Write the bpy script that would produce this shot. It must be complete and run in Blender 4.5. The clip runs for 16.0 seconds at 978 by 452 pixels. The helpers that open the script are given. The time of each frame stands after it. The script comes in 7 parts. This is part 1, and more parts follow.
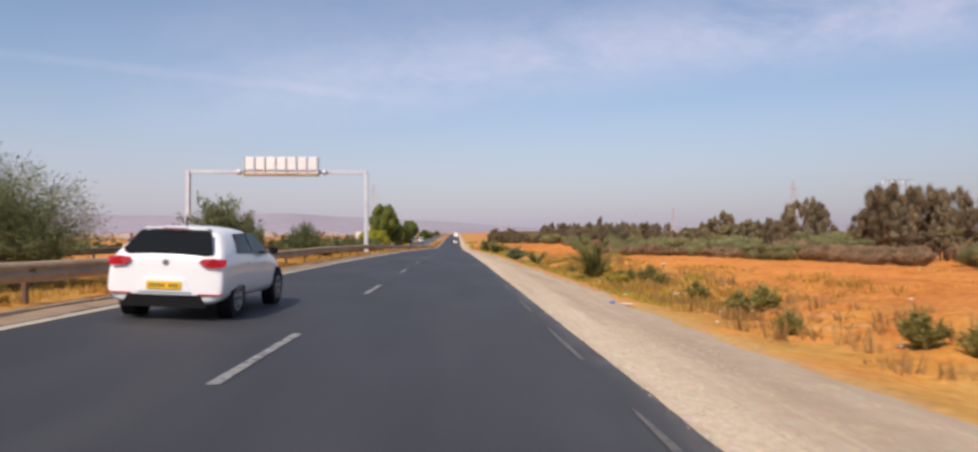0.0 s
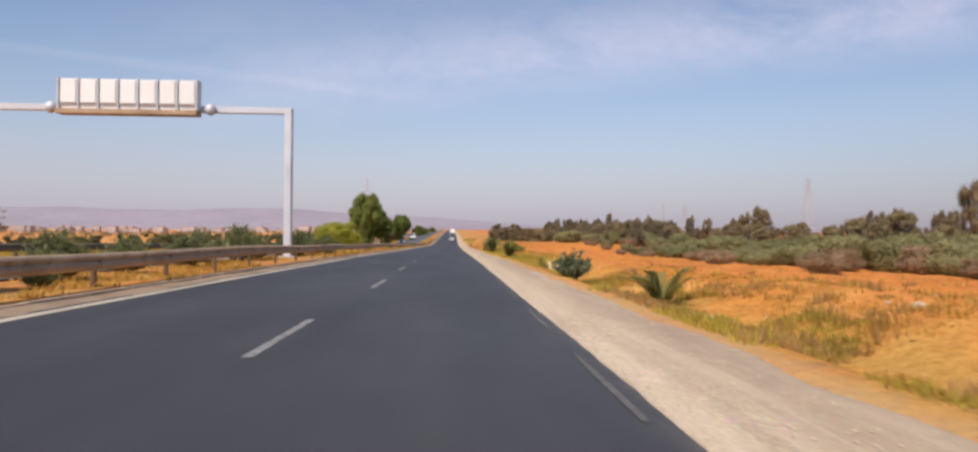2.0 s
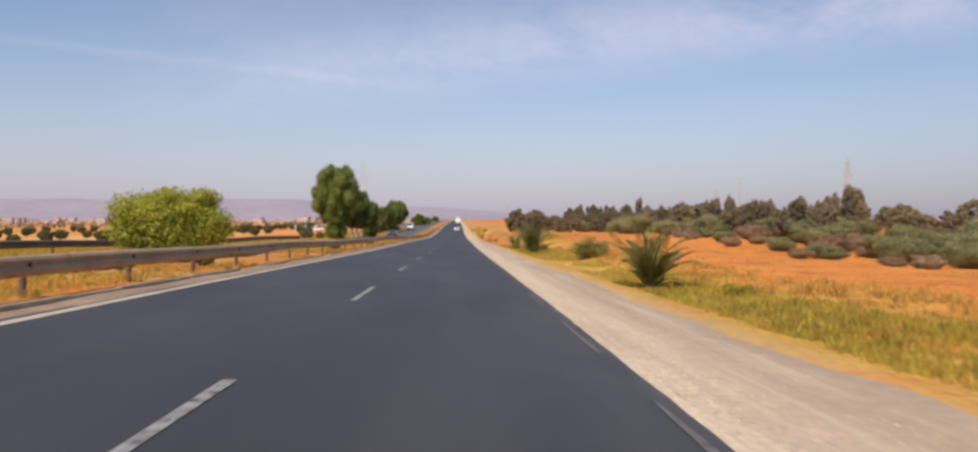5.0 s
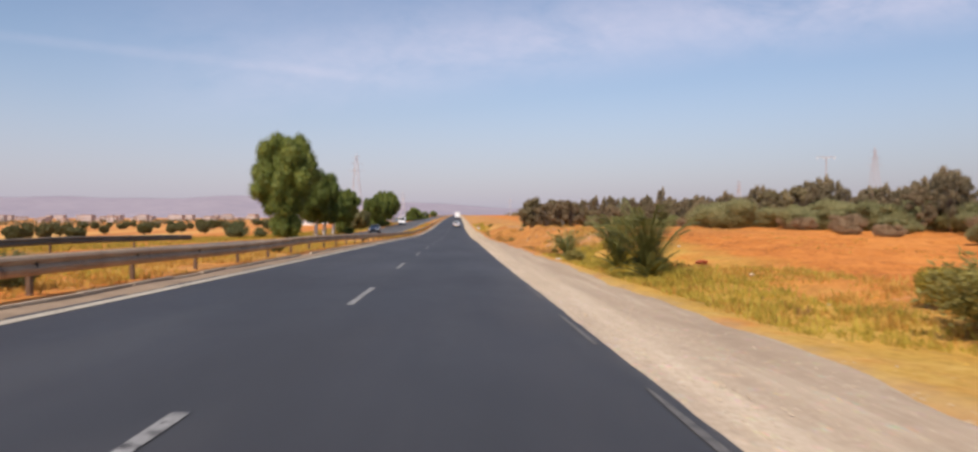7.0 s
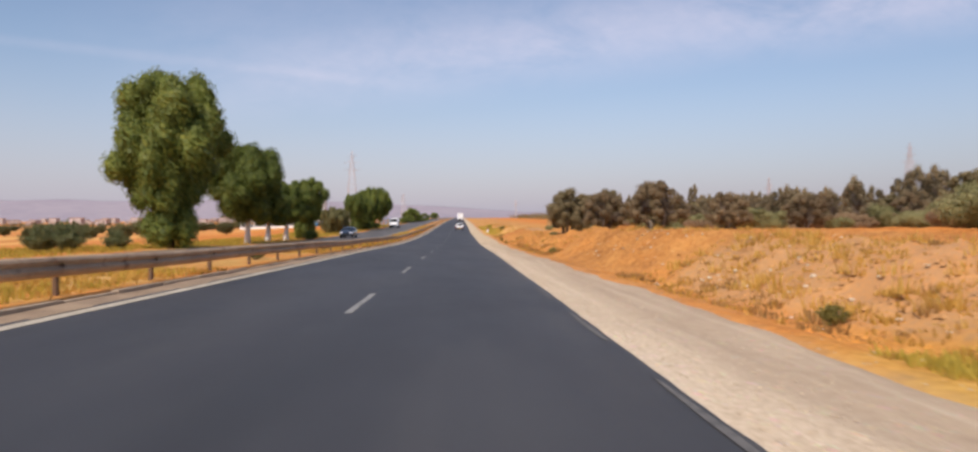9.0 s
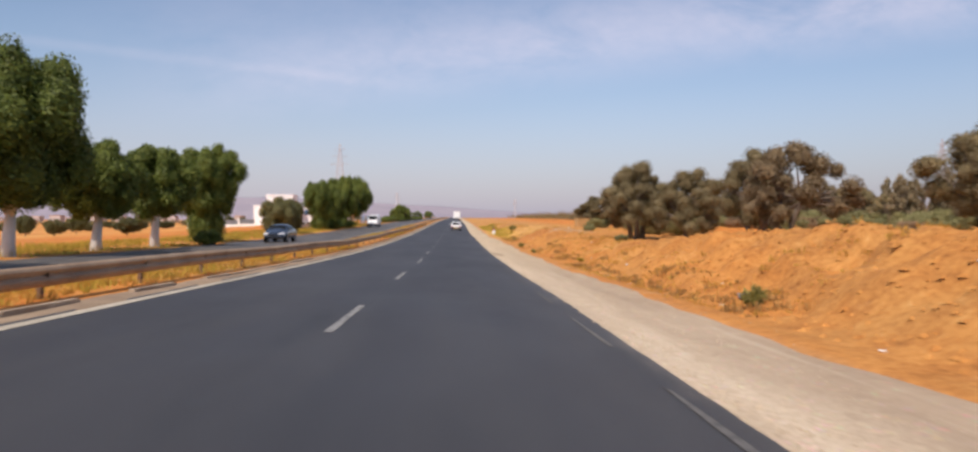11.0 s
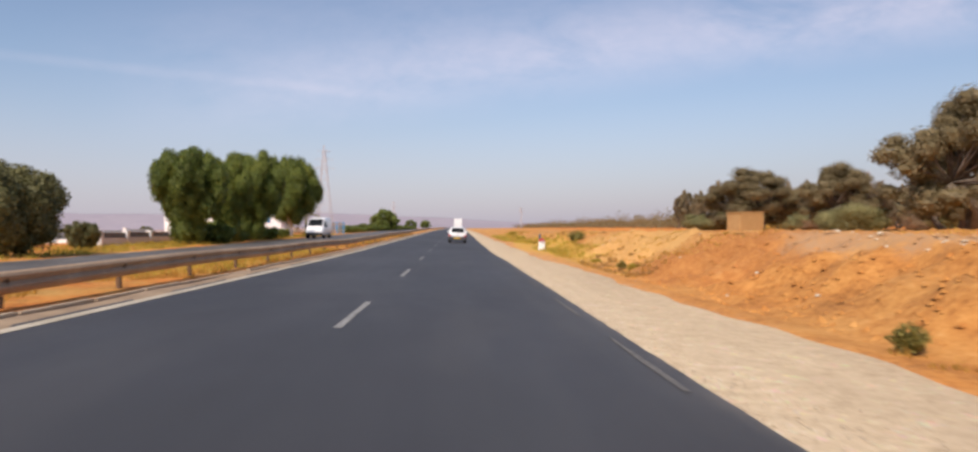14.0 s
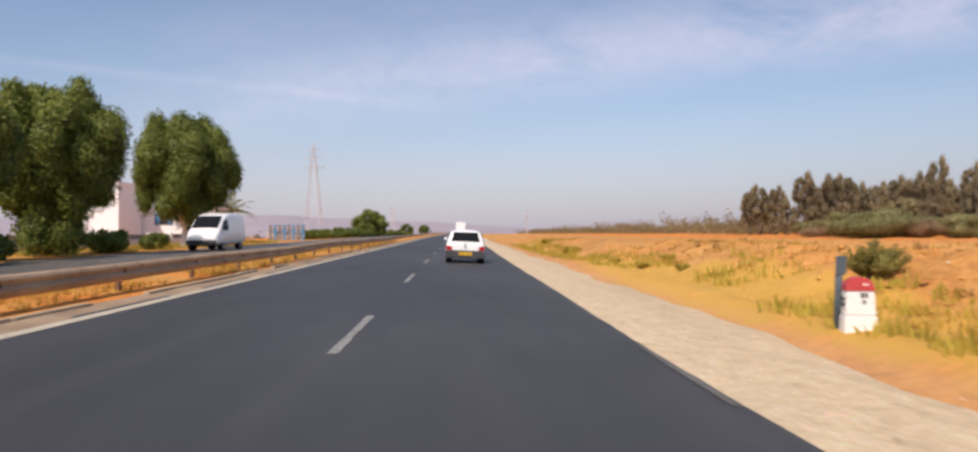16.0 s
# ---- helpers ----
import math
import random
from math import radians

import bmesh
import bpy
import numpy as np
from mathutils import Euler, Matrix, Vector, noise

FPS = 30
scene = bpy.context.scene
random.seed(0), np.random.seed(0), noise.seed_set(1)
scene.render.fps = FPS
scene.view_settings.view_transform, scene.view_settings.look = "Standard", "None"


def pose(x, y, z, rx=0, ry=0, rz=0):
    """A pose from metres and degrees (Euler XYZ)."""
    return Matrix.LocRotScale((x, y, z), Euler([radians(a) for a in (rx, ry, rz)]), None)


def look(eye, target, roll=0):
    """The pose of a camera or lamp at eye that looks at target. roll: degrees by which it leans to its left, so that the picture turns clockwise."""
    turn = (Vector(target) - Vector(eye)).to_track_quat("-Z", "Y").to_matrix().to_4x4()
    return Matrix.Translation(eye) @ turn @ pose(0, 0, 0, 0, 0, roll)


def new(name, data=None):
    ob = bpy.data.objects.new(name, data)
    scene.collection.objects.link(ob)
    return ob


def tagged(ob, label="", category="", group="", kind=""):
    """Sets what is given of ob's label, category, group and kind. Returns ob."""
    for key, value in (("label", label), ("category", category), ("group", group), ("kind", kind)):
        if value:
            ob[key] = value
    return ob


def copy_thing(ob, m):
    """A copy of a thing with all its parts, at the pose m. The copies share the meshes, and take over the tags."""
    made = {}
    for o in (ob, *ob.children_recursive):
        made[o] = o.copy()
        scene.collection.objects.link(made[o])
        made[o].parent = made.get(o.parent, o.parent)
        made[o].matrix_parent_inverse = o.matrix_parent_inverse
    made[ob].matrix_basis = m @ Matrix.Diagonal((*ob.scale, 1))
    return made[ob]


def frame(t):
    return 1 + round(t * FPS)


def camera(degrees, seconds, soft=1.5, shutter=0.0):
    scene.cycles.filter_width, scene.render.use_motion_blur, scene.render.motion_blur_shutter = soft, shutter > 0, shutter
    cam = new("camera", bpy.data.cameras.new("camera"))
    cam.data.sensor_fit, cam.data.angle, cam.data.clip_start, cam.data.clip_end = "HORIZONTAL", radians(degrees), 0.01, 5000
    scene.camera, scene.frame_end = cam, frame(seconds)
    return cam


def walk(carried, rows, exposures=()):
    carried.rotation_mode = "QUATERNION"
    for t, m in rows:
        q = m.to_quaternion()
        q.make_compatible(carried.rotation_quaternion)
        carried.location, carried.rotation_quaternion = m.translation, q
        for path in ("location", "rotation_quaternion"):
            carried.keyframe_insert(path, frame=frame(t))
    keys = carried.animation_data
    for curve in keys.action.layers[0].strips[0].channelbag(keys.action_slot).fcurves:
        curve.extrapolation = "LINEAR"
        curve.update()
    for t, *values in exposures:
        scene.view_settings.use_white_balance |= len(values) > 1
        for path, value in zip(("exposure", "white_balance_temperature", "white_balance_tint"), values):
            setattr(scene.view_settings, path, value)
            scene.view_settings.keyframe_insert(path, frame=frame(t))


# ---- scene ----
# the camera and its drive along the road
cam = camera(70.0, 16.0, soft=2.6, shutter=0.15)
PATH = [
    (0.0, (2.157, -0.000, 1.171), (3.090, 19.977, 1.356), 0.00),
    (0.5, (2.166, 7.433, 1.091), (3.086, 27.412, 1.024), 0.46),
    (1.0, (2.127, 14.791, 1.014), (3.111, 34.767, 1.042), -0.03),
    (1.5, (2.086, 22.288, 0.937), (3.159, 42.259, 0.947), 1.13),
    (2.0, (2.137, 29.969, 0.859), (3.166, 49.942, 0.960), 0.51),
    (2.5, (2.173, 37.568, 0.783), (3.025, 57.549, 0.644), -0.28),
    (3.0, (2.165, 45.246, 0.680), (2.911, 65.231, 0.451), -0.87),
    (3.5, (2.100, 52.961, 0.567), (2.858, 72.947, 0.454), -0.39),
    (4.0, (1.987, 60.532, 0.457), (2.795, 80.515, 0.305), 0.21),
    (6.5, (1.953, 100.104, -0.253), (2.933, 120.079, -0.474), -0.00),
    (7.0, (1.941, 108.253, -0.428), (2.840, 128.231, -0.740), -0.07),
    (7.5, (1.944, 116.373, -0.603), (2.765, 136.350, -1.072), 0.09),
    (8.0, (1.926, 124.398, -0.751), (2.718, 144.380, -1.032), -0.21),
    (8.5, (1.847, 132.387, -0.875), (2.649, 152.370, -0.998), 0.11),
    (9.0, (1.762, 140.396, -1.001), (2.589, 160.377, -1.230), -0.17),
    (11.5, (1.651, 181.720, -1.730), (2.603, 201.696, -1.945), 0.20),
    (12.0, (1.622, 190.384, -1.922), (2.586, 210.359, -2.234), -0.09),
    (12.5, (1.620, 199.098, -2.116), (2.582, 219.073, -2.399), -0.53),
    (13.0, (1.702, 207.871, -2.239), (2.643, 227.849, -2.349), 0.00),
    (13.5, (1.659, 216.363, -2.345), (2.558, 236.343, -2.417), -0.92),
    (14.0, (1.625, 224.706, -2.393), (2.537, 244.685, -2.291), -0.50),
    (14.5, (1.562, 233.007, -2.395), (2.463, 252.986, -2.350), -0.47),
    (15.0, (1.484, 241.242, -2.394), (2.362, 261.223, -2.376), -0.59),
    (15.5, (1.441, 249.509, -2.380), (2.266, 269.492, -2.354), 0.21),
    (16.0, (1.370, 257.687, -2.365), (2.238, 277.666, -2.099), -0.34),
]
walk(cam, [(t, look(e, g, r)) for t, e, g, r in PATH], exposures=[(0.0, 0.04, 6750, 16.0), (9.0, 0.05, 6780, 16.0), (12.0, 0.07, 6820, 16.0), (16.0, 0.12, 6900, 16.0)])

# ---------------------------------------------------------------- light
SUN_FROM = Vector((-0.34, -0.64, 0.86)).normalized()
world = bpy.data.worlds.new("hazy_sky")
scene.world = world
world.use_nodes = True


class Nodes:
    """Short hand for building node trees."""

    def __init__(self, tree):
        self.t = tree

    def add(self, kind, **values):
        n = self.t.nodes.new("ShaderNode" + kind)
        for k, v in values.items():
            n.inputs[k.replace("_", " ")].default_value = v
        return n

    def link(self, a, b):
        self.t.links.new(a, b)

    def math(self, op, a, b=0.0, c=0.0, clamp=False):
        n = self.t.nodes.new("ShaderNodeMath")
        n.operation = op
        n.use_clamp = clamp
        for i, v in enumerate((a, b, c)):
            if isinstance(v, (int, float)):
                n.inputs[i].default_value = v
            else:
                self.link(v, n.inputs[i])
        return n.outputs[0]

    def noise(self, vec, scale, detail=4.0, rough=0.55, distort=0.0):
        n = self.add("TexNoise", Scale=scale, Detail=detail, Roughness=rough, Distortion=distort)
        self.link(vec, n.inputs["Vector"])
        return n.outputs["Fac"]

    def ramp(self, fac, stops):
        n = self.t.nodes.new("ShaderNodeValToRGB")
        el = n.color_ramp.elements
        while len(el) < len(stops):
            el.new(0.5)
        for e, (p, c) in zip(el, stops):
            e.position = p
            e.color = (*c, 1) if len(c) == 3 else c
        self.link(fac, n.inputs[0])
        return n.outputs[0]

    def step(self, fac, lo, hi):
        n = self.t.nodes.new("ShaderNodeMapRange")
        n.interpolation_type = "SMOOTHSTEP"
        self.link(fac, n.inputs[0])
        n.inputs[1].default_value, n.inputs[2].default_value = lo, hi
        return n.outputs[0]

    def mix(self, fac, a, b, kind="MIX"):
        n = self.t.nodes.new("ShaderNodeMix")
        n.data_type = "RGBA"
        n.blend_type = kind
        for sock, v in ((n.inputs[0], fac), (n.inputs[6], a), (n.inputs[7], b)):
            if isinstance(v, (int, float)):
                sock.default_value = v
            elif isinstance(v, tuple):
                sock.default_value = (*v, 1)
            else:
                self.link(v, sock)
        return n.outputs[2]

    def stretch(self, vec, x, y, z):
        n = self.t.nodes.new("ShaderNodeMapping")
        n.inputs["Scale"].default_value = (x, y, z)
        self.link(vec, n.inputs["Vector"])
        return n.outputs[0]


w = Nodes(world.node_tree)
back = world.node_tree.nodes["Background"]
sky = world.node_tree.nodes.new("ShaderNodeTexSky")
sky.sky_type = "NISHITA"
sky.sun_disc = False
sky.sun_elevation = math.asin(SUN_FROM.z)
sky.sun_rotation = math.atan2(SUN_FROM.x, SUN_FROM.y)
sky.air_density, sky.dust_density, sky.ozone_density = 1.0, 1.2, 2.0
geo = world.node_tree.nodes.new("ShaderNodeTexCoord").outputs["Generated"]
sep = world.node_tree.nodes.new("ShaderNodeSeparateXYZ")
w.link(geo, sep.inputs[0])
ahead = w.math("MAXIMUM", sep.outputs[1], 0.12)
su = w.math("DIVIDE", sep.outputs[0], ahead)
sv = w.math("DIVIDE", sep.outputs[2], ahead)
flat = world.node_tree.nodes.new("ShaderNodeCombineXYZ")
w.link(su, flat.inputs[0])
w.link(sv, flat.inputs[1])
streaks = w.noise(w.stretch(flat.outputs[0], 2.4, 5.0, 1.0), 2.2, 6.0, 0.6, 0.3)
fine = w.noise(w.stretch(flat.outputs[0], 10.0, 20.0, 1.0), 2.6, 6.0, 0.65, 0.4)


def sky_band(at_zero, slope, width, strength, left, right):
    """A long thin cloud: strongest on its middle line, fading to its edges and ends."""
    mid = w.math("MULTIPLY_ADD", su, slope, at_zero)
    off = w.math("ABSOLUTE", w.math("SUBTRACT", sv, mid))
    core = w.math("SUBTRACT", 1.0, w.step(off, 0.0, width))
    ends = w.math("MULTIPLY", w.step(su, left, left + 0.35), w.math("SUBTRACT", 1.0, w.step(su, right - 0.2, right)))
    return w.math("MULTIPLY", w.math("MULTIPLY", core, ends), strength)


broad = w.math("MULTIPLY", sky_band(0.232, 0.125, 0.085, 0.85, -0.55, 3.0), w.math("MULTIPLY_ADD", w.step(su, -0.45, 0.15), 0.30, 0.66))
veil = sky_band(0.31, 0.10, 0.10, 0.28, -0.65, 3.0)
trail = sky_band(0.180, -0.110, 0.012, 0.22, -0.95, 0.0)
cloud = w.math("MULTIPLY", w.math("ADD", broad, veil), w.step(streaks, 0.16, 0.58))
cloud = w.math("MULTIPLY", cloud, w.math("MULTIPLY_ADD", fine, 0.7, 0.55))
cloud = w.math("ADD", cloud, w.math("MULTIPLY", trail, w.step(streaks, 0.2, 0.6)))
cloud = w.math("MULTIPLY", w.math("MINIMUM", cloud, 1.0), 0.46)
haze = w.math("SUBTRACT", 1.0, w.step(sep.outputs[2], -0.05, 0.24))
thick = w.mix(w.step(su, -0.3, 1.0), (3.58, 3.48, 4.55), (2.85, 2.76, 3.62))
tone = w.mix(w.math("MULTIPLY", haze, 0.80), sky.outputs[0], thick)
tone = w.mix(w.math("MULTIPLY", w.step(su, 0.05, 0.9), 0.10), tone, (1.0, 1.15, 2.0))
tone = w.mix(cloud, tone, (6.3, 6.05, 7.05))
w.link(tone, back.inputs[0])
back.inputs[1].default_value = 0.13

sun = new("sun", bpy.data.lights.new("sun", "SUN"))
sun.data.energy, sun.data.angle, sun.data.color = 3.9, radians(1.5), (1.0, 0.93, 0.82)
sun.matrix_world = look(SUN_FROM * 50, (0, 0, 0))


# ---------------------------------------------------------------- materials
def material(name, low, high, scale=3.0, rough=0.8, metal=0.0, bump=0.2, fine_scale=40.0, fine_mix=0.35, bump_size=0.02, spots=None, coat=0.0, spec=0.5):
    """A surface in two tones, with grain at two scales, relief and, if wanted, stains (colour, scale, lower bound)."""
    m = bpy.data.materials.new(name)
    m.use_nodes = True
    n = Nodes(m.node_tree)
    bsdf = m.node_tree.nodes["Principled BSDF"]
    vec = m.node_tree.nodes.new("ShaderNodeTexCoord").outputs["Object"]
    big = n.noise(vec, scale, 5.0, 0.6)
    small = n.noise(vec, fine_scale, 3.0, 0.6)
    fac = n.math("MULTIPLY_ADD", small, fine_mix, n.math("MULTIPLY", big, 1.0 - fine_mix))
    col = n.ramp(fac, [(0.32, low), (0.68, high)])
    if spots:
        colour, size, bound = spots
        col = n.mix(n.step(n.noise(vec, size, 4.0, 0.65), bound, bound + 0.12), col, colour)
    n.link(col, bsdf.inputs["Base Color"])
    bsdf.inputs["Roughness"].default_value = rough
    bsdf.inputs["Metallic"].default_value = metal
    bsdf.inputs["Coat Weight"].default_value = coat
    bsdf.inputs["Specular IOR Level"].default_value = spec
    if bump:
        b = n.add("Bump", Strength=bump, Distance=bump_size)
        n.link(fac, b.inputs["Height"])
        n.link(b.outputs[0], bsdf.inputs["Normal"])
    return m


def leaf_material(name, dark, mid, light, through_share=0.30, rough=0.55):
    """Leaves: each leaf and each plant a little different, letting some light through."""
    m = bpy.data.materials.new(name)
    m.use_nodes = True
    n = Nodes(m.node_tree)
    bsdf = m.node_tree.nodes["Principled BSDF"]
    out = m.node_tree.nodes["Material Output"]
    isl = m.node_tree.nodes.new("ShaderNodeNewGeometry").outputs["Random Per Island"]
    rnd = m.node_tree.nodes.new("ShaderNodeObjectInfo").outputs["Random"]
    vec = m.node_tree.nodes.new("ShaderNodeTexCoord").outputs["Object"]
    clump = n.noise(vec, 0.9, 3.0, 0.6)
    fac = n.math("ADD", n.math("MULTIPLY", isl, 0.45), n.math("MULTIPLY_ADD", clump, 0.9, n.math("MULTIPLY_ADD", rnd, 0.24, -0.28)))
    col = n.ramp(fac, [(0.15, dark), (0.5, mid), (0.9, light)])
    n.link(col, bsdf.inputs["Base Color"])
    bsdf.inputs["Roughness"].default_value = rough
    bsdf.inputs["Specular IOR Level"].default_value = 0.3
    tr = n.add("BsdfTranslucent")
    n.link(col, tr.inputs["Color"])
    mx = n.add("MixShader")
    mx.inputs[0].default_value = through_share
    n.link(bsdf.outputs[0], mx.inputs[1])
    n.link(tr.outputs[0], mx.inputs[2])
    n.link(mx.outputs[0], out.inputs["Surface"])
    return m


def asphalt_material():
    m = bpy.data.materials.new("worn_asphalt")
    m.use_nodes = True
    n = Nodes(m.node_tree)
    bsdf = m.node_tree.nodes["Principled BSDF"]
    vec = m.node_tree.nodes.new("ShaderNodeTexCoord").outputs["Object"]
    xyz = m.node_tree.nodes.new("ShaderNodeSeparateXYZ")
    n.link(vec, xyz.inputs[0])
    along = n.noise(n.stretch(vec, 1.0, 0.05, 1.0), 1.3, 5.0, 0.6)
    patch = n.noise(n.stretch(vec, 1.0, 0.4, 1.0), 0.35, 4.0, 0.6)
    grain = n.noise(vec, 45.0, 3.0, 0.7)
    fac = n.math("ADD", n.math("MULTIPLY", along, 0.45), n.math("ADD", n.math("MULTIPLY", patch, 0.35), n.math("MULTIPLY", grain, 0.2)))
    col = n.ramp(fac, [(0.30, (0.026, 0.0255, 0.027)), (0.5, (0.038, 0.037, 0.039)), (0.72, (0.060, 0.058, 0.057))])
    blotch = n.noise(n.stretch(vec, 0.55, 0.14, 1.0), 0.8, 3.0, 0.55)
    col = n.mix(n.math("MULTIPLY", n.step(blotch, 0.52, 0.66), 0.45), col, (0.028, 0.028, 0.030))
    col = n.mix(n.math("MULTIPLY", n.math("SUBTRACT", 1.0, n.step(blotch, 0.36, 0.48)), 0.40), col, (0.058, 0.055, 0.054))
    # tyres polish two tracks in each lane
    wave = n.math("ABSOLUTE", n.math("SINE", n.math("MULTIPLY", xyz.outputs[0], 1.72)))
    col = n.mix(n.math("MULTIPLY", n.step(wave, 0.55, 1.0), 0.35), col, (0.037, 0.036, 0.039))
    # dust and gravel fines carried onto the outer edges
    edge = n.math("ADD", n.math("MULTIPLY_ADD", n.step(xyz.outputs[0], 2.2, 3.5), 0.10, n.math("MULTIPLY", n.step(xyz.outputs[0], 3.60, 4.0), 0.7)), n.math("SUBTRACT", 1.0, n.step(xyz.outputs[0], -4.3, -3.9)))
    dust = n.math("MULTIPLY", edge, n.math("MULTIPLY_ADD", n.step(n.noise(n.stretch(vec, 1.0, 0.3, 1.0), 1.6, 5.0, 0.7), 0.40, 0.64), 0.72, 0.28))
    col = n.mix(n.math("MULTIPLY", dust, 0.45), col, (0.26, 0.225, 0.185))
    n.link(col, bsdf.inputs["Base Color"])
    n.link(n.math("MULTIPLY_ADD", patch, -0.2, 0.72), bsdf.inputs["Roughness"])
    b = n.add("Bump", Strength=0.35, Distance=0.01)
    n.link(grain, b.inputs["Height"])
    n.link(b.outputs[0], bsdf.inputs["Normal"])
    return m


def shoulder_material():
    m = bpy.data.materials.new("compacted_gravel")
    m.use_nodes = True
    n = Nodes(m.node_tree)
    bsdf = m.node_tree.nodes["Principled BSDF"]
    vec = m.node_tree.nodes.new("ShaderNodeTexCoord").outputs["Object"]
    big = n.noise(n.stretch(vec, 1.0, 0.25, 1.0), 0.55, 5.0, 0.65)
    mid = n.noise(vec, 3.5, 5.0, 0.7)
    cell = n.add("TexVoronoi", Scale=22.0)
    n.link(vec, cell.inputs["Vector"])
    xyz = m.node_tree.nodes.new("ShaderNodeSeparateXYZ")
    n.link(vec, xyz.inputs[0])
    fac = n.math("ADD", n.math("MULTIPLY", big, 0.6), n.math("MULTIPLY", mid, 0.4))
    tan = n.ramp(fac, [(0.30, (0.29, 0.208, 0.138)), (0.48, (0.40, 0.298, 0.202)), (0.70, (0.51, 0.395, 0.275))])
    pale = n.ramp(n.math("ADD", n.math("MULTIPLY", fac, 0.5), n.math("MULTIPLY", n.noise(vec, 14.0, 4.0, 0.7), 0.5)), [(0.34, (0.37, 0.278, 0.188)), (0.5, (0.55, 0.430, 0.300)), (0.66, (0.72, 0.60, 0.445))])
    edge = n.math("ADD", xyz.outputs[0], n.math("MULTIPLY", n.math("SUBTRACT", big, 0.5), 3.2))
    col = n.mix(n.step(edge, 4.3, 5.4), pale, tan)
    spill = n.math("ADD", xyz.outputs[0], n.math("MULTIPLY", n.math("SUBTRACT", n.noise(vec, 1.1, 6.0, 0.7), 0.5), 2.6))
    col = n.mix(n.step(spill, 6.5, 7.0), col, (0.46, 0.255, 0.105))
    trace = n.noise(n.stretch(vec, 1.0, 0.035, 1.0), 2.6, 4.0, 0.6)
    col = n.mix(n.math("MULTIPLY", n.step(trace, 0.50, 0.66), 0.30), col, (0.30, 0.220, 0.155))
    col = n.mix(n.math("MULTIPLY", n.math("SUBTRACT", 1.0, n.step(trace, 0.34, 0.46)), 0.25), col, (0.68, 0.57, 0.42))
    sand = n.math("MULTIPLY", n.step(xyz.outputs[1], 178.0, 240.0), n.math("MULTIPLY_ADD", big, 0.7, 0.25))
    pale_sand = n.ramp(n.math("ADD", n.math("MULTIPLY", mid, 0.5), n.math("MULTIPLY", n.noise(vec, 11.0, 4.0, 0.75), 0.5)), [(0.34, (0.38, 0.275, 0.160)), (0.5, (0.57, 0.435, 0.268)), (0.66, (0.71, 0.575, 0.385))])
    col = n.mix(sand, col, pale_sand)
    wet_x = n.math("SUBTRACT", xyz.outputs[0], n.math("MULTIPLY_ADD", n.math("SUBTRACT", xyz.outputs[1], 217.2), -0.16, 4.25))
    wet = n.math("ADD", n.math("POWER", n.math("DIVIDE", wet_x, 0.36), 2.0), n.math("POWER", n.math("DIVIDE", n.math("SUBTRACT", xyz.outputs[1], 217.2), 1.7), 2.0))
    wet = n.math("SUBTRACT", 1.0, n.step(n.math("ADD", wet, n.math("MULTIPLY", n.math("SUBTRACT", mid, 0.5), 2.2)), 0.5, 1.3))
    col = n.mix(n.math("MULTIPLY", wet, 0.75), col, (0.20, 0.125, 0.065))
    grey = n.mix(0.30, col, cell.outputs["Color"], "OVERLAY")
    col = n.mix(n.step(mid, 0.5, 0.7), col, grey)
    n.link(col, bsdf.inputs["Base Color"])
    bsdf.inputs["Roughness"].default_value = 0.95
    b = n.add("Bump", Strength=0.5, Distance=0.03)
    n.link(n.math("ADD", mid, n.math("MULTIPLY", cell.outputs["Distance"], 0.5)), b.inputs["Height"])
    n.link(b.outputs[0], bsdf.inputs["Normal"])
    return m


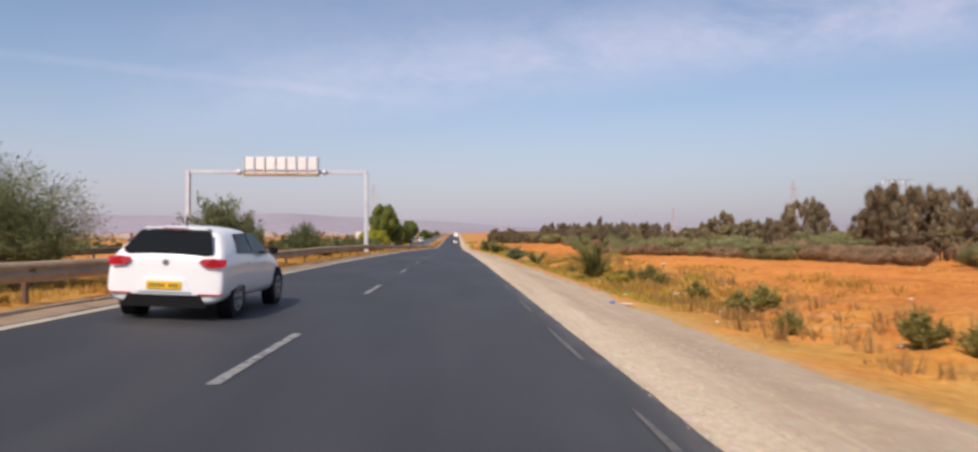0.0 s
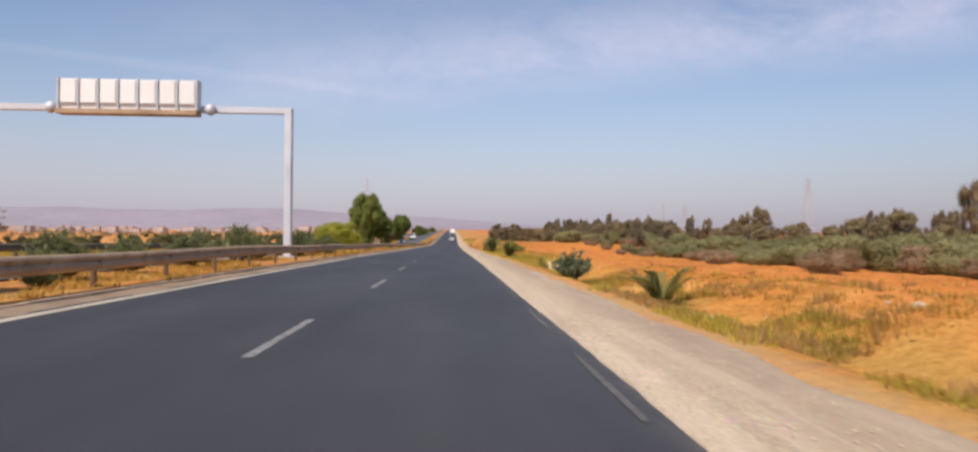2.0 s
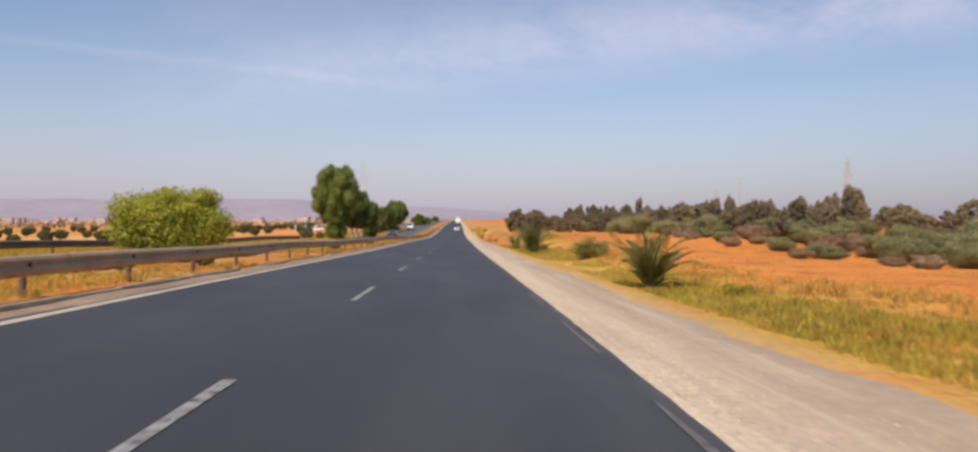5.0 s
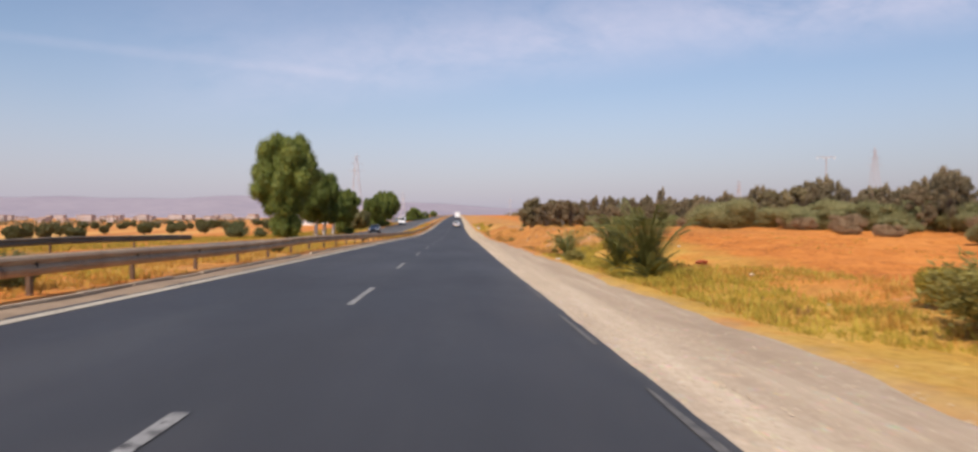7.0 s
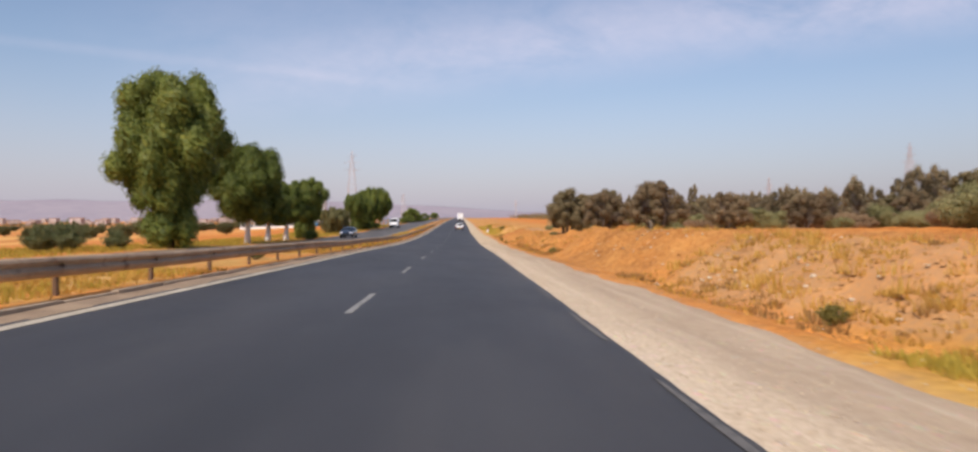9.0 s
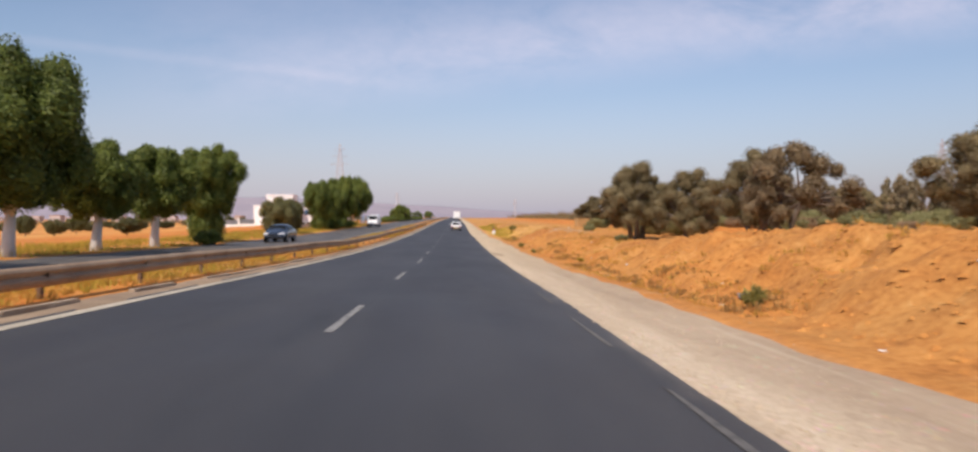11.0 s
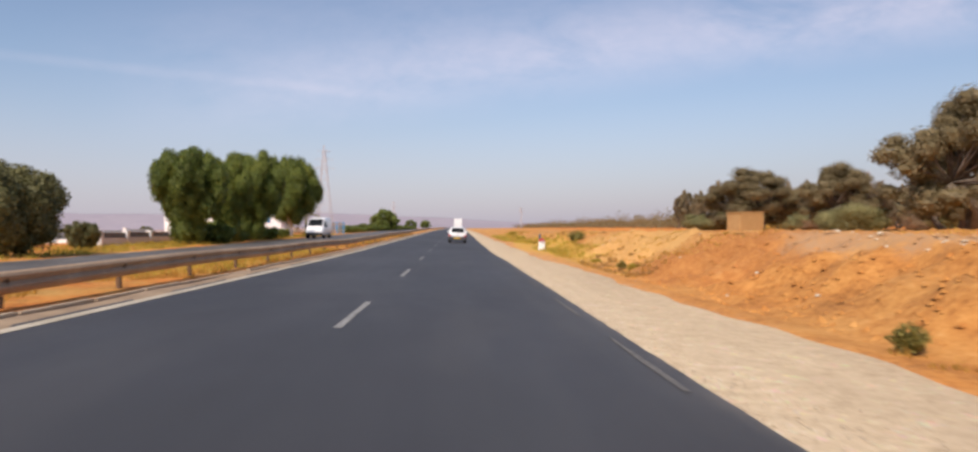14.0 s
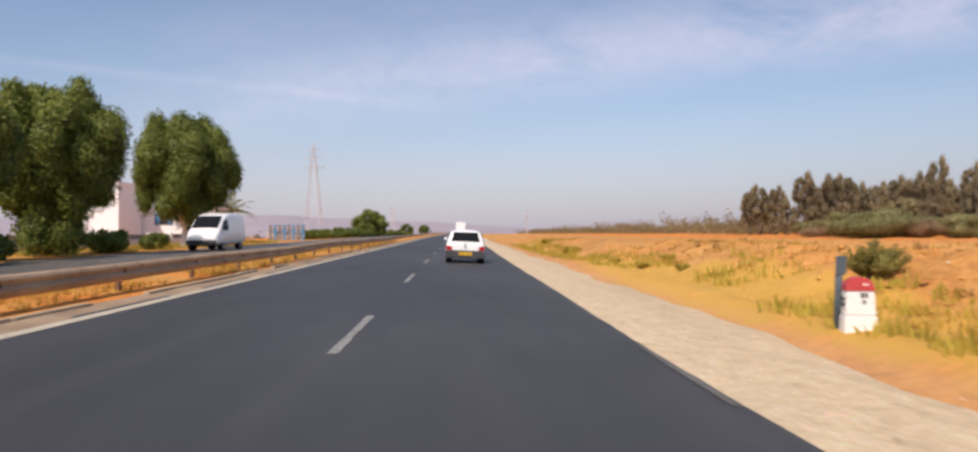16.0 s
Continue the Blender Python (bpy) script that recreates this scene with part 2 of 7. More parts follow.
def soil_material():
    """Orange earth with pale sand, dry straw and some green weeds, zone by zone."""
    m = bpy.data.materials.new("orange_earth")
    m.use_nodes = True
    n = Nodes(m.node_tree)
    bsdf = m.node_tree.nodes["Principled BSDF"]
    vec = m.node_tree.nodes.new("ShaderNodeTexCoord").outputs["Object"]
    xyz = m.node_tree.nodes.new("ShaderNodeSeparateXYZ")
    n.link(vec, xyz.inputs[0])
    x, y = xyz.outputs[0], xyz.outputs[1]
    big = n.noise(vec, 0.10, 5.0, 0.62)
    mid = n.noise(vec, 0.75, 6.0, 0.68)
    fine_n = n.noise(vec, 6.0, 5.0, 0.7)
    fac = n.math("ADD", n.math("MULTIPLY", big, 0.25), n.math("ADD", n.math("MULTIPLY", mid, 0.38), n.math("MULTIPLY", fine_n, 0.37)))
    earth = n.ramp(fac, [(0.34, (0.21, 0.070, 0.018)), (0.44, (0.49, 0.158, 0.030)), (0.53, (0.64, 0.228, 0.045)), (0.64, (0.72, 0.302, 0.074)), (0.78, (0.76, 0.45, 0.19))])
    straw = n.ramp(fac, [(0.36, (0.28, 0.155, 0.045)), (0.5, (0.47, 0.265, 0.075)), (0.66, (0.60, 0.41, 0.17))])
    weed = n.ramp(fac, [(0.36, (0.30, 0.185, 0.036)), (0.50, (0.50, 0.312, 0.058)), (0.64, (0.62, 0.415, 0.100))])
    # straw beside both road edges and on the near field
    near_edge = n.math("SUBTRACT", 1.0, n.step(x, 8.4, 12.5))
    right = n.step(x, 5.0, 6.5)
    strip = n.math("MULTIPLY", near_edge, right)
    left = n.math("SUBTRACT", 1.0, n.step(x, -5.5, -4.0))
    median = n.math("MULTIPLY", left, n.step(x, -26.0, -15.0))
    before = n.math("SUBTRACT", 1.0, n.step(y, 144.0, 154.0))
    cover = n.math("ADD", n.math("MULTIPLY", n.math("MULTIPLY", strip, 0.9), n.math("MULTIPLY_ADD", before, 0.8, 0.2)), n.math("MULTIPLY", median, 1.25))
    straw_here = n.math("MULTIPLY", n.math("MULTIPLY_ADD", cover, 0.75, 0.06), n.step(n.noise(vec, 0.28, 6.0, 0.7), 0.36, 0.60))
    col = n.mix(straw_here, earth, straw)
    # the greener stretch beside the shoulder ends where the cut bank begins
    wide = n.math("MULTIPLY", n.math("MULTIPLY", n.math("SUBTRACT", 1.0, n.step(x, 10.5, 14.0)), n.step(y, 122.0, 134.0)), right)
    green = n.math("MULTIPLY", n.math("MULTIPLY", n.math("MAXIMUM", strip, wide), n.math("MULTIPLY_ADD", n.step(y, 44.0, 90.0), 0.55, 0.45)), before)
    col = n.mix(n.math("MULTIPLY", n.math("MULTIPLY", green, 0.8), n.step(n.noise(vec, 0.22, 5.0, 0.65), 0.36, 0.58)), col, weed)
    pale = n.math("MULTIPLY", n.math("MULTIPLY_ADD", strip, 0.8, 0.2), n.step(n.noise(vec, 0.35, 6.0, 0.72), 0.60, 0.72))
    col = n.mix(n.math("MULTIPLY", pale, 0.6), col, (0.62, 0.46, 0.29))
    # dusty tan fringe beside the shoulder
    fringe = n.math("MULTIPLY", n.math("SUBTRACT", 1.0, n.step(n.math("ADD", x, n.math("MULTIPLY", n.math("SUBTRACT", mid, 0.5), 1.2)), 6.25, 6.80)), n.step(x, 5.0, 6.0))
    col = n.mix(n.math("MULTIPLY", fringe, 0.45), col, (0.46, 0.325, 0.175))
    # open plain on the far side
    plain = n.math("SUBTRACT", 1.0, n.step(x, -60.0, -22.0))
    rows = n.ramp(n.noise(n.stretch(vec, 1.0, 0.12, 1.0), 0.05, 5.0, 0.6), [(0.36, (0.44, 0.165, 0.048)), (0.5, (0.60, 0.250, 0.070)), (0.62, (0.66, 0.40, 0.13))])
    col = n.mix(n.math("MULTIPLY", plain, 0.8), col, rows)
    # paler, sandier earth on the cut bank
    bank = n.math("MULTIPLY", n.math("MULTIPLY", n.step(y, 144.0, 162.0), n.step(x, 6.0, 7.0)), n.math("SUBTRACT", 1.0, n.step(x, 16.0, 30.0)))
    redder = n.ramp(fac, [(0.34, (0.21, 0.085, 0.026)), (0.45, (0.40, 0.172, 0.048)), (0.56, (0.53, 0.255, 0.074)), (0.72, (0.64, 0.40, 0.165))])
    sandy = n.ramp(fac, [(0.34, (0.25, 0.112, 0.036)), (0.46, (0.43, 0.215, 0.068)), (0.56, (0.56, 0.310, 0.105)), (0.72, (0.66, 0.44, 0.19))])
    sandy = n.mix(n.step(n.math("ADD", y, n.math("MULTIPLY", big, 30.0)), 245.0, 270.0), redder, sandy)
    col = n.mix(n.math("MULTIPLY", bank, n.math("MULTIPLY_ADD", n.step(n.noise(vec, 0.16, 5.0, 0.65), 0.35, 0.65), 0.4, 0.58)), col, sandy)
    # a dumped heap of pale sand, red clayey ground before it and grey rubble on the crest
    for cx, cy, rx, ry, tint, share in ((10.2, 156.0, 2.4, 9.0, (0.46, 0.300, 0.160), 0.60), (8.1, 71.5, 0.9, 7.0, (0.60, 0.440, 0.240), 0.75), (10.6, 247.0, 3.0, 6.0, (0.40, 0.150, 0.045), 0.65), (12.4, 240.5, 2.0, 6.0, (0.44, 0.285, 0.160), 0.75), (10.4, 260.5, 2.7, 8.5, (0.64, 0.385, 0.140), 0.70), (7.6, 274.0, 1.6, 18.0, (0.56, 0.350, 0.060), 0.7)):
        away = n.math("ADD", n.math("POWER", n.math("DIVIDE", n.math("SUBTRACT", x, cx), rx), 2.0), n.math("POWER", n.math("DIVIDE", n.math("SUBTRACT", y, cy), ry), 2.0))
        here = n.math("SUBTRACT", 1.0, n.step(n.math("ADD", away, n.math("MULTIPLY", n.math("SUBTRACT", mid, 0.5), 1.6)), 0.55, 1.15))
        col = n.mix(n.math("MULTIPLY", here, share), col, n.mix(n.math("MULTIPLY", n.step(fine_n, 0.35, 0.65), 0.4), tint, col))
    n.link(col, bsdf.inputs["Base Color"])
    bsdf.inputs["Roughness"].default_value = 0.96
    bsdf.inputs["Specular IOR Level"].default_value = 0.2
    b = n.add("Bump", Strength=0.7, Distance=0.12)
    n.link(fac, b.inputs["Height"])
    n.link(b.outputs[0], bsdf.inputs["Normal"])
    return m


def plain(name, colour, rough=0.5, metal=0.0, coat=0.0):
    m = bpy.data.materials.new(name)
    m.use_nodes = True
    b = m.node_tree.nodes["Principled BSDF"]
    b.inputs["Base Color"].default_value = (*colour, 1)
    b.inputs["Roughness"].default_value = rough
    b.inputs["Metallic"].default_value = metal
    b.inputs["Coat Weight"].default_value = coat
    return m


ASPHALT, GRAVEL, SOIL = asphalt_material(), shoulder_material(), soil_material()
PAINT = material("worn_road_paint", (0.13, 0.13, 0.127), (0.37, 0.365, 0.35), 2.5, 0.85, bump=0.1, fine_scale=22, fine_mix=0.5, spots=((0.065, 0.064, 0.065), 6.0, 0.50))
EDGE_PAINT = material("dusty_edge_paint", (0.36, 0.31, 0.23), (0.56, 0.50, 0.40), 0.9, 0.85, bump=0.1, fine_scale=18, spots=((0.20, 0.17, 0.13), 6.0, 0.62))
STEEL = material("weathered_galvanised_steel", (0.29, 0.190, 0.117), (0.50, 0.360, 0.235), 0.8, 0.75, 0.0, 0.15, 14.0, spots=((0.20, 0.12, 0.07), 2.2, 0.60))
OLD_STEEL = material("dark_weathered_steel", (0.10, 0.075, 0.052), (0.21, 0.160, 0.112), 0.8, 0.8, 0.0, 0.15, 14.0)
RUST = material("rusty_steel", (0.10, 0.06, 0.04), (0.24, 0.14, 0.08), 5.0, 0.8, 0.2, 0.3)
GALV = material("pale_galvanised_steel", (0.50, 0.525, 0.56), (0.64, 0.665, 0.705), 0.7, 0.5, 0.15, 0.05, 12.0, spots=((0.42, 0.41, 0.39), 3.0, 0.66))
PANEL = material("white_sign_backing", (0.72, 0.72, 0.70), (0.82, 0.82, 0.80), 0.5, 0.55, 0.0, 0.05, 9.0)
CONCRETE = material("rough_concrete", (0.34, 0.31, 0.27), (0.52, 0.49, 0.44), 2.0, 0.9, bump=0.4, fine_scale=20)
EDGING = material("dusty_tan_concrete", (0.30, 0.215, 0.145), (0.52, 0.41, 0.295), 1.2, 0.95, bump=0.5, fine_scale=18)
GUTTER = material("dirt_filled_gutter", (0.20, 0.135, 0.085), (0.39, 0.285, 0.185), 1.2, 0.95, bump=0.4, fine_scale=16)
WHITEWASH = material("whitewashed_plaster", (0.70, 0.69, 0.66), (0.82, 0.81, 0.79), 0.6, 0.85, bump=0.15, fine_scale=10)
BARK = material("grey_brown_bark", (0.10, 0.075, 0.055), (0.24, 0.19, 0.145), 4.0, 0.9, bump=0.6, fine_scale=25, bump_size=0.03)
LIME = material("lime_washed_bark", (0.55, 0.53, 0.50), (0.74, 0.72, 0.69), 3.0, 0.9, bump=0.5, fine_scale=20)
GREEN = leaf_material("glossy_green_leaves", (0.064, 0.092, 0.020), (0.146, 0.190, 0.040), (0.295, 0.315, 0.066), 0.36)
OLIVE = leaf_material("dusty_olive_leaves", (0.112, 0.088, 0.043), (0.212, 0.166, 0.083), (0.315, 0.245, 0.128))
WOODLEAF = leaf_material("dusty_wood_leaves", (0.136, 0.112, 0.054), (0.280, 0.224, 0.112), (0.42, 0.33, 0.17))
RUSSET = leaf_material("dry_russet_leaves", (0.105, 0.075, 0.041), (0.218, 0.156, 0.085), (0.335, 0.245, 0.138))
SHRUB = leaf_material("grey_green_leaves", (0.130, 0.128, 0.052), (0.268, 0.254, 0.108), (0.410, 0.370, 0.172))
BROOM = leaf_material("yellow_green_leaves", (0.16, 0.18, 0.02), (0.34, 0.34, 0.035), (0.55, 0.50, 0.07))
PALM = leaf_material("palm_leaves", (0.148, 0.160, 0.052), (0.265, 0.270, 0.090), (0.385, 0.370, 0.140), 0.45)
DRYBUSH = leaf_material("yellowing_bush_leaves", (0.14, 0.125, 0.034), (0.29, 0.25, 0.070), (0.44, 0.38, 0.12))
STRAW = leaf_material("dry_straw", (0.342, 0.195, 0.042), (0.614, 0.36, 0.078), (0.8, 0.555, 0.165), 0.5, 0.8)
WEED = leaf_material("yellowing_weeds", (0.25, 0.198, 0.036), (0.52, 0.400, 0.068), (0.72, 0.560, 0.115), 0.5, 0.8)
GROVE_LEAF = leaf_material("olive_tree_leaves", (0.069, 0.072, 0.027), (0.146, 0.143, 0.056), (0.236, 0.217, 0.091))
BLUISH = leaf_material("blue_green_leaves", (0.09, 0.11, 0.058), (0.19, 0.22, 0.12), (0.34, 0.37, 0.22))
PINE = leaf_material("dusty_pine_needles", (0.118, 0.096, 0.054), (0.245, 0.192, 0.110), (0.37, 0.29, 0.17))
DEAD = leaf_material("dead_brush_twigs", (0.2, 0.13, 0.072), (0.35, 0.235, 0.135), (0.47, 0.34, 0.212), 0.25, 0.9)
BRUSH = leaf_material("brown_dead_weeds", (0.264, 0.143, 0.05), (0.44, 0.259, 0.094), (0.594, 0.385, 0.154), 0.45, 0.9)
FEATHER = leaf_material("feathery_grey_green_leaves", (0.08, 0.098, 0.038), (0.172, 0.192, 0.08), (0.3, 0.31, 0.14))


# ---------------------------------------------------------------- shapes
def mesh_of(name, verts, faces, mat=None, smooth=False):
    me = bpy.data.meshes.new(name)
    me.from_pydata([tuple(v) for v in verts], [], [tuple(f) for f in faces])
    if mat:
        me.materials.append(mat)
    if smooth:
        me.polygons.foreach_set("use_smooth", [True] * len(me.polygons))
    me.update()
    return me


def quads_mesh(name, corners, mat):
    """A mesh from an array of quads (n, 4, 3)."""
    n = len(corners)
    me = bpy.data.meshes.new(name)
    me.vertices.add(4 * n)
    me.vertices.foreach_set("co", np.asarray(corners, np.float32).ravel())
    me.loops.add(4 * n)
    me.loops.foreach_set("vertex_index", np.arange(4 * n, dtype=np.int32))
    me.polygons.add(n)
    me.polygons.foreach_set("loop_start", np.arange(0, 4 * n, 4, dtype=np.int32))
    me.polygons.foreach_set("loop_total", np.full(n, 4, np.int32))
    me.materials.append(mat)
    me.update(calc_edges=True)
    return me


def part(name, bm, mat, parent=None, label="", smooth=False):
    """Links a bmesh, or a mesh, as one object under a thing or a part."""
    if isinstance(bm, bmesh.types.BMesh):
        me = bpy.data.meshes.new(name)
        bmesh.ops.recalc_face_normals(bm, faces=bm.faces)
        bm.to_mesh(me)
        bm.free()
        me.materials.append(mat)
        if smooth:
            me.polygons.foreach_set("use_smooth", [True] * len(me.polygons))
    else:
        me = bm
    ob = new(name, me)
    ob.parent = parent
    if label:
        ob["label"] = label
    return ob


def block(x0, x1, y0, y1, z0, z1, bevel=0.0, bm=None):
    bm = bm or bmesh.new()
    made = bmesh.ops.create_cube(bm, size=1)["verts"]
    for v in made:
        v.co = ((x0 + x1) / 2 + v.co.x * (x1 - x0), (y0 + y1) / 2 + v.co.y * (y1 - y0), (z0 + z1) / 2 + v.co.z * (z1 - z0))
    if bevel:
        edges = list({e for v in made for e in v.link_edges})
        bmesh.ops.bevel(bm, geom=edges, offset=bevel, segments=2, affect="EDGES")
    return bm


def tube(bm, points, radii, sides=7):
    """A tapered tube along points, closed at both ends."""
    rings = []
    for i, p in enumerate(points):
        p = Vector(p)
        a = Vector(points[max(i - 1, 0)])
        b = Vector(points[min(i + 1, len(points) - 1)])
        q = (b - a).to_track_quat("Z", "X")
        rings.append([bm.verts.new(p + q @ Vector((radii[i] * math.cos(2 * math.pi * k / sides), radii[i] * math.sin(2 * math.pi * k / sides), 0))) for k in range(sides)])
    for r, s in zip(rings, rings[1:]):
        for k in range(sides):
            bm.faces.new((r[k], r[(k + 1) % sides], s[(k + 1) % sides], s[k]))
    bm.faces.new(rings[0][::-1])
    bm.faces.new(rings[-1])
    return bm


def lathe(bm, rings, axis="x", sides=20):
    """A turned shape: rings of (offset along the axis, radius)."""
    made = []
    for off, r in rings:
        ring = []
        for k in range(sides):
            a = 2 * math.pi * k / sides
            c, s = r * math.cos(a), r * math.sin(a)
            ring.append(bm.verts.new((off, c, s) if axis == "x" else (c, s, off)))
        made.append(ring)
    for r, s in zip(made, made[1:]):
        for k in range(sides):
            bm.faces.new((r[k], r[(k + 1) % sides], s[(k + 1) % sides], s[k]))
    bm.faces.new(made[0][::-1])
    bm.faces.new(made[-1])
    return bm


# ---------------------------------------------------------------- the lie of the land
KNOT_Y = np.array([-60, -20, 0, 20, 40, 60, 80, 100, 120, 140, 160, 180, 200, 220, 240, 260, 280, 300, 340, 400, 600, 900, 4000.0])
KNOT_Z = np.array([0.4, 0.1, -0.1, -0.32, -0.51, -0.82, -1.14, -1.53, -1.96, -2.28, -2.63, -2.99, -3.43, -3.69, -3.7, -3.67, -3.52, -3.37, -3.07, -2.62, -1.7, -0.9, -0.6])
FALL = 0.0414
ROAD_LEFT, ROAD_RIGHT = -3.84, 3.88


def road_height(y):
    y = np.asarray(y, float)
    return (np.interp(y - 9, KNOT_Y, KNOT_Z) + 2 * np.interp(y, KNOT_Y, KNOT_Z) + np.interp(y + 9, KNOT_Y, KNOT_Z)) / 4


def shoulder_edge(y):
    """Where the gravel shoulder ends, across the road."""
    return float(np.interp(y, [-60, 34, 44, 47, 51, 58, 72, 84, 104, 124, 140, 248, 262, 290, 900], [6.75, 6.6, 6.1, 6.3, 6.5, 6.25, 6.35, 6.5, 6.35, 6.55, 6.75, 6.75, 6.15, 6.15, 6.6]))


def smooth(a, b, v):
    t = np.clip((np.asarray(v, float) - a) / (b - a), 0, 1)
    return t * t * (3 - 2 * t)


def ripple(x, y):
    """Uneven ground, repeatable, from a few crossing waves."""
    return (np.sin(0.9 * x + 0.31 * y + 1.3) * np.sin(0.23 * x - 0.57 * y) + 0.6 * np.sin(1.9 * x - 0.8 * y + 0.4) * np.sin(1.1 * y + 0.5 * x)
            + 0.35 * np.sin(3.7 * x + 2.9 * y) * np.sin(2.3 * x - 3.1 * y + 2.0)) / 1.95


def bank_height(y):
    return np.interp(y, [-60, 40, 70, 125, 143, 155, 180, 200, 207, 214, 222, 232, 250, 260, 275, 330, 700], [0.50, 0.50, 0.25, 0.20, 0.95, 1.22, 1.55, 1.58, 1.18, 0.90, 0.98, 1.18, 1.36, 1.30, 1.05, 0.7, 0.2])


def ground_height(x, y):
    x, y = np.asarray(x, float), np.asarray(y, float)
    z = road_height(y) - FALL * np.clip(x, -5.0, 7.0)
    # right side: a low verge, then the earth bank and the field on it
    rough = ripple(x, y)
    foot = 7.5 + 0.5 * np.sin(0.13 * y) + 0.25 * np.sin(0.47 * y + 1)
    rise = smooth(foot, foot + 4.2, x + 0.5 * rough * smooth(7.5, 9, x))
    z = z + bank_height(y) * rise
    crumb = np.sin(5.3 * x + 1.7 * y) * np.sin(2.9 * x - 4.1 * y + 1) + 0.7 * np.sin(7.9 * x - 3.3 * y) * np.sin(4.7 * y + 3.1 * x)
    z = z + (0.10 * rough + 0.045 * crumb * (0.4 + bank_height(y))) * smooth(7.2, 9.5, x) * (1 - 0.6 * smooth(30, 60, x))
    lump = np.sin(2.3 * x + 0.9 * y) * np.sin(1.4 * y - 1.1 * x + 0.7) + 0.6 * np.sin(3.4 * x - 2.2 * y) * np.sin(0.8 * y + 2.1 * x)
    z = z + 0.120 * lump * bank_height(y) * smooth(7.6, 8.6, x) * (1 - smooth(11.5, 14.0, x)) * smooth(140, 165, y)
    z = z - (0.10 + 0.30 * smooth(32, 46, y) * (1 - smooth(64, 80, y))) * smooth(6.9, 7.6, x) * (1 - rise)
    z = z + 0.24 * smooth(6.1, 6.7, x) * smooth(256, 264, y) * (1 - smooth(285, 305, y)) * (1 - rise)
    z = z - 0.5 * smooth(16, 30, x) * (1 - smooth(110, 150, y))
    # left side: flat median and carriageway, then the plain falling away
    z = z + 0.05 * rough * smooth(5.6, 6.4, -x) * (1 - smooth(7.6, 8.2, -x) * (1 - smooth(15.6, 17, -x)))
    away = smooth(20, 110, -x)
    z = z * (1 - away) + away * (-5.6 - 3.5 * smooth(110, 500, -x))
    z = z + smooth(60, 300, x) * 0.8
    return z


def at_ground(x, y, lift=0.0):
    return Vector((x, y, float(ground_height(x, y)) + lift))


def sheet(name, xs, ys, height, mat):
    X, Y = np.meshgrid(np.asarray(xs, float), np.asarray(ys, float))
    Z = height(X, Y)
    verts = np.stack([X, Y, Z], -1).reshape(-1, 3)
    nx, ny = len(xs), len(ys)
    i, j = np.meshgrid(np.arange(nx - 1), np.arange(ny - 1))
    a = (j * nx + i).ravel()
    faces = np.stack([a, a + 1, a + nx + 1, a + nx], 1)
    me = mesh_of(name, verts.tolist(), faces.tolist(), mat, True)
    return new(name, me)


def sunk_ground(x, y):
    z = ground_height(x, y)
    outer = np.interp(y, [-60, 34, 44, 47, 51, 58, 72, 84, 104, 124, 140, 248, 262, 290, 900], [6.75, 6.6, 6.1, 6.3, 6.5, 6.25, 6.35, 6.5, 6.35, 6.55, 6.75, 6.75, 6.15, 6.15, 6.6])
    inside = smooth(4.0, 4.3, x + 8.5) * (1 - smooth(-0.5, -0.1, x - outer))
    other = smooth(-15.7, -15.2, x) * (1 - smooth(-8.4, -7.9, x))
    return z - 0.12 * np.maximum(inside, other)


far = [60, 85, 120, 170, 240, 340, 500, 750, 1100, 1700, 2600, 3600]
xs = sorted({*(-v for v in far), *far, *np.arange(-50, -20, 2.5), *np.arange(-20, 5, 0.6), *np.arange(5, 24, 0.3), *np.arange(24, 60, 1.6)})
ys = sorted({*np.arange(-60, 0, 3.0), *np.arange(0, 140, 0.6), *np.arange(140, 280, 0.4), *np.arange(280, 300, 0.6), *np.arange(300, 420, 3), *(420 + v for v in far), 460.0})
ground = tagged(sheet("ground", xs, ys, sunk_ground, SOIL), "orange earth with dry straw and pale sand", "ground", kind="structure")

strip_y = [*np.arange(-60, 0, 2.0), *np.arange(0, 300, 0.5), *np.arange(300, 330, 2.0), *np.arange(330, 700, 10.0), 760, 900]
flat_road = lambda x, y: road_height(y) - FALL * x
road = tagged(sheet("road", np.linspace(ROAD_LEFT, ROAD_RIGHT, 9), strip_y, flat_road, ASPHALT), "dark grey worn asphalt carriageway with two lanes", "road", kind="structure")
# the asphalt's outer edge is broken and uneven
for v in road.data.vertices:
    if abs(v.co.x - ROAD_RIGHT) < 0.001:
        bite = 0.010 * math.sin(2.7 * v.co.y) * math.sin(0.61 * v.co.y + 1) + 0.009 * math.sin(5.9 * v.co.y + 0.4) + 0.012 * math.sin(0.37 * v.co.y)
        bite += float(np.interp(v.co.y, [0, 14, 30, 52, 100, 130, 140, 152, 175, 188, 200, 215, 255, 265, 290, 320], [0.08, 0.08, 0, -0.07, -0.06, -0.12, -0.16, -0.1, 0, 0.13, 0.1, 0.02, 0, -0.17, -0.17, 0]))
        v.co.x += bite
        v.co.z -= FALL * bite


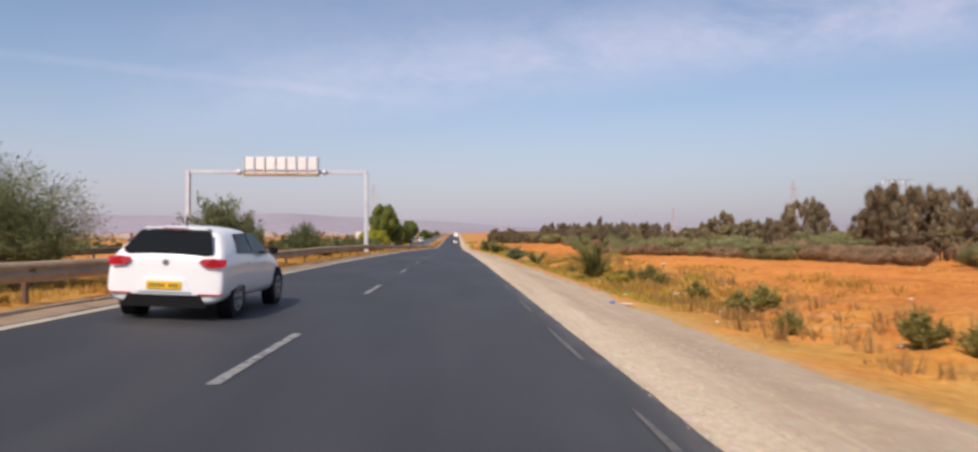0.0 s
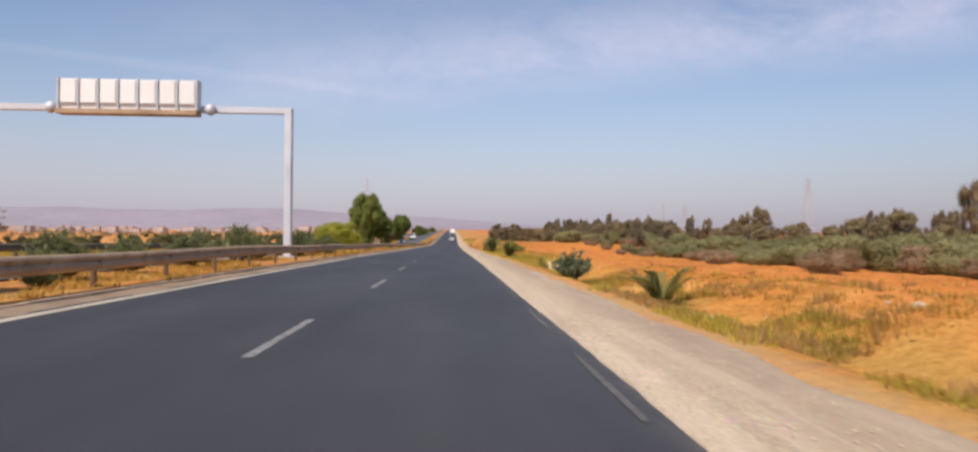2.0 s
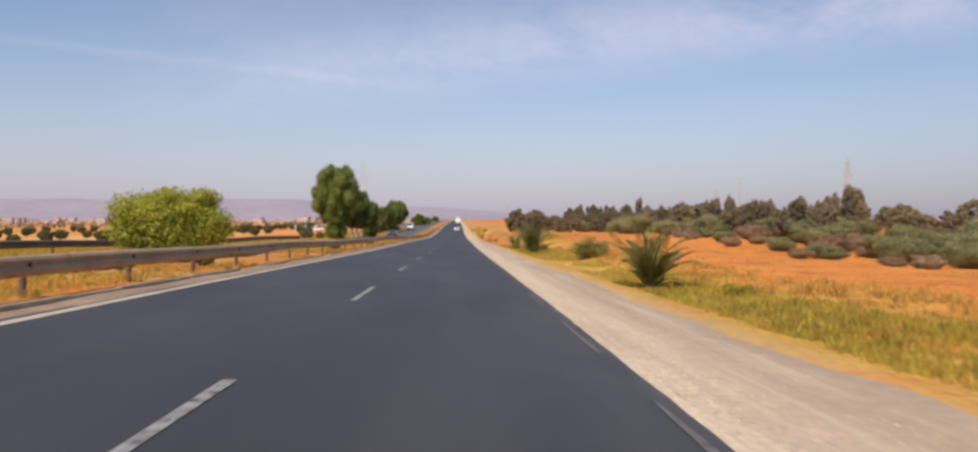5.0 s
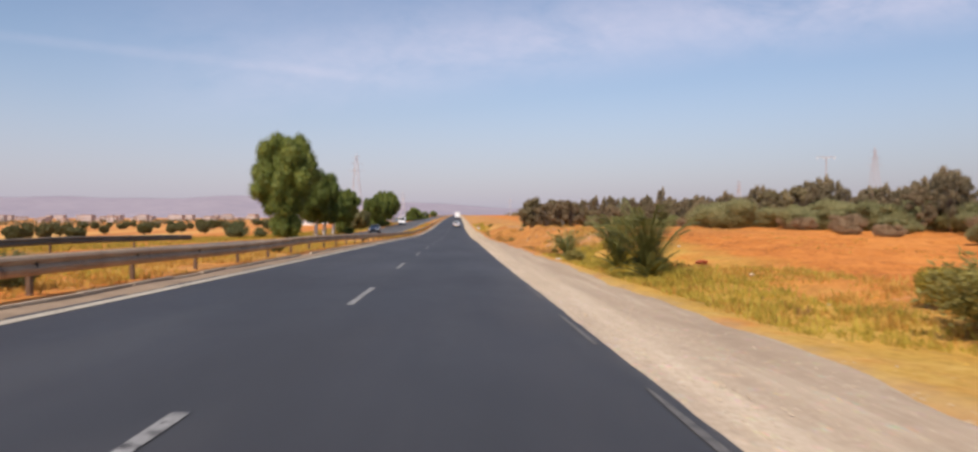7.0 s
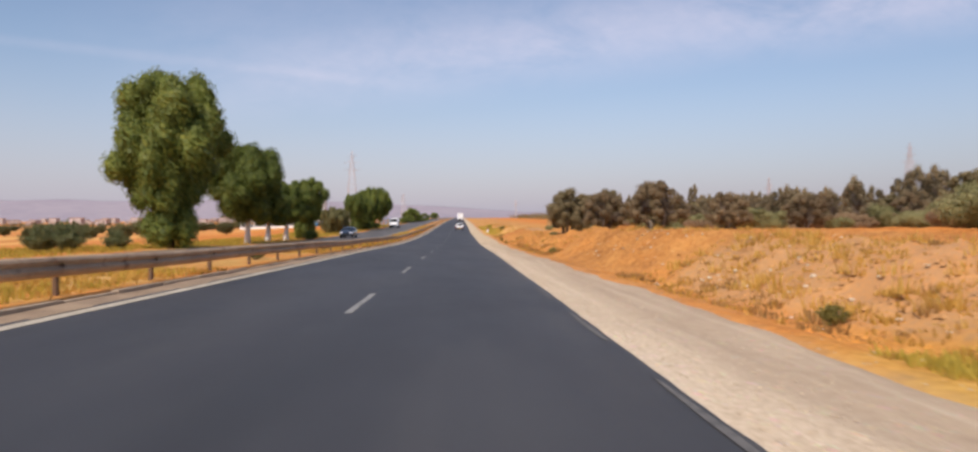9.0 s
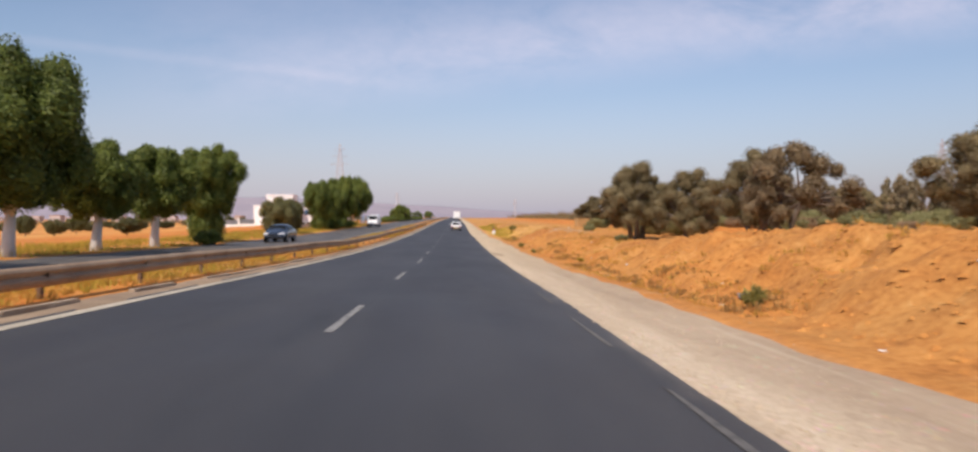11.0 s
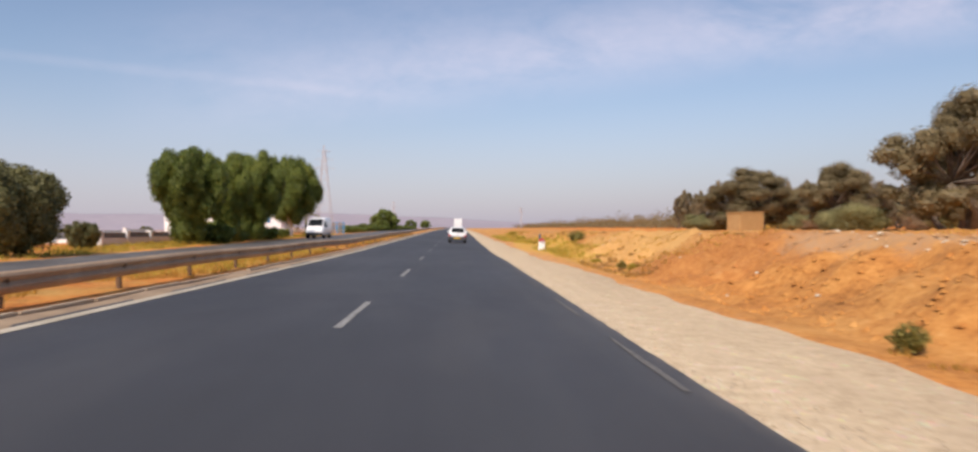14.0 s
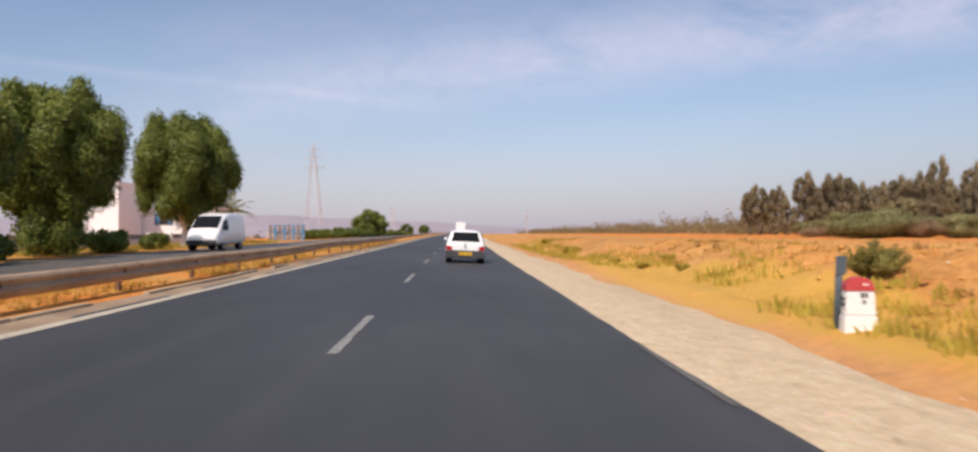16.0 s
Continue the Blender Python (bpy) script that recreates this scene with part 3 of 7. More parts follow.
def side_strip(name, inner, outer, wobble, lift, mat, label, ys_, columns=9):
    """A strip along the road whose outer edge wanders."""
    verts, faces = [], []
    for r, y in enumerate(ys_):
        out = outer(y) + wobble * (math.sin(0.33 * y) * 0.5 + math.sin(0.91 * y + 2) * 0.3 + math.sin(2.3 * y) * 0.2)
        inn = inner + 0.12 * wobble * math.sin(1.7 * y)
        for c in range(columns):
            x = inn + (out - inn) * c / (columns - 1)
            z = float(road_height(y)) - FALL * x + lift - (0.07 if c == columns - 1 else 0) + 0.012 * math.sin(3.1 * x + 1.3 * y)
            verts.append((x, y, z))
    for r in range(len(ys_) - 1):
        for c in range(columns - 1):
            a = r * columns + c
            faces.append((a, a + 1, a + columns + 1, a + columns))
    return tagged(new(name, mesh_of(name, verts, faces, mat, True)), label, "shoulder", kind="structure")


fine_y = [*np.arange(-60, 0, 2.0), *np.arange(0, 300, 0.5), *np.arange(300, 700, 8.0), 900]
pavement = side_strip("pavement", ROAD_RIGHT - 0.35, shoulder_edge, 0.40, -0.012, GRAVEL, "pale compacted gravel shoulder beside the asphalt", fine_y)
gutter = side_strip("gutter_strip", ROAD_LEFT + 0.08, lambda y: -4.75, 0.06, -0.006, GUTTER, "dirty broken concrete gutter along the median", fine_y, 5)
opposite = tagged(sheet("road_opposite", np.linspace(-15.4, -8.2, 6), strip_y, lambda x, y: ground_height(x, y) + 0.02, ASPHALT), "grey asphalt of the opposite carriageway", "road", kind="structure")

# painted lines
edge_line = sheet("edge_line", [-3.70, -3.6, -3.51], strip_y, lambda x, y: flat_road(x, y) + 0.006, EDGE_PAINT)
edge_line.parent = road
# the left edge swings out a little further on
for v in [*edge_line.data.vertices, *(w for w in road.data.vertices if w.co.x < ROAD_LEFT + 0.01)]:
    out = 0.11 * float(smooth(160, 188, v.co.y))
    v.co.x -= out
    v.co.z += FALL * out
far_edge = sheet("edge_line", [-8.75, -8.6], strip_y, lambda x, y: ground_height(x, y) + 0.03, EDGE_PAINT)
far_edge.parent = opposite
WORN = material("almost_worn_off_paint", (0.075, 0.071, 0.068), (0.155, 0.147, 0.136), 1.4, 0.85, bump=0.1, fine_scale=22, fine_mix=0.5, spots=((0.060, 0.058, 0.058), 5.0, 0.52))
stub = mesh_of("edge_dash", [(-0.030, 0, 0), (0.045, 0, 0), (0.050, 1.3, 0), (0.020, 3.0, 0), (-0.025, 3.2, 0), (-0.045, 1.7, 0)], [(0, 1, 2, 5), (5, 2, 3, 4)], WORN)
for k in range(-10, 90):
    y = 51.6 + 5.43 * k
    d = new("edge_dash", stub)
    d.parent = road
    slope = math.atan2(float(road_height(y + 3.2) - road_height(y)), 3.2)
    d.matrix_basis = Matrix.Translation((3.64, y, float(road_height(y)) - FALL * 3.64 + 0.008)) @ Matrix.Rotation(slope, 4, "X") @ Matrix.Rotation(math.atan(FALL), 4, "Y")
# low concrete edging between the gutter and the median
edging = tagged(new("kerb"), "low broken concrete edging along the median", "kerb", kind="structure")
rng = random.Random(91)
y = -20.0
while y < 330:
    ln = rng.uniform(1.6, 2.0)
    if rng.random() > 0.08:
        top = rng.uniform(0.02, 0.06)
        z0, z1 = float(road_height(y)), float(road_height(y + ln))
        bm = block(-4.47, -4.34, 0, ln - 0.03, -0.15, top, 0.012)
        for v in bm.verts:
            v.co.x += 0.02 * math.sin(0.4 * y)
            v.co.z += z0 + (z1 - z0) * v.co.y / ln + FALL * 4.4
        stone_part = part("kerb_stone", bm, EDGING, edging)
        stone_part.location = (0, y, 0)
    y += ln
DASH, PERIOD, FIRST = 3.357, 10.359, 6.248
slab = mesh_of("lane_dash", [(-0.060, 0, 0), (0.065, 0, 0), (0.055, DASH * 0.5, 0), (0.062, DASH, 0), (-0.065, DASH, 0), (-0.055, DASH * 0.5, 0)], [(0, 1, 2, 5), (5, 2, 3, 4)], PAINT)
strayed = {4: 0.12, 11: 0.10, 19: 0.05, 23: 0.05}
for k in range(-6, 60):
    y = FIRST + PERIOD * k
    off = strayed.get(k, 0.01)
    d = new("lane_dash", slab)
    d.parent = road
    slope = math.atan2(float(road_height(y + DASH) - road_height(y)), DASH)
    d.matrix_basis = Matrix.Translation((off, y, float(road_height(y)) - FALL * off + 0.008)) @ Matrix.Rotation(slope, 4, "X") @ Matrix.Rotation(math.atan(FALL), 4, "Y")


# ---------------------------------------------------------------- guard rails
def guard_rail(x, top, step, y0, y1, label, kinks=0.0, face=1, steel=STEEL):
    """A steel beam with two ridges, in lengths, on posts."""
    rail = tagged(new("guard_rail"), label, "guard rail")
    rail.location = at_ground(x, y0)
    shape = [(0.0, 0.0), (0.05, -0.03), (0.08, -0.08), (0.05, -0.13), (0.015, -0.17), (0.05, -0.21), (0.08, -0.26), (0.05, -0.31), (0.0, -0.345)]
    shape = [(face * a, 0.88 * b) for a, b in shape] + [(face * (a - 0.012), b) for a, b in reversed(shape)]

    def sway(y):
        settle = 0.02 * float(smooth(60, 110, y)) + 0.11 * float(smooth(150, 192, y)) + 0.10 * math.exp(-((y - 157) / 5.0) ** 2)
        return kinks * (0.5 * math.sin(0.21 * y) + 0.35 * math.sin(0.083 * y + 1.0)), kinks * (0.8 * math.sin(0.13 * y + 0.6) + 0.45 * math.sin(0.37 * y)) - settle

    posts = 0
    y = y0
    while y < y1:
        piece = step if y < 330 else step * 8
        bm = bmesh.new()
        rings = []
        for s in range(3):
            yy = y + (piece + 0.06) * s / 2
            dx, dz = sway(yy)
            base = at_ground(x, yy)
            rings.append([bm.verts.new((base.x + dx + a - rail.location.x, yy - rail.location.y, base.z + top + dz + b - rail.location.z)) for a, b in shape])
        for r, q in zip(rings, rings[1:]):
            for k in range(len(shape)):
                bm.faces.new((r[k], r[(k + 1) % len(shape)], q[(k + 1) % len(shape)], q[k]))
        bm.faces.new(rings[0][::-1])
        bm.faces.new(rings[-1])
        part("beam", bm, steel, rail)
        if y < 330:
            dx, dz = sway(y)
            base = at_ground(x, y)
            bm = block(-0.04 - face * 0.07, 0.04 - face * 0.07, -0.05, 0.05, -0.25, top + dz - 0.05, 0.008)
            block(-0.05 - face * 0.02, 0.03, -0.05, 0.05, top + dz - 0.24, top + dz - 0.08, 0, bm)
            p = part("post", bm, RUST, rail, "rusty brown steel post")
            p.location = base + Vector((dx, 0, 0)) - rail.location
        y += piece
    return rail


guard_rail(-5.0, 0.70, 3.6, -38.37, 700.0, "weathered grey steel crash barrier on rusty posts", 0.045, 1)
guard_rail(-16.0, 0.70, 8.0, -20.0, 150.0, "dark weathered crash barrier across the opposite carriageway", 0.05, 1, OLD_STEEL)


# ---------------------------------------------------------------- sign gantry
def gantry():
    y = 66.4
    z0 = float(ground_height(-6.3, y))
    g = tagged(new("sign_gantry"), "pale steel portal gantry with a white panelled sign seen from behind", "gantry")
    g.location = (0, y, z0)
    beam_z = 6.85 - z0
    for x in (-6.35, -22.85):
        drop = float(ground_height(x, y)) - z0
        p = part("post", block(x - 0.18, x + 0.18, -0.23, 0.23, drop - 0.2, beam_z + 0.16, 0.03), GALV, g)
        part("base_plate", block(x - 0.4, x + 0.4, -0.4, 0.4, drop - 0.1, drop + 0.12, 0.02), CONCRETE, p)
    part("beam", block(-23.0, -6.2, -0.16, 0.16, beam_z - 0.16, beam_z + 0.16, 0.025), GALV, g)
    sign = part("sign_panel", block(-17.50, -10.75, -0.62, -0.56, beam_z - 0.36, beam_z + 1.36), PANEL, g, "white sign box seen from its ribbed back")
    for i in range(7):
        a = -17.50 + i * 6.75 / 7
        bm = block(a + 0.10, a + 0.88, -0.78, -0.62, beam_z + 0.12, beam_z + 1.32, 0.04)
        part("bay", bm, PANEL, sign)
    for i in range(8):
        x = -17.50 + i * 6.75 / 7
        part("bracket", block(x - 0.035, x + 0.035, -0.80, -0.2, beam_z - 0.15, beam_z + 1.38, 0.01), GALV, sign)
    part("tray", block(-17.55, -10.7, -0.95, -0.2, beam_z - 0.42, beam_z - 0.17, 0.02), STEEL, sign, "dark service walkway under the sign")
    for x in (-18.05, -10.2):
        bm = bmesh.new()
        lathe(bm, [(-0.26, 0.02), (-0.2, 0.22), (0.0, 0.32), (0.2, 0.22), (0.26, 0.02)], "x", 14)
        lamp = part("floodlight", bm, GALV, g, "", True)
        lamp.location = (x, -0.35, beam_z - 0.04)
    return g


gantry()


# ---------------------------------------------------------------- plants
def leaf_quads(centres, spread, count, size, rng):
    """count leaves round each centre: small quads turned every way."""
    n = len(centres) * count
    c = np.repeat(centres, count, axis=0)
    off = rng.normal(size=(n, 3))
    off /= np.linalg.norm(off, axis=1)[:, None] + 1e-6
    off *= (rng.random((n, 1)) ** 0.5)
    p = c + off * spread
    nor = rng.normal(size=(n, 3)) * 0.72
    nor /= np.linalg.norm(nor, axis=1)[:, None] + 1e-6
    a = np.cross(nor, rng.normal(size=(n, 3)))
    a /= np.linalg.norm(a, axis=1)[:, None] + 1e-6
    b = np.cross(nor, a)
    k = size * (0.6 + 0.8 * rng.random((n, 1)))
    a, b = a * k, b * k * 0.60
    return np.stack([p - a * 0.5, p + b * 0.5, p + a * 0.5, p - b * 0.5], 1)


def lobe_points(lobes, n, rng, depth=0.35):
    """Points in the outer skin of a set of ellipsoids, with the way out from each."""
    vol = np.array([r[0] * r[1] + r[1] * r[2] + r[0] * r[2] for _, r in lobes])
    which = rng.choice(len(lobes), n, p=vol / vol.sum())
    d = rng.normal(size=(n, 3))
    d /= np.linalg.norm(d, axis=1)[:, None]
    rad = 1.0 - depth * rng.random((n, 1)) ** 1.6
    bump = 1.0 + 0.10 * np.sin(5.1 * d[:, :1] + which[:, None]) * np.sin(4.3 * d[:, 1:2] + 2 * which[:, None])
    C = np.array([c for c, _ in lobes])[which]
    R = np.array([r for _, r in lobes])[which]
    return C + d * R * rad * bump, d


def fitted(lobes, height, width, floor):
    """Scales the masses of a crown so that it is as tall and as wide as asked."""
    top = max(c[2] + 0.94 * r[2] for c, r in lobes)
    sz = (height - floor) / (top - floor)
    sides = sorted(max(abs(c[0]), abs(c[1])) + 0.9 * r[0] for c, r in lobes)
    sx = 0.5 * width / sides[-2]
    return [((c[0] * sx, c[1] * sx, floor + (c[2] - floor) * sz), (r[0] * sx, r[1] * sx, r[2] * sz)) for c, r in lobes]


def inner_leaves(lobes, size, rng, share=0.66):
    """The closed mass of leaves inside a crown: a loose shell of small facets on each rounded clump."""
    out = []
    for c, r in lobes:
        rows = max(5, min(16, int(2.2 * max(r) / size)))
        cols = rows + 3
        th = np.linspace(0.12, math.pi - 0.12, rows + 1)[:, None] + 0 * np.arange(cols)
        ph = 2 * math.pi * np.arange(cols)[None, :] / cols + 0.3 * np.arange(rows + 1)[:, None]
        d = np.stack([np.sin(th) * np.cos(ph), np.sin(th) * np.sin(ph), np.cos(th)], -1)
        p = np.array(c) + d * np.array(r) * share * (0.75 + 0.45 * rng.random((rows + 1, cols, 1)))
        nx = np.roll(p, -1, 1)
        out.append(np.stack([p[:-1], p[1:], nx[1:], nx[:-1]], 2).reshape(-1, 4, 3))
    return np.concatenate(out)


def plume_lobes(height, width, base, rng, count=22):
    """The masses of a tall crown: upright plumes side by side, their tips at uneven heights."""
    tall = height - base
    lobes = [((0, 0, base + 0.50 * tall), (0.34 * width, 0.34 * width, 0.42 * tall))]
    for i in range(count):
        v = (i + 0.5) / count
        z = base + tall * (0.16 + 0.68 * v)
        ring = float(np.interp(v, [0, 0.2, 0.45, 0.7, 1], [0.46, 0.78, 0.96, 1.0, 0.74]))
        a = i * 2.399 + 0.8 * rng.random()
        r = width * (0.095 + 0.075 * rng.random())
        f = max(0.0, 0.5 * width * ring * (0.74 + 0.36 * rng.random()) - 0.7 * r)
        lobes.append(((f * math.cos(a), f * math.sin(a), z), (r, r, tall * (0.12 + 0.09 * rng.random()))))
    for i in range(6):
        a = 1.05 * i + rng.random()
        f = width * 0.24 * rng.random() ** 0.5
        r = width * (0.07 + 0.04 * rng.random())
        lobes.append(((f * math.cos(a), f * math.sin(a), base + tall * (0.78 + 0.16 * rng.random())), (r, r, tall * (0.09 + 0.07 * rng.random()))))
    return lobes


def tree_lobes(height, width, base, rng, count=7):
    """The masses of a crown: a core wrapped in many rounded clumps, wider above the middle."""
    tall = height - base
    lobes = [((0, 0, base + 0.55 * tall), (0.33 * width, 0.33 * width, 0.40 * tall))]
    n = count * 6
    for i in range(n):
        v = (i + 0.5) / n
        z = base + tall * (0.10 + 0.80 * v)
        ring = float(np.interp(v, [0, 0.15, 0.4, 0.7, 0.9, 1], [0.5, 0.72, 0.92, 1.0, 0.8, 0.5]))
        a = i * 2.399 + 0.7 * rng.random()
        r = width * (0.075 + 0.070 * rng.random())
        f = max(0.0, 0.5 * width * ring * (0.66 + 0.42 * rng.random()) - 0.6 * r)
        lobes.append(((f * math.cos(a), f * math.sin(a), z), (r, r, r * (0.95 + 0.5 * rng.random()))))
    return lobes


def trunk_mesh(height, fork, radius, spread, rng, stems=1, limbs=6):
    bm = bmesh.new()
    for s in range(stems):
        ox, oy = (0, 0) if stems == 1 else (0.35 * math.cos(s * 2.4), 0.35 * math.sin(s * 2.4))
        dx, dy = (rng.random(2) - 0.5) * 0.25 * fork + np.array((ox, oy)) * 1.2
        pts = [(ox, oy, -0.3), (ox + dx * 0.3, oy + dy * 0.3, fork * 0.4), (ox + dx * 0.7, oy + dy * 0.7, fork * 0.8), (ox + dx, oy + dy, fork * 1.15), (ox + dx * 1.3, oy + dy * 1.3, height * 0.8)]
        tube(bm, pts, [radius * 1.25, radius, radius * 0.85, radius * 0.62, radius * 0.12], 8)
        for i in range(limbs):
            a = 2 * math.pi * (i / limbs) + rng.random()
            z = fork * (0.75 + 0.5 * rng.random())
            r = spread * (0.6 + 0.4 * rng.random())
            up = (height - z) * (0.35 + 0.4 * rng.random())
            tube(bm, [(ox + dx * 0.8, oy + dy * 0.8, z), (ox + dx + 0.4 * r * math.cos(a), oy + dy + 0.4 * r * math.sin(a), z + 0.5 * up), (ox + dx + r * math.cos(a), oy + dy + r * math.sin(a), z + up)],
                 [radius * 0.45, radius * 0.28, radius * 0.06], 6)
    return bm


def tree(name, height, width, base, seed, leaf, leaf_size, clumps, per, label, category="tree", fork=None, stems=1, trunk=None, radius=None, skirt=False, lobes=7, plumes=0):
    rng = np.random.default_rng(seed)
    t = tagged(new(name), label, category)
    fork = fork or base * 1.1
    radius = radius or 0.028 * height
    bm = trunk_mesh(height, fork, radius, width * 0.34, rng, stems)
    part("trunk", bm, trunk or BARK, t, "", True)
    shape = plume_lobes(height, width, base, rng, plumes) if plumes else tree_lobes(height, width, base, rng, lobes)
    shape = fitted(shape, height, width, base)
    if skirt:
        for k in range(5):
            shape.append(((0.13 * width * math.cos(1.3 * k), 0.13 * width * math.sin(1.3 * k), base * 0.95), (0.12 * width, 0.12 * width, base * (0.80 + 0.3 * rng.random()))))
    pts, out = lobe_points(shape, clumps * per, rng, 0.45)
    pts[:, 2] = np.maximum(pts[:, 2], 0.15)
    q = diamonds(pts, out * 0.55 + rng.normal(size=pts.shape) * 0.75, 1.35 * leaf_size * (0.6 + 0.8 * rng.random(len(pts))), 0.55, rng, out)
    core = inner_leaves(shape, 1.8 * leaf_size, rng, 0.72)
    core[:, :, 2] = np.maximum(core[:, :, 2], 0.1)
    q = np.concatenate([q, core])
    part("crown", quads_mesh("crown", q, leaf), leaf, t)
    return t


def bush(name, height, width, seed, leaf, leaf_size, clumps, per, label, category="bush", stems=7):
    """A shrub: thin stems from one foot and a ragged low crown."""
    rng = np.random.default_rng(seed)
    b = tagged(new(name), label, category)
    bm = bmesh.new()
    for i in range(stems):
        a = 2 * math.pi * i / stems + rng.random()
        r = width * (0.18 + 0.22 * rng.random())
        tube(bm, [(0, 0, -0.15), (0.4 * r * math.cos(a), 0.4 * r * math.sin(a), 0.4 * height), (r * math.cos(a), r * math.sin(a), height * (0.75 + 0.3 * rng.random()))], [0.035, 0.022, 0.006], 5)
    part("woody_base", bm, BARK, b)
    shape = [((0, 0, 0.42 * height), (0.42 * width, 0.42 * width, 0.46 * height))]
    for i in range(6):
        a = 2 * math.pi * i / 6 + rng.random()
        f = width * (0.20 + 0.14 * rng.random())
        shape.append(((f * math.cos(a), f * math.sin(a), height * (0.35 + 0.4 * rng.random())), (0.22 * width, 0.22 * width, 0.27 * height)))
    for i in range(9):
        a = 2 * math.pi * i / 9 + rng.random()
        f = width * (0.16 + 0.22 * rng.random())
        shape.append(((f * math.cos(a), f * math.sin(a), height * (0.55 + 0.36 * rng.random())), (0.10 * width, 0.10 * width, 0.14 * height)))
    shape = fitted(shape, height, width, 0.0)
    pts, out = lobe_points(shape, clumps * per, rng, 0.5)
    pts = pts + rng.normal(size=pts.shape) * 0.012 * width
    pts[:, 2] = np.maximum(pts[:, 2], 0.05)
    q = diamonds(pts, out * 0.5 + rng.normal(size=pts.shape) * 0.8, 1.3 * leaf_size * (0.6 + 0.8 * rng.random(len(pts))), 0.5, rng, out)
    core = inner_leaves(shape, 2.0 * leaf_size, rng, 0.48)
    core[:, :, 2] = np.maximum(core[:, :, 2], 0.03)
    part("crown", quads_mesh("crown", np.concatenate([q, core]), leaf), leaf, b)
    return b


def diamonds(p, way, length, breadth, rng, facing=None):
    """Slender leaves: each a diamond from its foot p along way, its blade turned to facing where that is given."""
    if facing is not None:
        f = facing + 0.42 * rng.normal(size=p.shape)
        f /= np.linalg.norm(f, axis=1)[:, None] + 1e-6
        way = way - f * np.sum(way * f, axis=1)[:, None]
    way = way / (np.linalg.norm(way, axis=1)[:, None] + 1e-6)
    side = np.cross(way, rng.normal(size=p.shape) if facing is None else f)
    side /= np.linalg.norm(side, axis=1)[:, None] + 1e-6
    length = length[:, None]
    mid = p + way * length * 0.45
    half = side * length * breadth * 0.5
    return np.stack([p, mid + half, p + way * length, mid - half], 1)


def shoot_bush(name, height, width, seed, leaf, leaf_size, shoots, per, label, category="bush", breadth=0.34, reach=1.35, core=0.62):
    """A shrub of many shoots that fan out from one foot, leafy along their outer length."""
    rng = np.random.default_rng(seed)
    b = tagged(new(name), label, category)
    az = rng.random(shoots) * 2 * np.pi
    lean = reach * rng.random(shoots) ** 0.62
    size = 0.58 + 0.48 * rng.random(shoots)
    tip = np.stack([0.5 * width * np.sin(lean) * np.cos(az) * size, 0.5 * width * np.sin(lean) * np.sin(az) * size, height * np.maximum(0.16, np.cos(lean * 0.86)) * size], 1)
    foot = np.stack([0.10 * width * np.cos(az) * rng.random(shoots), 0.10 * width * np.sin(az) * rng.random(shoots), np.full(shoots, -0.05)], 1)
    mid = foot + (tip - foot) * 0.5 + np.stack([0.05 * width * rng.normal(size=shoots), 0.05 * width * rng.normal(size=shoots), 0.14 * height * np.ones(shoots)], 1)
    s = 0.22 + 0.80 * rng.random((shoots, per)) ** 0.8
    at = lambda v: (1 - v) ** 2 * foot[:, None] + 2 * v * (1 - v) * mid[:, None] + v * v * tip[:, None]
    sv = s[..., None]
    pos = at(sv)
    run = 2 * (1 - sv) * (mid - foot)[:, None] + 2 * sv * (tip - mid)[:, None]
    run /= np.linalg.norm(run, axis=2)[..., None] + 1e-6
    pos = pos + rng.normal(size=pos.shape) * 0.022 * width
    pos[..., 2] = np.maximum(pos[..., 2], 0.03)
    way = run * 0.8 + rng.normal(size=pos.shape) * 0.62
    q = diamonds(pos.reshape(-1, 3), way.reshape(-1, 3), leaf_size * (0.6 + 0.8 * rng.random(shoots * per)), breadth, rng)
    shell = inner_leaves([((0, 0, 0.40 * height), (0.40 * width, 0.40 * width, 0.40 * height))], 1.6 * leaf_size, rng, core)
    shell[:, :, 2] = np.maximum(shell[:, :, 2], 0.02)
    bm = bmesh.new()
    for i in range(0, shoots, max(1, shoots // 18)):
        tube(bm, [tuple(foot[i] - (0, 0, 0.12)), tuple(0.25 * foot[i] + 0.5 * mid[i] + 0.25 * tip[i]), tuple(tip[i])], [0.012 + 0.006 * width, 0.010, 0.004], 5)
    part("woody_base", bm, BARK, b)
    part("crown", quads_mesh("crown", np.concatenate([q, shell]), leaf), leaf, b)
    return b


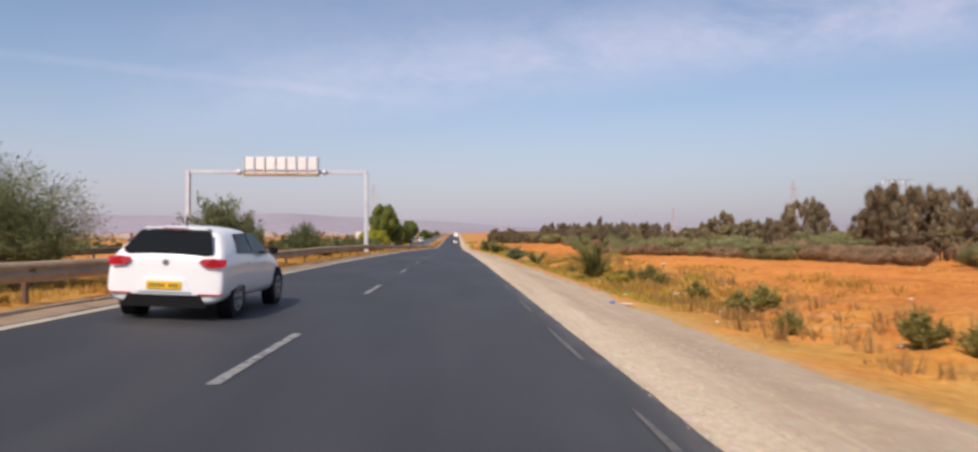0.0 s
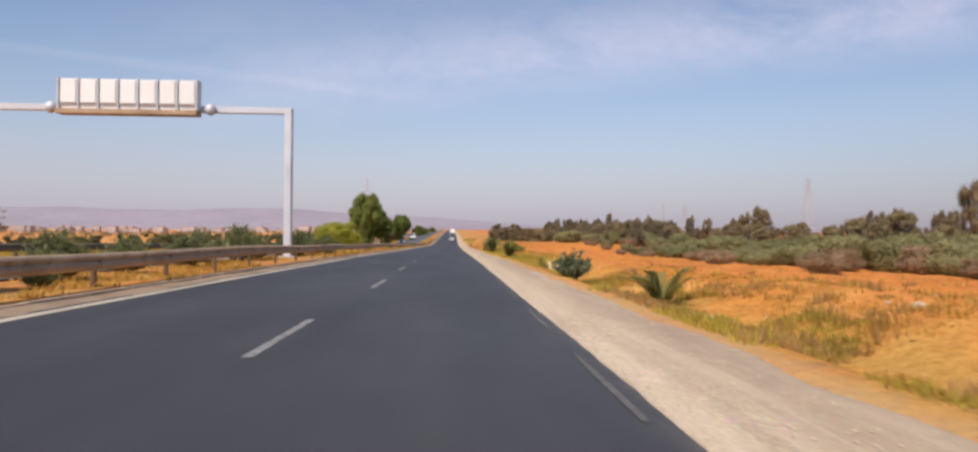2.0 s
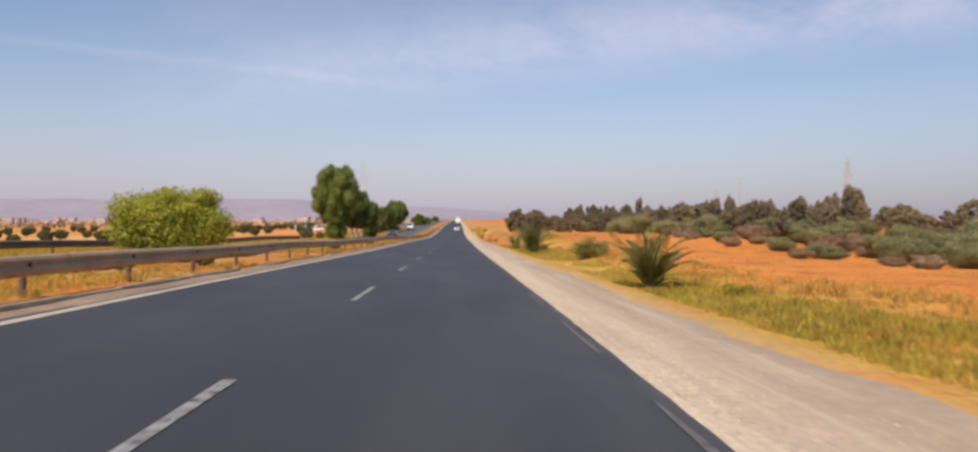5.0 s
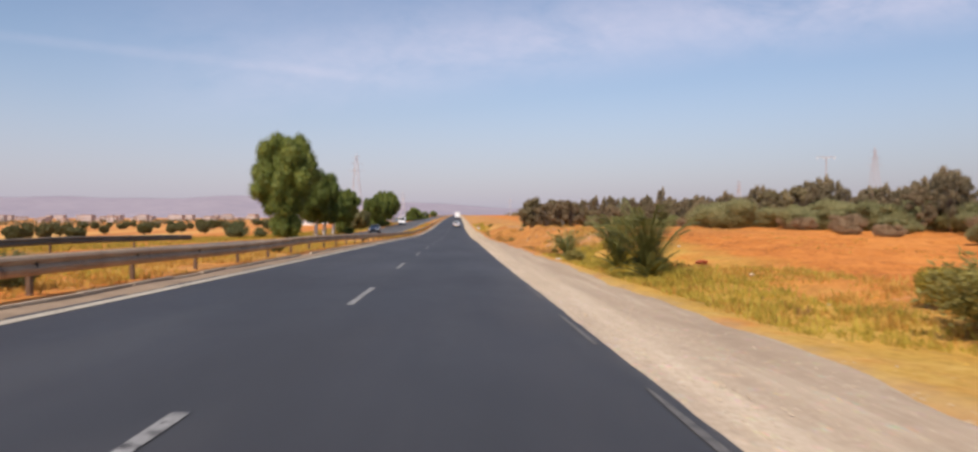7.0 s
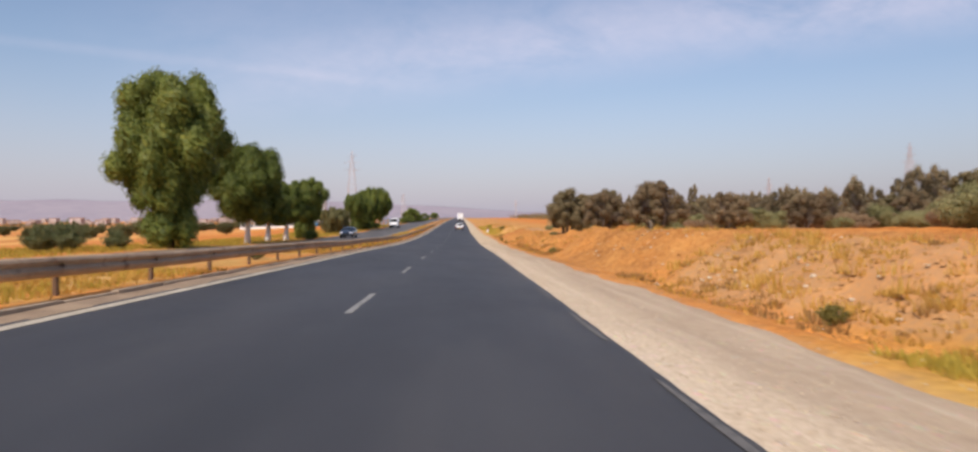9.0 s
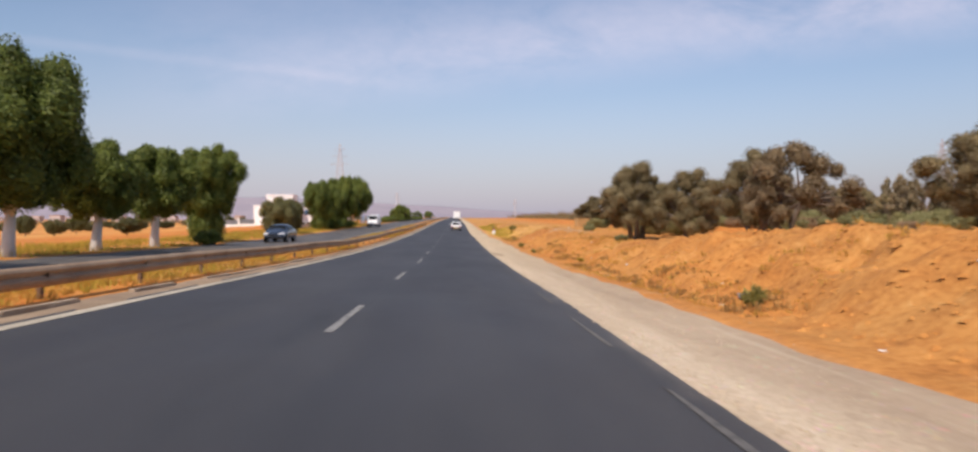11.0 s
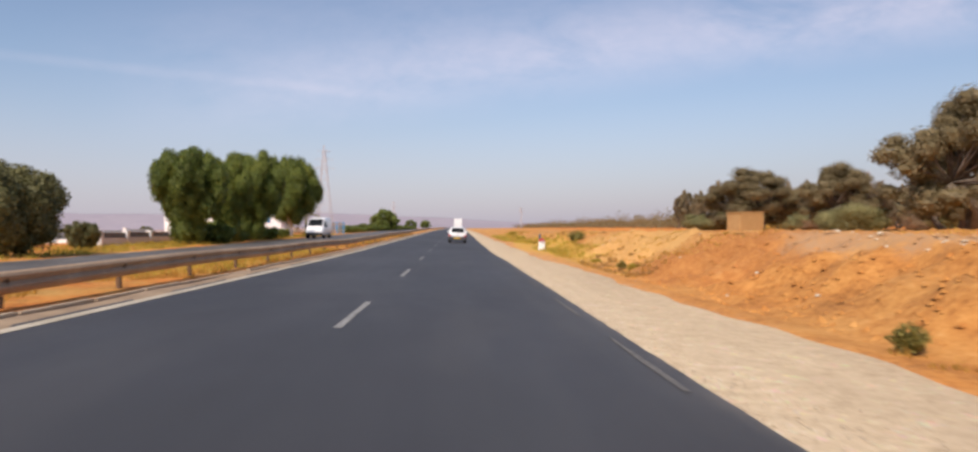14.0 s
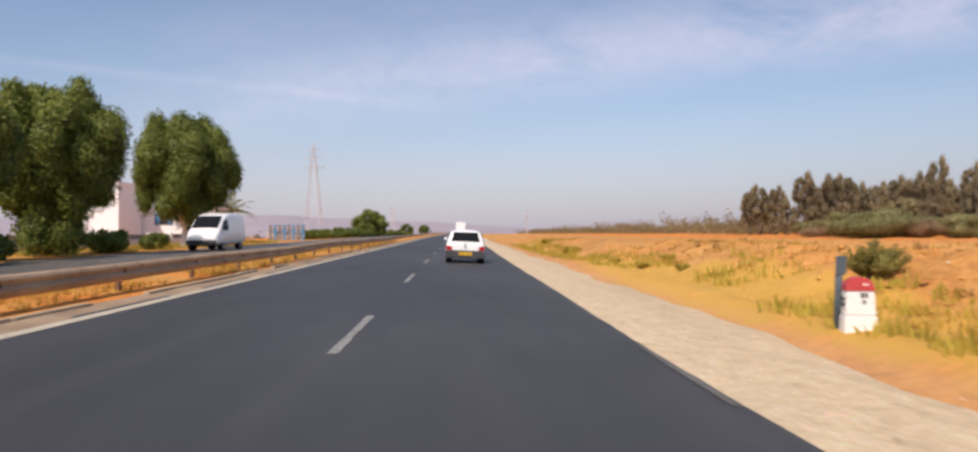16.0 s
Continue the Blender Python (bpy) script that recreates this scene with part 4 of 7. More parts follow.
def open_tree(name, height, width, base, seed, leaf, leaf_size, clumps, per, label, category="tree", stems=3, radius=0.16, squash=0.72, clump=0.10, breadth=0.42, trunk=None, top=0.5, core=0.60):
    """A tree of several forked stems whose limbs each carry a loose clump of leaves, with gaps between the clumps."""
    rng = np.random.default_rng(seed)
    t = tagged(new(name), label, category)
    tall = height - base
    lobes = []
    for i in range(clumps):
        v = (i + 0.5) / clumps
        ring = float(np.interp(v, [0, 0.2, 0.5, 0.8, 1], [0.72, 1.0, 0.96, 0.72, top * 0.5]))
        a = i * 2.399 + rng.normal() * 0.45
        wave = 1.0 + 0.16 * math.sin(3 * a + seed) + 0.10 * math.sin(5 * a + 2 * seed)
        f = 0.5 * width * ring * wave * (0.45 + 0.55 * rng.random() ** 0.5)
        r = width * clump * (0.65 + 0.75 * rng.random())
        lobes.append(((f * math.cos(a), f * math.sin(a), base + tall * (0.06 + 0.88 * v) + 0.04 * tall * rng.normal()), (r, r, r * squash * (0.8 + 0.4 * rng.random()))))
    lobes = fitted(lobes, height, width, base)
    C = np.array([c for c, _ in lobes])
    R = np.array([r for _, r in lobes])
    n = clumps * per
    d = rng.normal(size=(n, 3))
    d /= np.linalg.norm(d, axis=1)[:, None]
    which = np.repeat(np.arange(clumps), per)
    p = C[which] + d * R[which] * (rng.random((n, 1)) ** 0.40)
    p[:, 2] = np.maximum(p[:, 2], 0.1)
    way = d * 0.7 + rng.normal(size=(n, 3)) * 0.75 + np.array((0, 0, 0.15))
    q = diamonds(p, way, leaf_size * (0.6 + 0.8 * rng.random(n)), breadth, rng, d + np.array((0, 0, 0.3)))
    bm = bmesh.new()
    feet = []
    for k in range(stems):
        a = 2 * math.pi * k / stems + rng.random()
        o = 0.0 if stems == 1 else radius * 2.2
        lean = 0.10 * width
        foot = np.array((o * math.cos(a), o * math.sin(a), -0.3))
        head = np.array((foot[0] + lean * math.cos(a), foot[1] + lean * math.sin(a), base + 0.22 * tall))
        knee = (foot + head) / 2 + np.array((*(rng.normal(size=2) * 0.05 * width), 0.0))
        tube(bm, [tuple(foot), tuple(knee), tuple(head)], [radius * 1.3, radius, radius * 0.72], 8)
        feet.append(head)
    for c in C:
        h = min(feet, key=lambda f: (f[0] - c[0]) ** 2 + (f[1] - c[1]) ** 2)
        bend = (h + c) / 2 + rng.normal(size=3) * 0.03 * width
        tube(bm, [tuple(h), tuple(bend), tuple(c)], [radius * 0.42, radius * 0.24, radius * 0.06], 5)
    part("trunk", bm, trunk or BARK, t, "", True)
    shell = inner_leaves(lobes, 2.4 * leaf_size, rng, core)
    shell[:, :, 2] = np.maximum(shell[:, :, 2], 0.1)
    part("crown", quads_mesh("crown", np.concatenate([q, shell]), leaf), leaf, t)
    return t


def frond(length, lift, droop, rng, leaflets=56):
    """One feathered palm leaf along +y: an arching rib with paired leaflets."""
    q = []
    rib = []
    for i in range(9):
        s = i / 8
        rib.append(np.array((0, length * s * (math.cos(lift) + 0.12 * s), length * (s * math.sin(lift) - droop * s ** 2.6))))
    for i in range(leaflets):
        s = 0.12 + 0.88 * i / leaflets
        k = min(int(s * 8), 7)
        p = rib[k] + (rib[k + 1] - rib[k]) * (s * 8 - k)
        for side in (-1, 1):
            ln = 0.15 * length * (0.35 + 0.65 * math.sin(math.pi * min(1, s * 0.85 + 0.12)))
            tip = p + np.array((side * ln * 0.75, ln * 0.75, 0.35 * ln - 0.25 * ln * rng.random()))
            wd = np.array((0, 0.0095 * length, 0.008))
            m = (p + tip) / 2
            q.append((p - wd * 0.4, m - wd, tip, m + wd))
    return rib, np.array(q)


def palm(height_trunk, length, count, seed, label, lifts=(0.1, 1.35), droop=0.30):
    rng = np.random.default_rng(seed)
    t = tagged(new("palm"), label, "palm")
    bm = bmesh.new()
    tube(bm, [(0, 0, -0.2), (0, 0, height_trunk * 0.6 + 0.05), (0, 0, height_trunk + 0.15)], [0.10, 0.10, 0.06], 9)
    part("trunk", bm, BARK, t)
    for i in range(count + count // 2):
        sucker = i >= count
        lift = 0.55 + 0.7 * rng.random() if sucker else lifts[0] + (lifts[1] - lifts[0]) * rng.random() ** 0.7
        rib, q = frond(length * (0.34 + 0.14 * rng.random() if sucker else 0.75 + 0.35 * rng.random()), lift, droop * (0.7 + 0.8 * rng.random()), rng)
        a = 2 * math.pi * i / count * 2.4 + 0.6 * rng.random()
        turn = np.array(Matrix.Rotation(a, 3, "Z"))
        root = np.array((0, 0, 0.06 if sucker else height_trunk + 0.1))
        q = q @ turn.T + root
        leaf = part("frond", quads_mesh("frond", q, PALM), PALM, t)
        bm = bmesh.new()
        tube(bm, [tuple(turn @ r + root) for r in rib[::2]], [0.03, 0.022, 0.016, 0.011, 0.005], 5)
        part("rib", bm, PALM, leaf)
    return t


def put(ob, x, y, turn=0.0, scale=1.0, lift=0.0):
    ob.matrix_basis = Matrix.Translation(at_ground(x, y, lift)) @ Matrix.Rotation(turn, 4, "Z") @ Matrix.Diagonal((scale, scale, scale, 1))
    return ob


def again(ob, x, y, turn, sx=1.0, sz=None, lift=0.0):
    c = copy_thing(ob, Matrix.Translation(at_ground(x, y, lift)) @ Matrix.Rotation(turn, 4, "Z"))
    c.scale = (sx, sx, sz or sx)
    return c


# tall green trees beyond the opposite carriageway
ROW = "tall green trees lining the far side of the opposite carriageway"
TALL = "dense bright green roadside tree with a bushy crown"
WHITE_FOOT = "dense green roadside tree with a lime-washed trunk"
tall = [
    (-17.2, 187.0, 11.9, 7.9, 1.5, 11, TALL, None, True),
    (-17.2, 203.5, 9.0, 7.2, 1.6, 12, WHITE_FOOT, LIME, False),
    (-17.6, 211.5, 6.0, 4.8, 1.5, 13, WHITE_FOOT, LIME, False),
    (-17.5, 218.5, 6.5, 5.6, 1.6, 14, WHITE_FOOT, LIME, False),
    (-17.5, 227.8, 7.6, 5.7, 1.4, 15, TALL, None, True),
    (-18.3, 277.5, 7.5, 5.6, 1.1, 16, TALL, None, True),
    (-18.0, 285.0, 7.3, 4.8, 1.2, 19, TALL, None, True),
    (-18.0, 291.8, 8.6, 6.6, 1.2, 17, TALL, None, True),
    (-18.0, 308.0, 9.8, 7.4, 1.2, 18, WHITE_FOOT, LIME, False),
]
for x, y, h, wd, base, seed, label, bark, skirt in tall:
    t = tree("roadside_tree", h, wd, base, seed, GREEN, 0.115, 2100, 30, label, trunk=bark, skirt=skirt, radius=0.26, plumes=34)
    put(t, x, y, seed)
    t["group"] = ROW
t = bush("round_bush", 1.0, 1.8, 31, GREEN, 0.13, 130, 40, "small dense dark green bush at a tree's foot")
put(t, -15.9, 223.5)
for x, y, s in ((-17.3, 280.5, 1.5), (-19.8, 284.0, 1.7), (-17.6, 286.5, 1.1), (-17.4, 296.0, 1.2), (-17.6, 302.0, 1.0)):
    again(t, x, y, x * y, s)
dark = tree("round_tree", 4.5, 6.4, 0.3, 33, GROVE_LEAF, 0.105, 1500, 34, "low rounded dark olive-green tree", fork=0.9)
put(dark, -18.9, 257.0)
far_tree = open_tree("round_tree", 5.4, 7.6, 0.5, 34, GREEN, 0.20, 50, 420, "wide green tree beside the far road", stems=2, radius=0.18, clump=0.13)
put(far_tree, -15.5, 392.0)
for x, y, s in ((-17.5, 408, 0.75), (-16, 490, 0.7), (-14, 570, 0.8)):
    again(far_tree, x, y, x, s)
hedge = bush("hedge_bush", 1.9, 4.2, 36, GREEN, 0.15, 420, 30, "low ragged green hedge bush beside the far road")
put(hedge, -18.5, 352.0, 0, 0.7)
for x, y, s in ((-18.2, 358, 0.8), (-17.8, 365, 0.7), (-17.4, 371, 0.9), (-17.0, 378, 0.85), (-16.0, 385, 1.0), (-15.5, 400, 1.0), (-15.0, 416, 0.9), (-15.0, 424, 0.75), (-14.6, 433, 0.8), (-14.2, 444, 0.7), (-14.0, 456, 0.8), (-13.8, 470, 0.7)):
    again(hedge, x, y, x * y, s, s * (0.8 + 0.3 * ((x * y) % 1)))
yellow = bush("broom_bush", 3.0, 5.2, 35, BROOM, 0.10, 900, 34, "bright yellow-green flowering broom bush")
put(yellow, -10.6, 107.0)
again(dark, -21.0, 268.0, 1.0, 0.36, 0.40)

# oleanders in the median
HEDGE = "bushes planted along the median"
tall_bush = shoot_bush("median_bush", 2.75, 3.5, 41, FEATHER, 0.15, 170, 90, "tall ragged grey-green bush behind the crash barrier", breadth=0.30)
put(tall_bush, -7.2, 28.0)
tall_bush["group"] = HEDGE
near_bush = shoot_bush("median_bush", 2.85, 4.6, 42, FEATHER, 0.11, 600, 120, "large feathery grey-green bush behind the crash barrier", breadth=0.14, reach=1.45)
put(near_bush, -8.0, 15.6)
near_bush["group"] = HEDGE
low_bush = shoot_bush("median_bush", 1.7, 2.6, 43, FEATHER, 0.13, 130, 70, "low leafy green bush behind the crash barrier")
put(low_bush, -6.9, 46.5, 0, 0.68)
low_bush["group"] = HEDGE
again(tall_bush, -7.0, 42.6, 2.0, 0.60, 0.80)
again(low_bush, -7.0, 38.2, 4.0, 0.60, 0.78)
again(low_bush, -7.4, 31.8, 1.0, 0.85, 1.15)
again(low_bush, -7.6, 34.2, 5.0, 0.42, 0.95)
again(low_bush, -7.2, 50.5, 3.0, 0.7, 0.6)
again(low_bush, -7.1, 54.8, 1.0, 0.75, 0.62)
rng = random.Random(5)
y = 58.0
while y < 104:
    if not 64.5 < y < 68.5:
        s = (0.50 + 0.35 * rng.random()) * (1.0 if y < 84 else 0.5)
        again(low_bush, -7.1 - rng.random() * 0.9, y, rng.random() * 6, s, s * (0.75 + 0.35 * rng.random()))
    y += (1.5 + 1.6 * rng.random()) * (1.0 if y < 84 else 2.2)
for y, s in ((8.5, 0.5), (12.0, 0.45), (24.0, 0.4), (30.0, 0.35), (44.0, 0.3), (76.0, 0.25), (98.0, 0.32), (121.0, 0.4), (139.0, 0.35), (167, 0.3), (180, 0.3)):
    again(low_bush, -5.9, y, y, s)
for x, y, s in ((-19.6, 177.0, 0.85), (-20.6, 181.0, 1.0), (-19.0, 183.5, 0.7)):
    again(low_bush, x, y, x, s, s)

# olive grove on the plain
GROVE = "small olive trees in rows on the orange plain"
olive = tree("olive_tree", 2.6, 2.9, 0.4, 51, GROVE_LEAF, 0.15, 520, 28, "small rounded olive tree on bare orange soil", fork=1.0)
olive["group"] = GROVE
put(olive, -62, 212)
rng = random.Random(8)
for r in range(9):
    for c in range(14):
        if rng.random() < 0.2:
            continue
        x = -60 - 14 * r + rng.uniform(-4, 4)
        y = 150 + 20 * c + 9 * r + rng.uniform(-5, 5)
        again(olive, x, y, rng.random() * 6, rng.uniform(0.8, 1.25), rng.uniform(0.8, 1.15))
for x, y in ((-36, 255), (-41, 268), (-48, 262), (-45, 240), (-55, 250), (-60, 268), (-38, 130), (-48, 150), (-60, 120), (-75, 140), (-66, 160)):
    again(olive, x, y, x, 0.8)

# right-hand plants beside the shoulder
first = palm(0.05, 2.25, 24, 61, "young palm tuft with grey-green fronds on the verge", (0.62, 1.5), 0.26)
put(first, 7.67, 27.7)
p2 = palm(0.05, 1.6, 18, 62, "young palm with arching green fronds on the verge", (0.8, 1.5), 0.32)
put(p2, 7.75, 48.5)
big_palm = palm(0.10, 2.85, 30, 63, "large bushy palm with arching fronds on the verge", (0.92, 1.54), 0.26)
put(big_palm, 7.85, 129.6)
side_palm = palm(0.10, 2.75, 25, 67, "bushy palm with arching fronds growing behind a larger one", (0.92, 1.54), 0.26)
put(side_palm, 8.0, 134.4)
small_palm = palm(0.05, 1.95, 22, 64, "smaller palm with upright fronds on the verge", (0.75, 1.5), 0.30)
put(small_palm, 7.75, 145.0)
again(small_palm, 7.45, 95.7, 2.1, 1.18, 1.20)
verge = shoot_bush("verge_bush", 1.25, 1.65, 65, BLUISH, 0.13, 62, 62, "leafy grey-green bush at the shoulder's edge", breadth=0.55, core=0.42)
put(verge, 7.2, 59.4)
soft_bush = shoot_bush("verge_bush", 1.25, 2.6, 68, DRYBUSH, 0.12, 130, 80, "soft spreading grey-green bush on the dry verge")
put(soft_bush, 10.0, 117.8)
for x, y, s in ((9.7, 74.0, 0.26), (7.35, 140.4, 0.46), (8.3, 78.5, 0.24), (7.9, 75.0, 0.22), (7.6, 71.6, 0.22), (8.9, 132.2, 0.3), (9.6, 271.2, 0.50)):
    again(soft_bush, x, y, x, s, s * 1.15)
dark_weed = shoot_bush("verge_bush", 0.55, 0.75, 69, DRYBUSH, 0.085, 50, 40, "small olive-green weed bush on the dry verge", core=0.32)
put(dark_weed, 8.8, 22.4, 0, 0.8)
for x, y, s in ((8.7, 18.6, 1.0), (8.5, 15.3, 1.0), (9.2, 15.6, 1.1), (7.95, 12.0, 0.8), (8.9, 9.8, 1.0), (9.2, 9.0, 1.0), (8.5, 25.4, 0.9), (9.0, 24.7, 1.2), (8.4, 26.0, 0.8), (7.7, 33.5, 0.7), (7.6, 72.0, 0.9), (8.6, 73.4, 0.9), (8.1, 152.0, 0.7), (8.1, 188.0, 0.9), (7.15, 222.2, 0.6), (7.3, 233.3, 0.75), (8.3, 253.0, 0.7)):
    again(dark_weed, x, y, x * y, s, s * 0.95)
low_weed = bush("verge_bush", 1.3, 2.6, 66, WEED, 0.08, 420, 34, "yellowing green bush on the dry verge")
put(low_weed, 10.8, 120.3, 0, 0.55)
for x, y, s in ((8.9, 31.5, .3), (9.3, 34.5, .25), (9.9, 22.5, .25), (8.9, 93, .3), (12.0, 151, .3), (9.3, 284, .22), (8.3, 279, .2), (8.1, 283, .2), (8.2, 288, .22), (8.9, 304, .5), (9.3, 320, .5), (8.45, 211.0, 0.16), (8.2, 257.6, 0.20), (8.7, 252.3, 0.24), (8.0, 25.0, 0.36)):
    again(low_weed, x, y, x * y, s, s * 0.9)

# trees on the bank
BANKSIDE = "dusty trees standing on the earth bank"
bank_tree = open_tree("dusty_tree", 5.6, 6.4, 0.8, 71, OLIVE, 0.105, 80, 820, "dusty olive-brown tree with forked trunks on the bank", stems=3, radius=0.17, clump=0.115)
put(bank_tree, 14.3, 221.6, 0, 1.0)
bank_tree["group"] = BANKSIDE
for x, y, a, s, sz in ((15.4, 190.0, 0.4, 0.70, 0.56), (15.2, 204.0, 1.2, 0.68, 0.74), (16.8, 217.5, 5.0, 0.86, 0.86), (21.6, 250.5, 3.2, 1.2, 1.0), (21.6, 271.0, 2.6, 1.22, 0.82), (25.5, 267.0, 3.6, 0.95, 0.78), (27.5, 260, 1.6, 0.9, 0.76)):
    again(bank_tree, x, y, a, s, sz)
rust_tree = open_tree("russet_tree", 3.2, 4.4, 0.5, 72, RUSSET, 0.105, 44, 520, "brown-leaved dry tree on the bank", stems=2, radius=0.12)
rust_tree["group"] = BANKSIDE
put(rust_tree, 17.6, 181.5, 0, 0.72)
for x, y, a, s, sz in ((13.2, 181.0, 2.0, 0.92, 0.92), (13.6, 197.5, 4.0, 1.0, 1.02), (24, 184, 3, 0.8, 0.72), (21.5, 190.5, 2, .7, .66), (19.5, 228.0, 4, 0.8, 0.6)):
    again(rust_tree, x, y, a, s, sz)
mound = bush("spreading_bush", 2.6, 6.0, 73, SHRUB, 0.10, 1200, 36, "wide spreading dark green bush")
put(mound, 25.0, 168.0)
for x, y, s, sz in ((29, 160, .85, .7), (31, 174, .9, .75), (36, 166, 1.0, .85), (24, 196, 0.8, 0.7), (21.5, 236, 0.6, 0.6), (30, 205, .9, .9), (19.5, 240.5, .5, .5), (18, 253, .5, .5), (30, 285, .7, .6), (33, 310, 1.1, 0.9), (40, 300, 1, .9), (11.9, 216.0, .16, .17), (22, 208, .6, .5), (23.5, 219, .6, .6), (17.8, 231.5, .55, .62), (19.5, 227.0, .6, .66), (21.0, 234.0, .6, .72), (14.6, 240.5, .22, .28)):
    again(mound, x, y, x, s, sz)

# the wood: shrubs in front, taller trees behind
WOOD = "mixed trees of the wood across the orange field"
front_shrub = bush("dry_shrub", 2.6, 5.2, 74, SHRUB, 0.12, 760, 32, "dense grey-green thicket shrub at the wood's edge")
front_shrub["group"] = WOOD
brown_shrub = bush("dry_shrub", 2.0, 4.2, 75, DEAD, 0.10, 760, 32, "leafless brown thicket shrub at the wood's edge")
brown_shrub["group"] = WOOD
pine = open_tree("pine_tree", 6.4, 3.0, 1.3, 76, PINE, 0.15, 34, 420, "slender dark pine in the wood", stems=1, radius=0.12, squash=1.5, clump=0.13, breadth=0.22, top=0.7)
pine["group"] = WOOD
wood_tree = open_tree("wood_tree", 5.2, 5.4, 0.8, 77, WOODLEAF, 0.15, 44, 460, "dusty olive-green tree in the wood", stems=2, radius=0.15)
wood_tree["group"] = WOOD
russet = open_tree("wood_tree", 4.6, 4.8, 0.7, 78, RUSSET, 0.15, 40, 460, "brown dry-leaved tree in the wood", stems=2, radius=0.13)
russet["group"] = WOOD
feathery = open_tree("wood_tree", 7.2, 5.2, 1.2, 79, RUSSET, 0.16, 46, 520, "tall feathery brown-green tree standing over the wood", stems=3, radius=0.14, squash=1.7, clump=0.085, breadth=0.2, top=0.9)
feathery["group"] = WOOD


def wood_edge(y):
    return float(np.interp(y, [30, 45, 55, 62, 71, 81, 95, 130, 150, 180, 230, 300, 420], [21.0, 20.2, 16.4, 16.8, 18.6, 20.4, 24.5, 25, 26, 32, 35, 36, 40]))


rng = random.Random(21)
shrubs, trees = [front_shrub, front_shrub, brown_shrub, brown_shrub, mound], [wood_tree, wood_tree, russet, russet, pine]
y = 34.0
while y < 330:
    e = wood_edge(y)
    near = y < 150
    for k in range(5 if near else 3):
        if rng.random() < 0.2:
            continue
        low = 0.32 + 0.14 * k if near else 0.55 + 0.15 * k
        kind = brown_shrub if k == 0 and rng.random() < 0.75 else rng.choice(shrubs)
        s = low * rng.uniform(0.8, 1.25)
        again(kind, e + rng.uniform(-1, 1.6) + (3.2 if near else 4.5) * k, y + rng.uniform(-2.3, 2.3), rng.random() * 6, s * (1.15 if near else 1.0), s)
    for k in range(3):
        x = e + (17 if near else 9) + 9 * k + rng.uniform(-3, 3)
        kind = rng.choice(trees)
        s = rng.uniform(0.55, 0.92) * (1.05 if y > 165 else 0.9)
        again(kind, x, y + rng.uniform(-2, 2), rng.random() * 6, s, s * rng.uniform(0.9, 1.15))
    y += 4.6
for ob, x, y in ((front_shrub, 37, 31), (brown_shrub, 38, 27), (pine, 45, 28), (wood_tree, 50, 40), (russet, 47, 58)):
    put(ob, x, y)
# three taller crowns seen over the wood
put(feathery, 41.0, 62.0, 0, 0.97)
for x, y, s in ((49.5, 64.5, 1.0), (44.5, 80.0, 0.88), (51.5, 72.0, 0.95), (47.2, 97.7, 0.76), (49.0, 103.0, 0.68), (43.5, 87.0, 0.66), (53.0, 60.5, 1.05), (47.0, 56.0, 0.92), (43.2, 58.8, 0.94), (42.4, 60.8, 0.96), (46.2, 70.2, 1.12), (43.3, 82.5, 1.0), (45.2, 99.0, 0.74)):
    again(feathery, x, y, y, s)

for x, y, s in ((94, 236, 1.85), (97.5, 239, 1.66), (91.6, 240, 1.55), (90.5, 238, 1.35), (86.5, 236, 1.25), (117, 290, 1.3), (71, 270, 1.2), (97, 262, 1.1)):
    again(pine, x, y, y, s * 1.3, s)

again(pine, 42.2, 146.0, 1.0, 0.82, 0.84)
rng = random.Random(45)
y = 136.0
while y < 262:
    s = rng.uniform(0.52, 0.74) if y < 175 else rng.uniform(0.66, 0.96)
    again(pine, wood_edge(y) + 8 + rng.uniform(-2, 5), y, rng.random() * 6, s * 1.15, s)
    y += rng.uniform(2.0, 3.6)

# the pine grove past the hut
rng = random.Random(44)
for k in range(60):
    x, y = 47.5 + 1.0 * k + rng.uniform(-1.5, 1.5), 362 + rng.uniform(-8, 14)
    s = rng.uniform(1.05, 1.55) * (0.75 + 0.25 * min(1, k / 6))
    again(pine, x, y, rng.random() * 6, s * 1.05, s)
again(pine, 78, 366, 1, 1.6, 2.0)
for x, y, s in ((58, 348, 1.2), (66, 345, 1.0), (74, 349, 1.1), (50, 352, 0.8), (84, 344, 1.2), (93, 347, 1.0)):
    again(mound, x, y, x, s, s)


def far_wood():
    """Distant woodland in one piece: clumps of coarse leaves over a wavering front."""
    rng = np.random.default_rng(9)
    n = 1500
    y = 330 + 620 * rng.random(n) ** 1.2
    x = 44 + 0.02 * (y - 330) + rng.random(n) * 90
    h = 1.2 + 2.6 * rng.random(n) ** 1.5
    z = ground_height(x, y)
    keep = []
    for i in range(4):
        keep.append(np.stack([x + rng.normal(size=n) * 2.0, y + rng.normal(size=n) * 2.0, z + h * (0.2 + 0.25 * i)], 1))
    pts = np.concatenate(keep)
    q = leaf_quads(pts, 1.2, 34, 0.36, rng)
    return tagged(new("far_wood", quads_mesh("far_wood", q, WOODLEAF)), "distant belt of dusty olive-brown woodland", "woodland", kind="stuff")


far_wood()


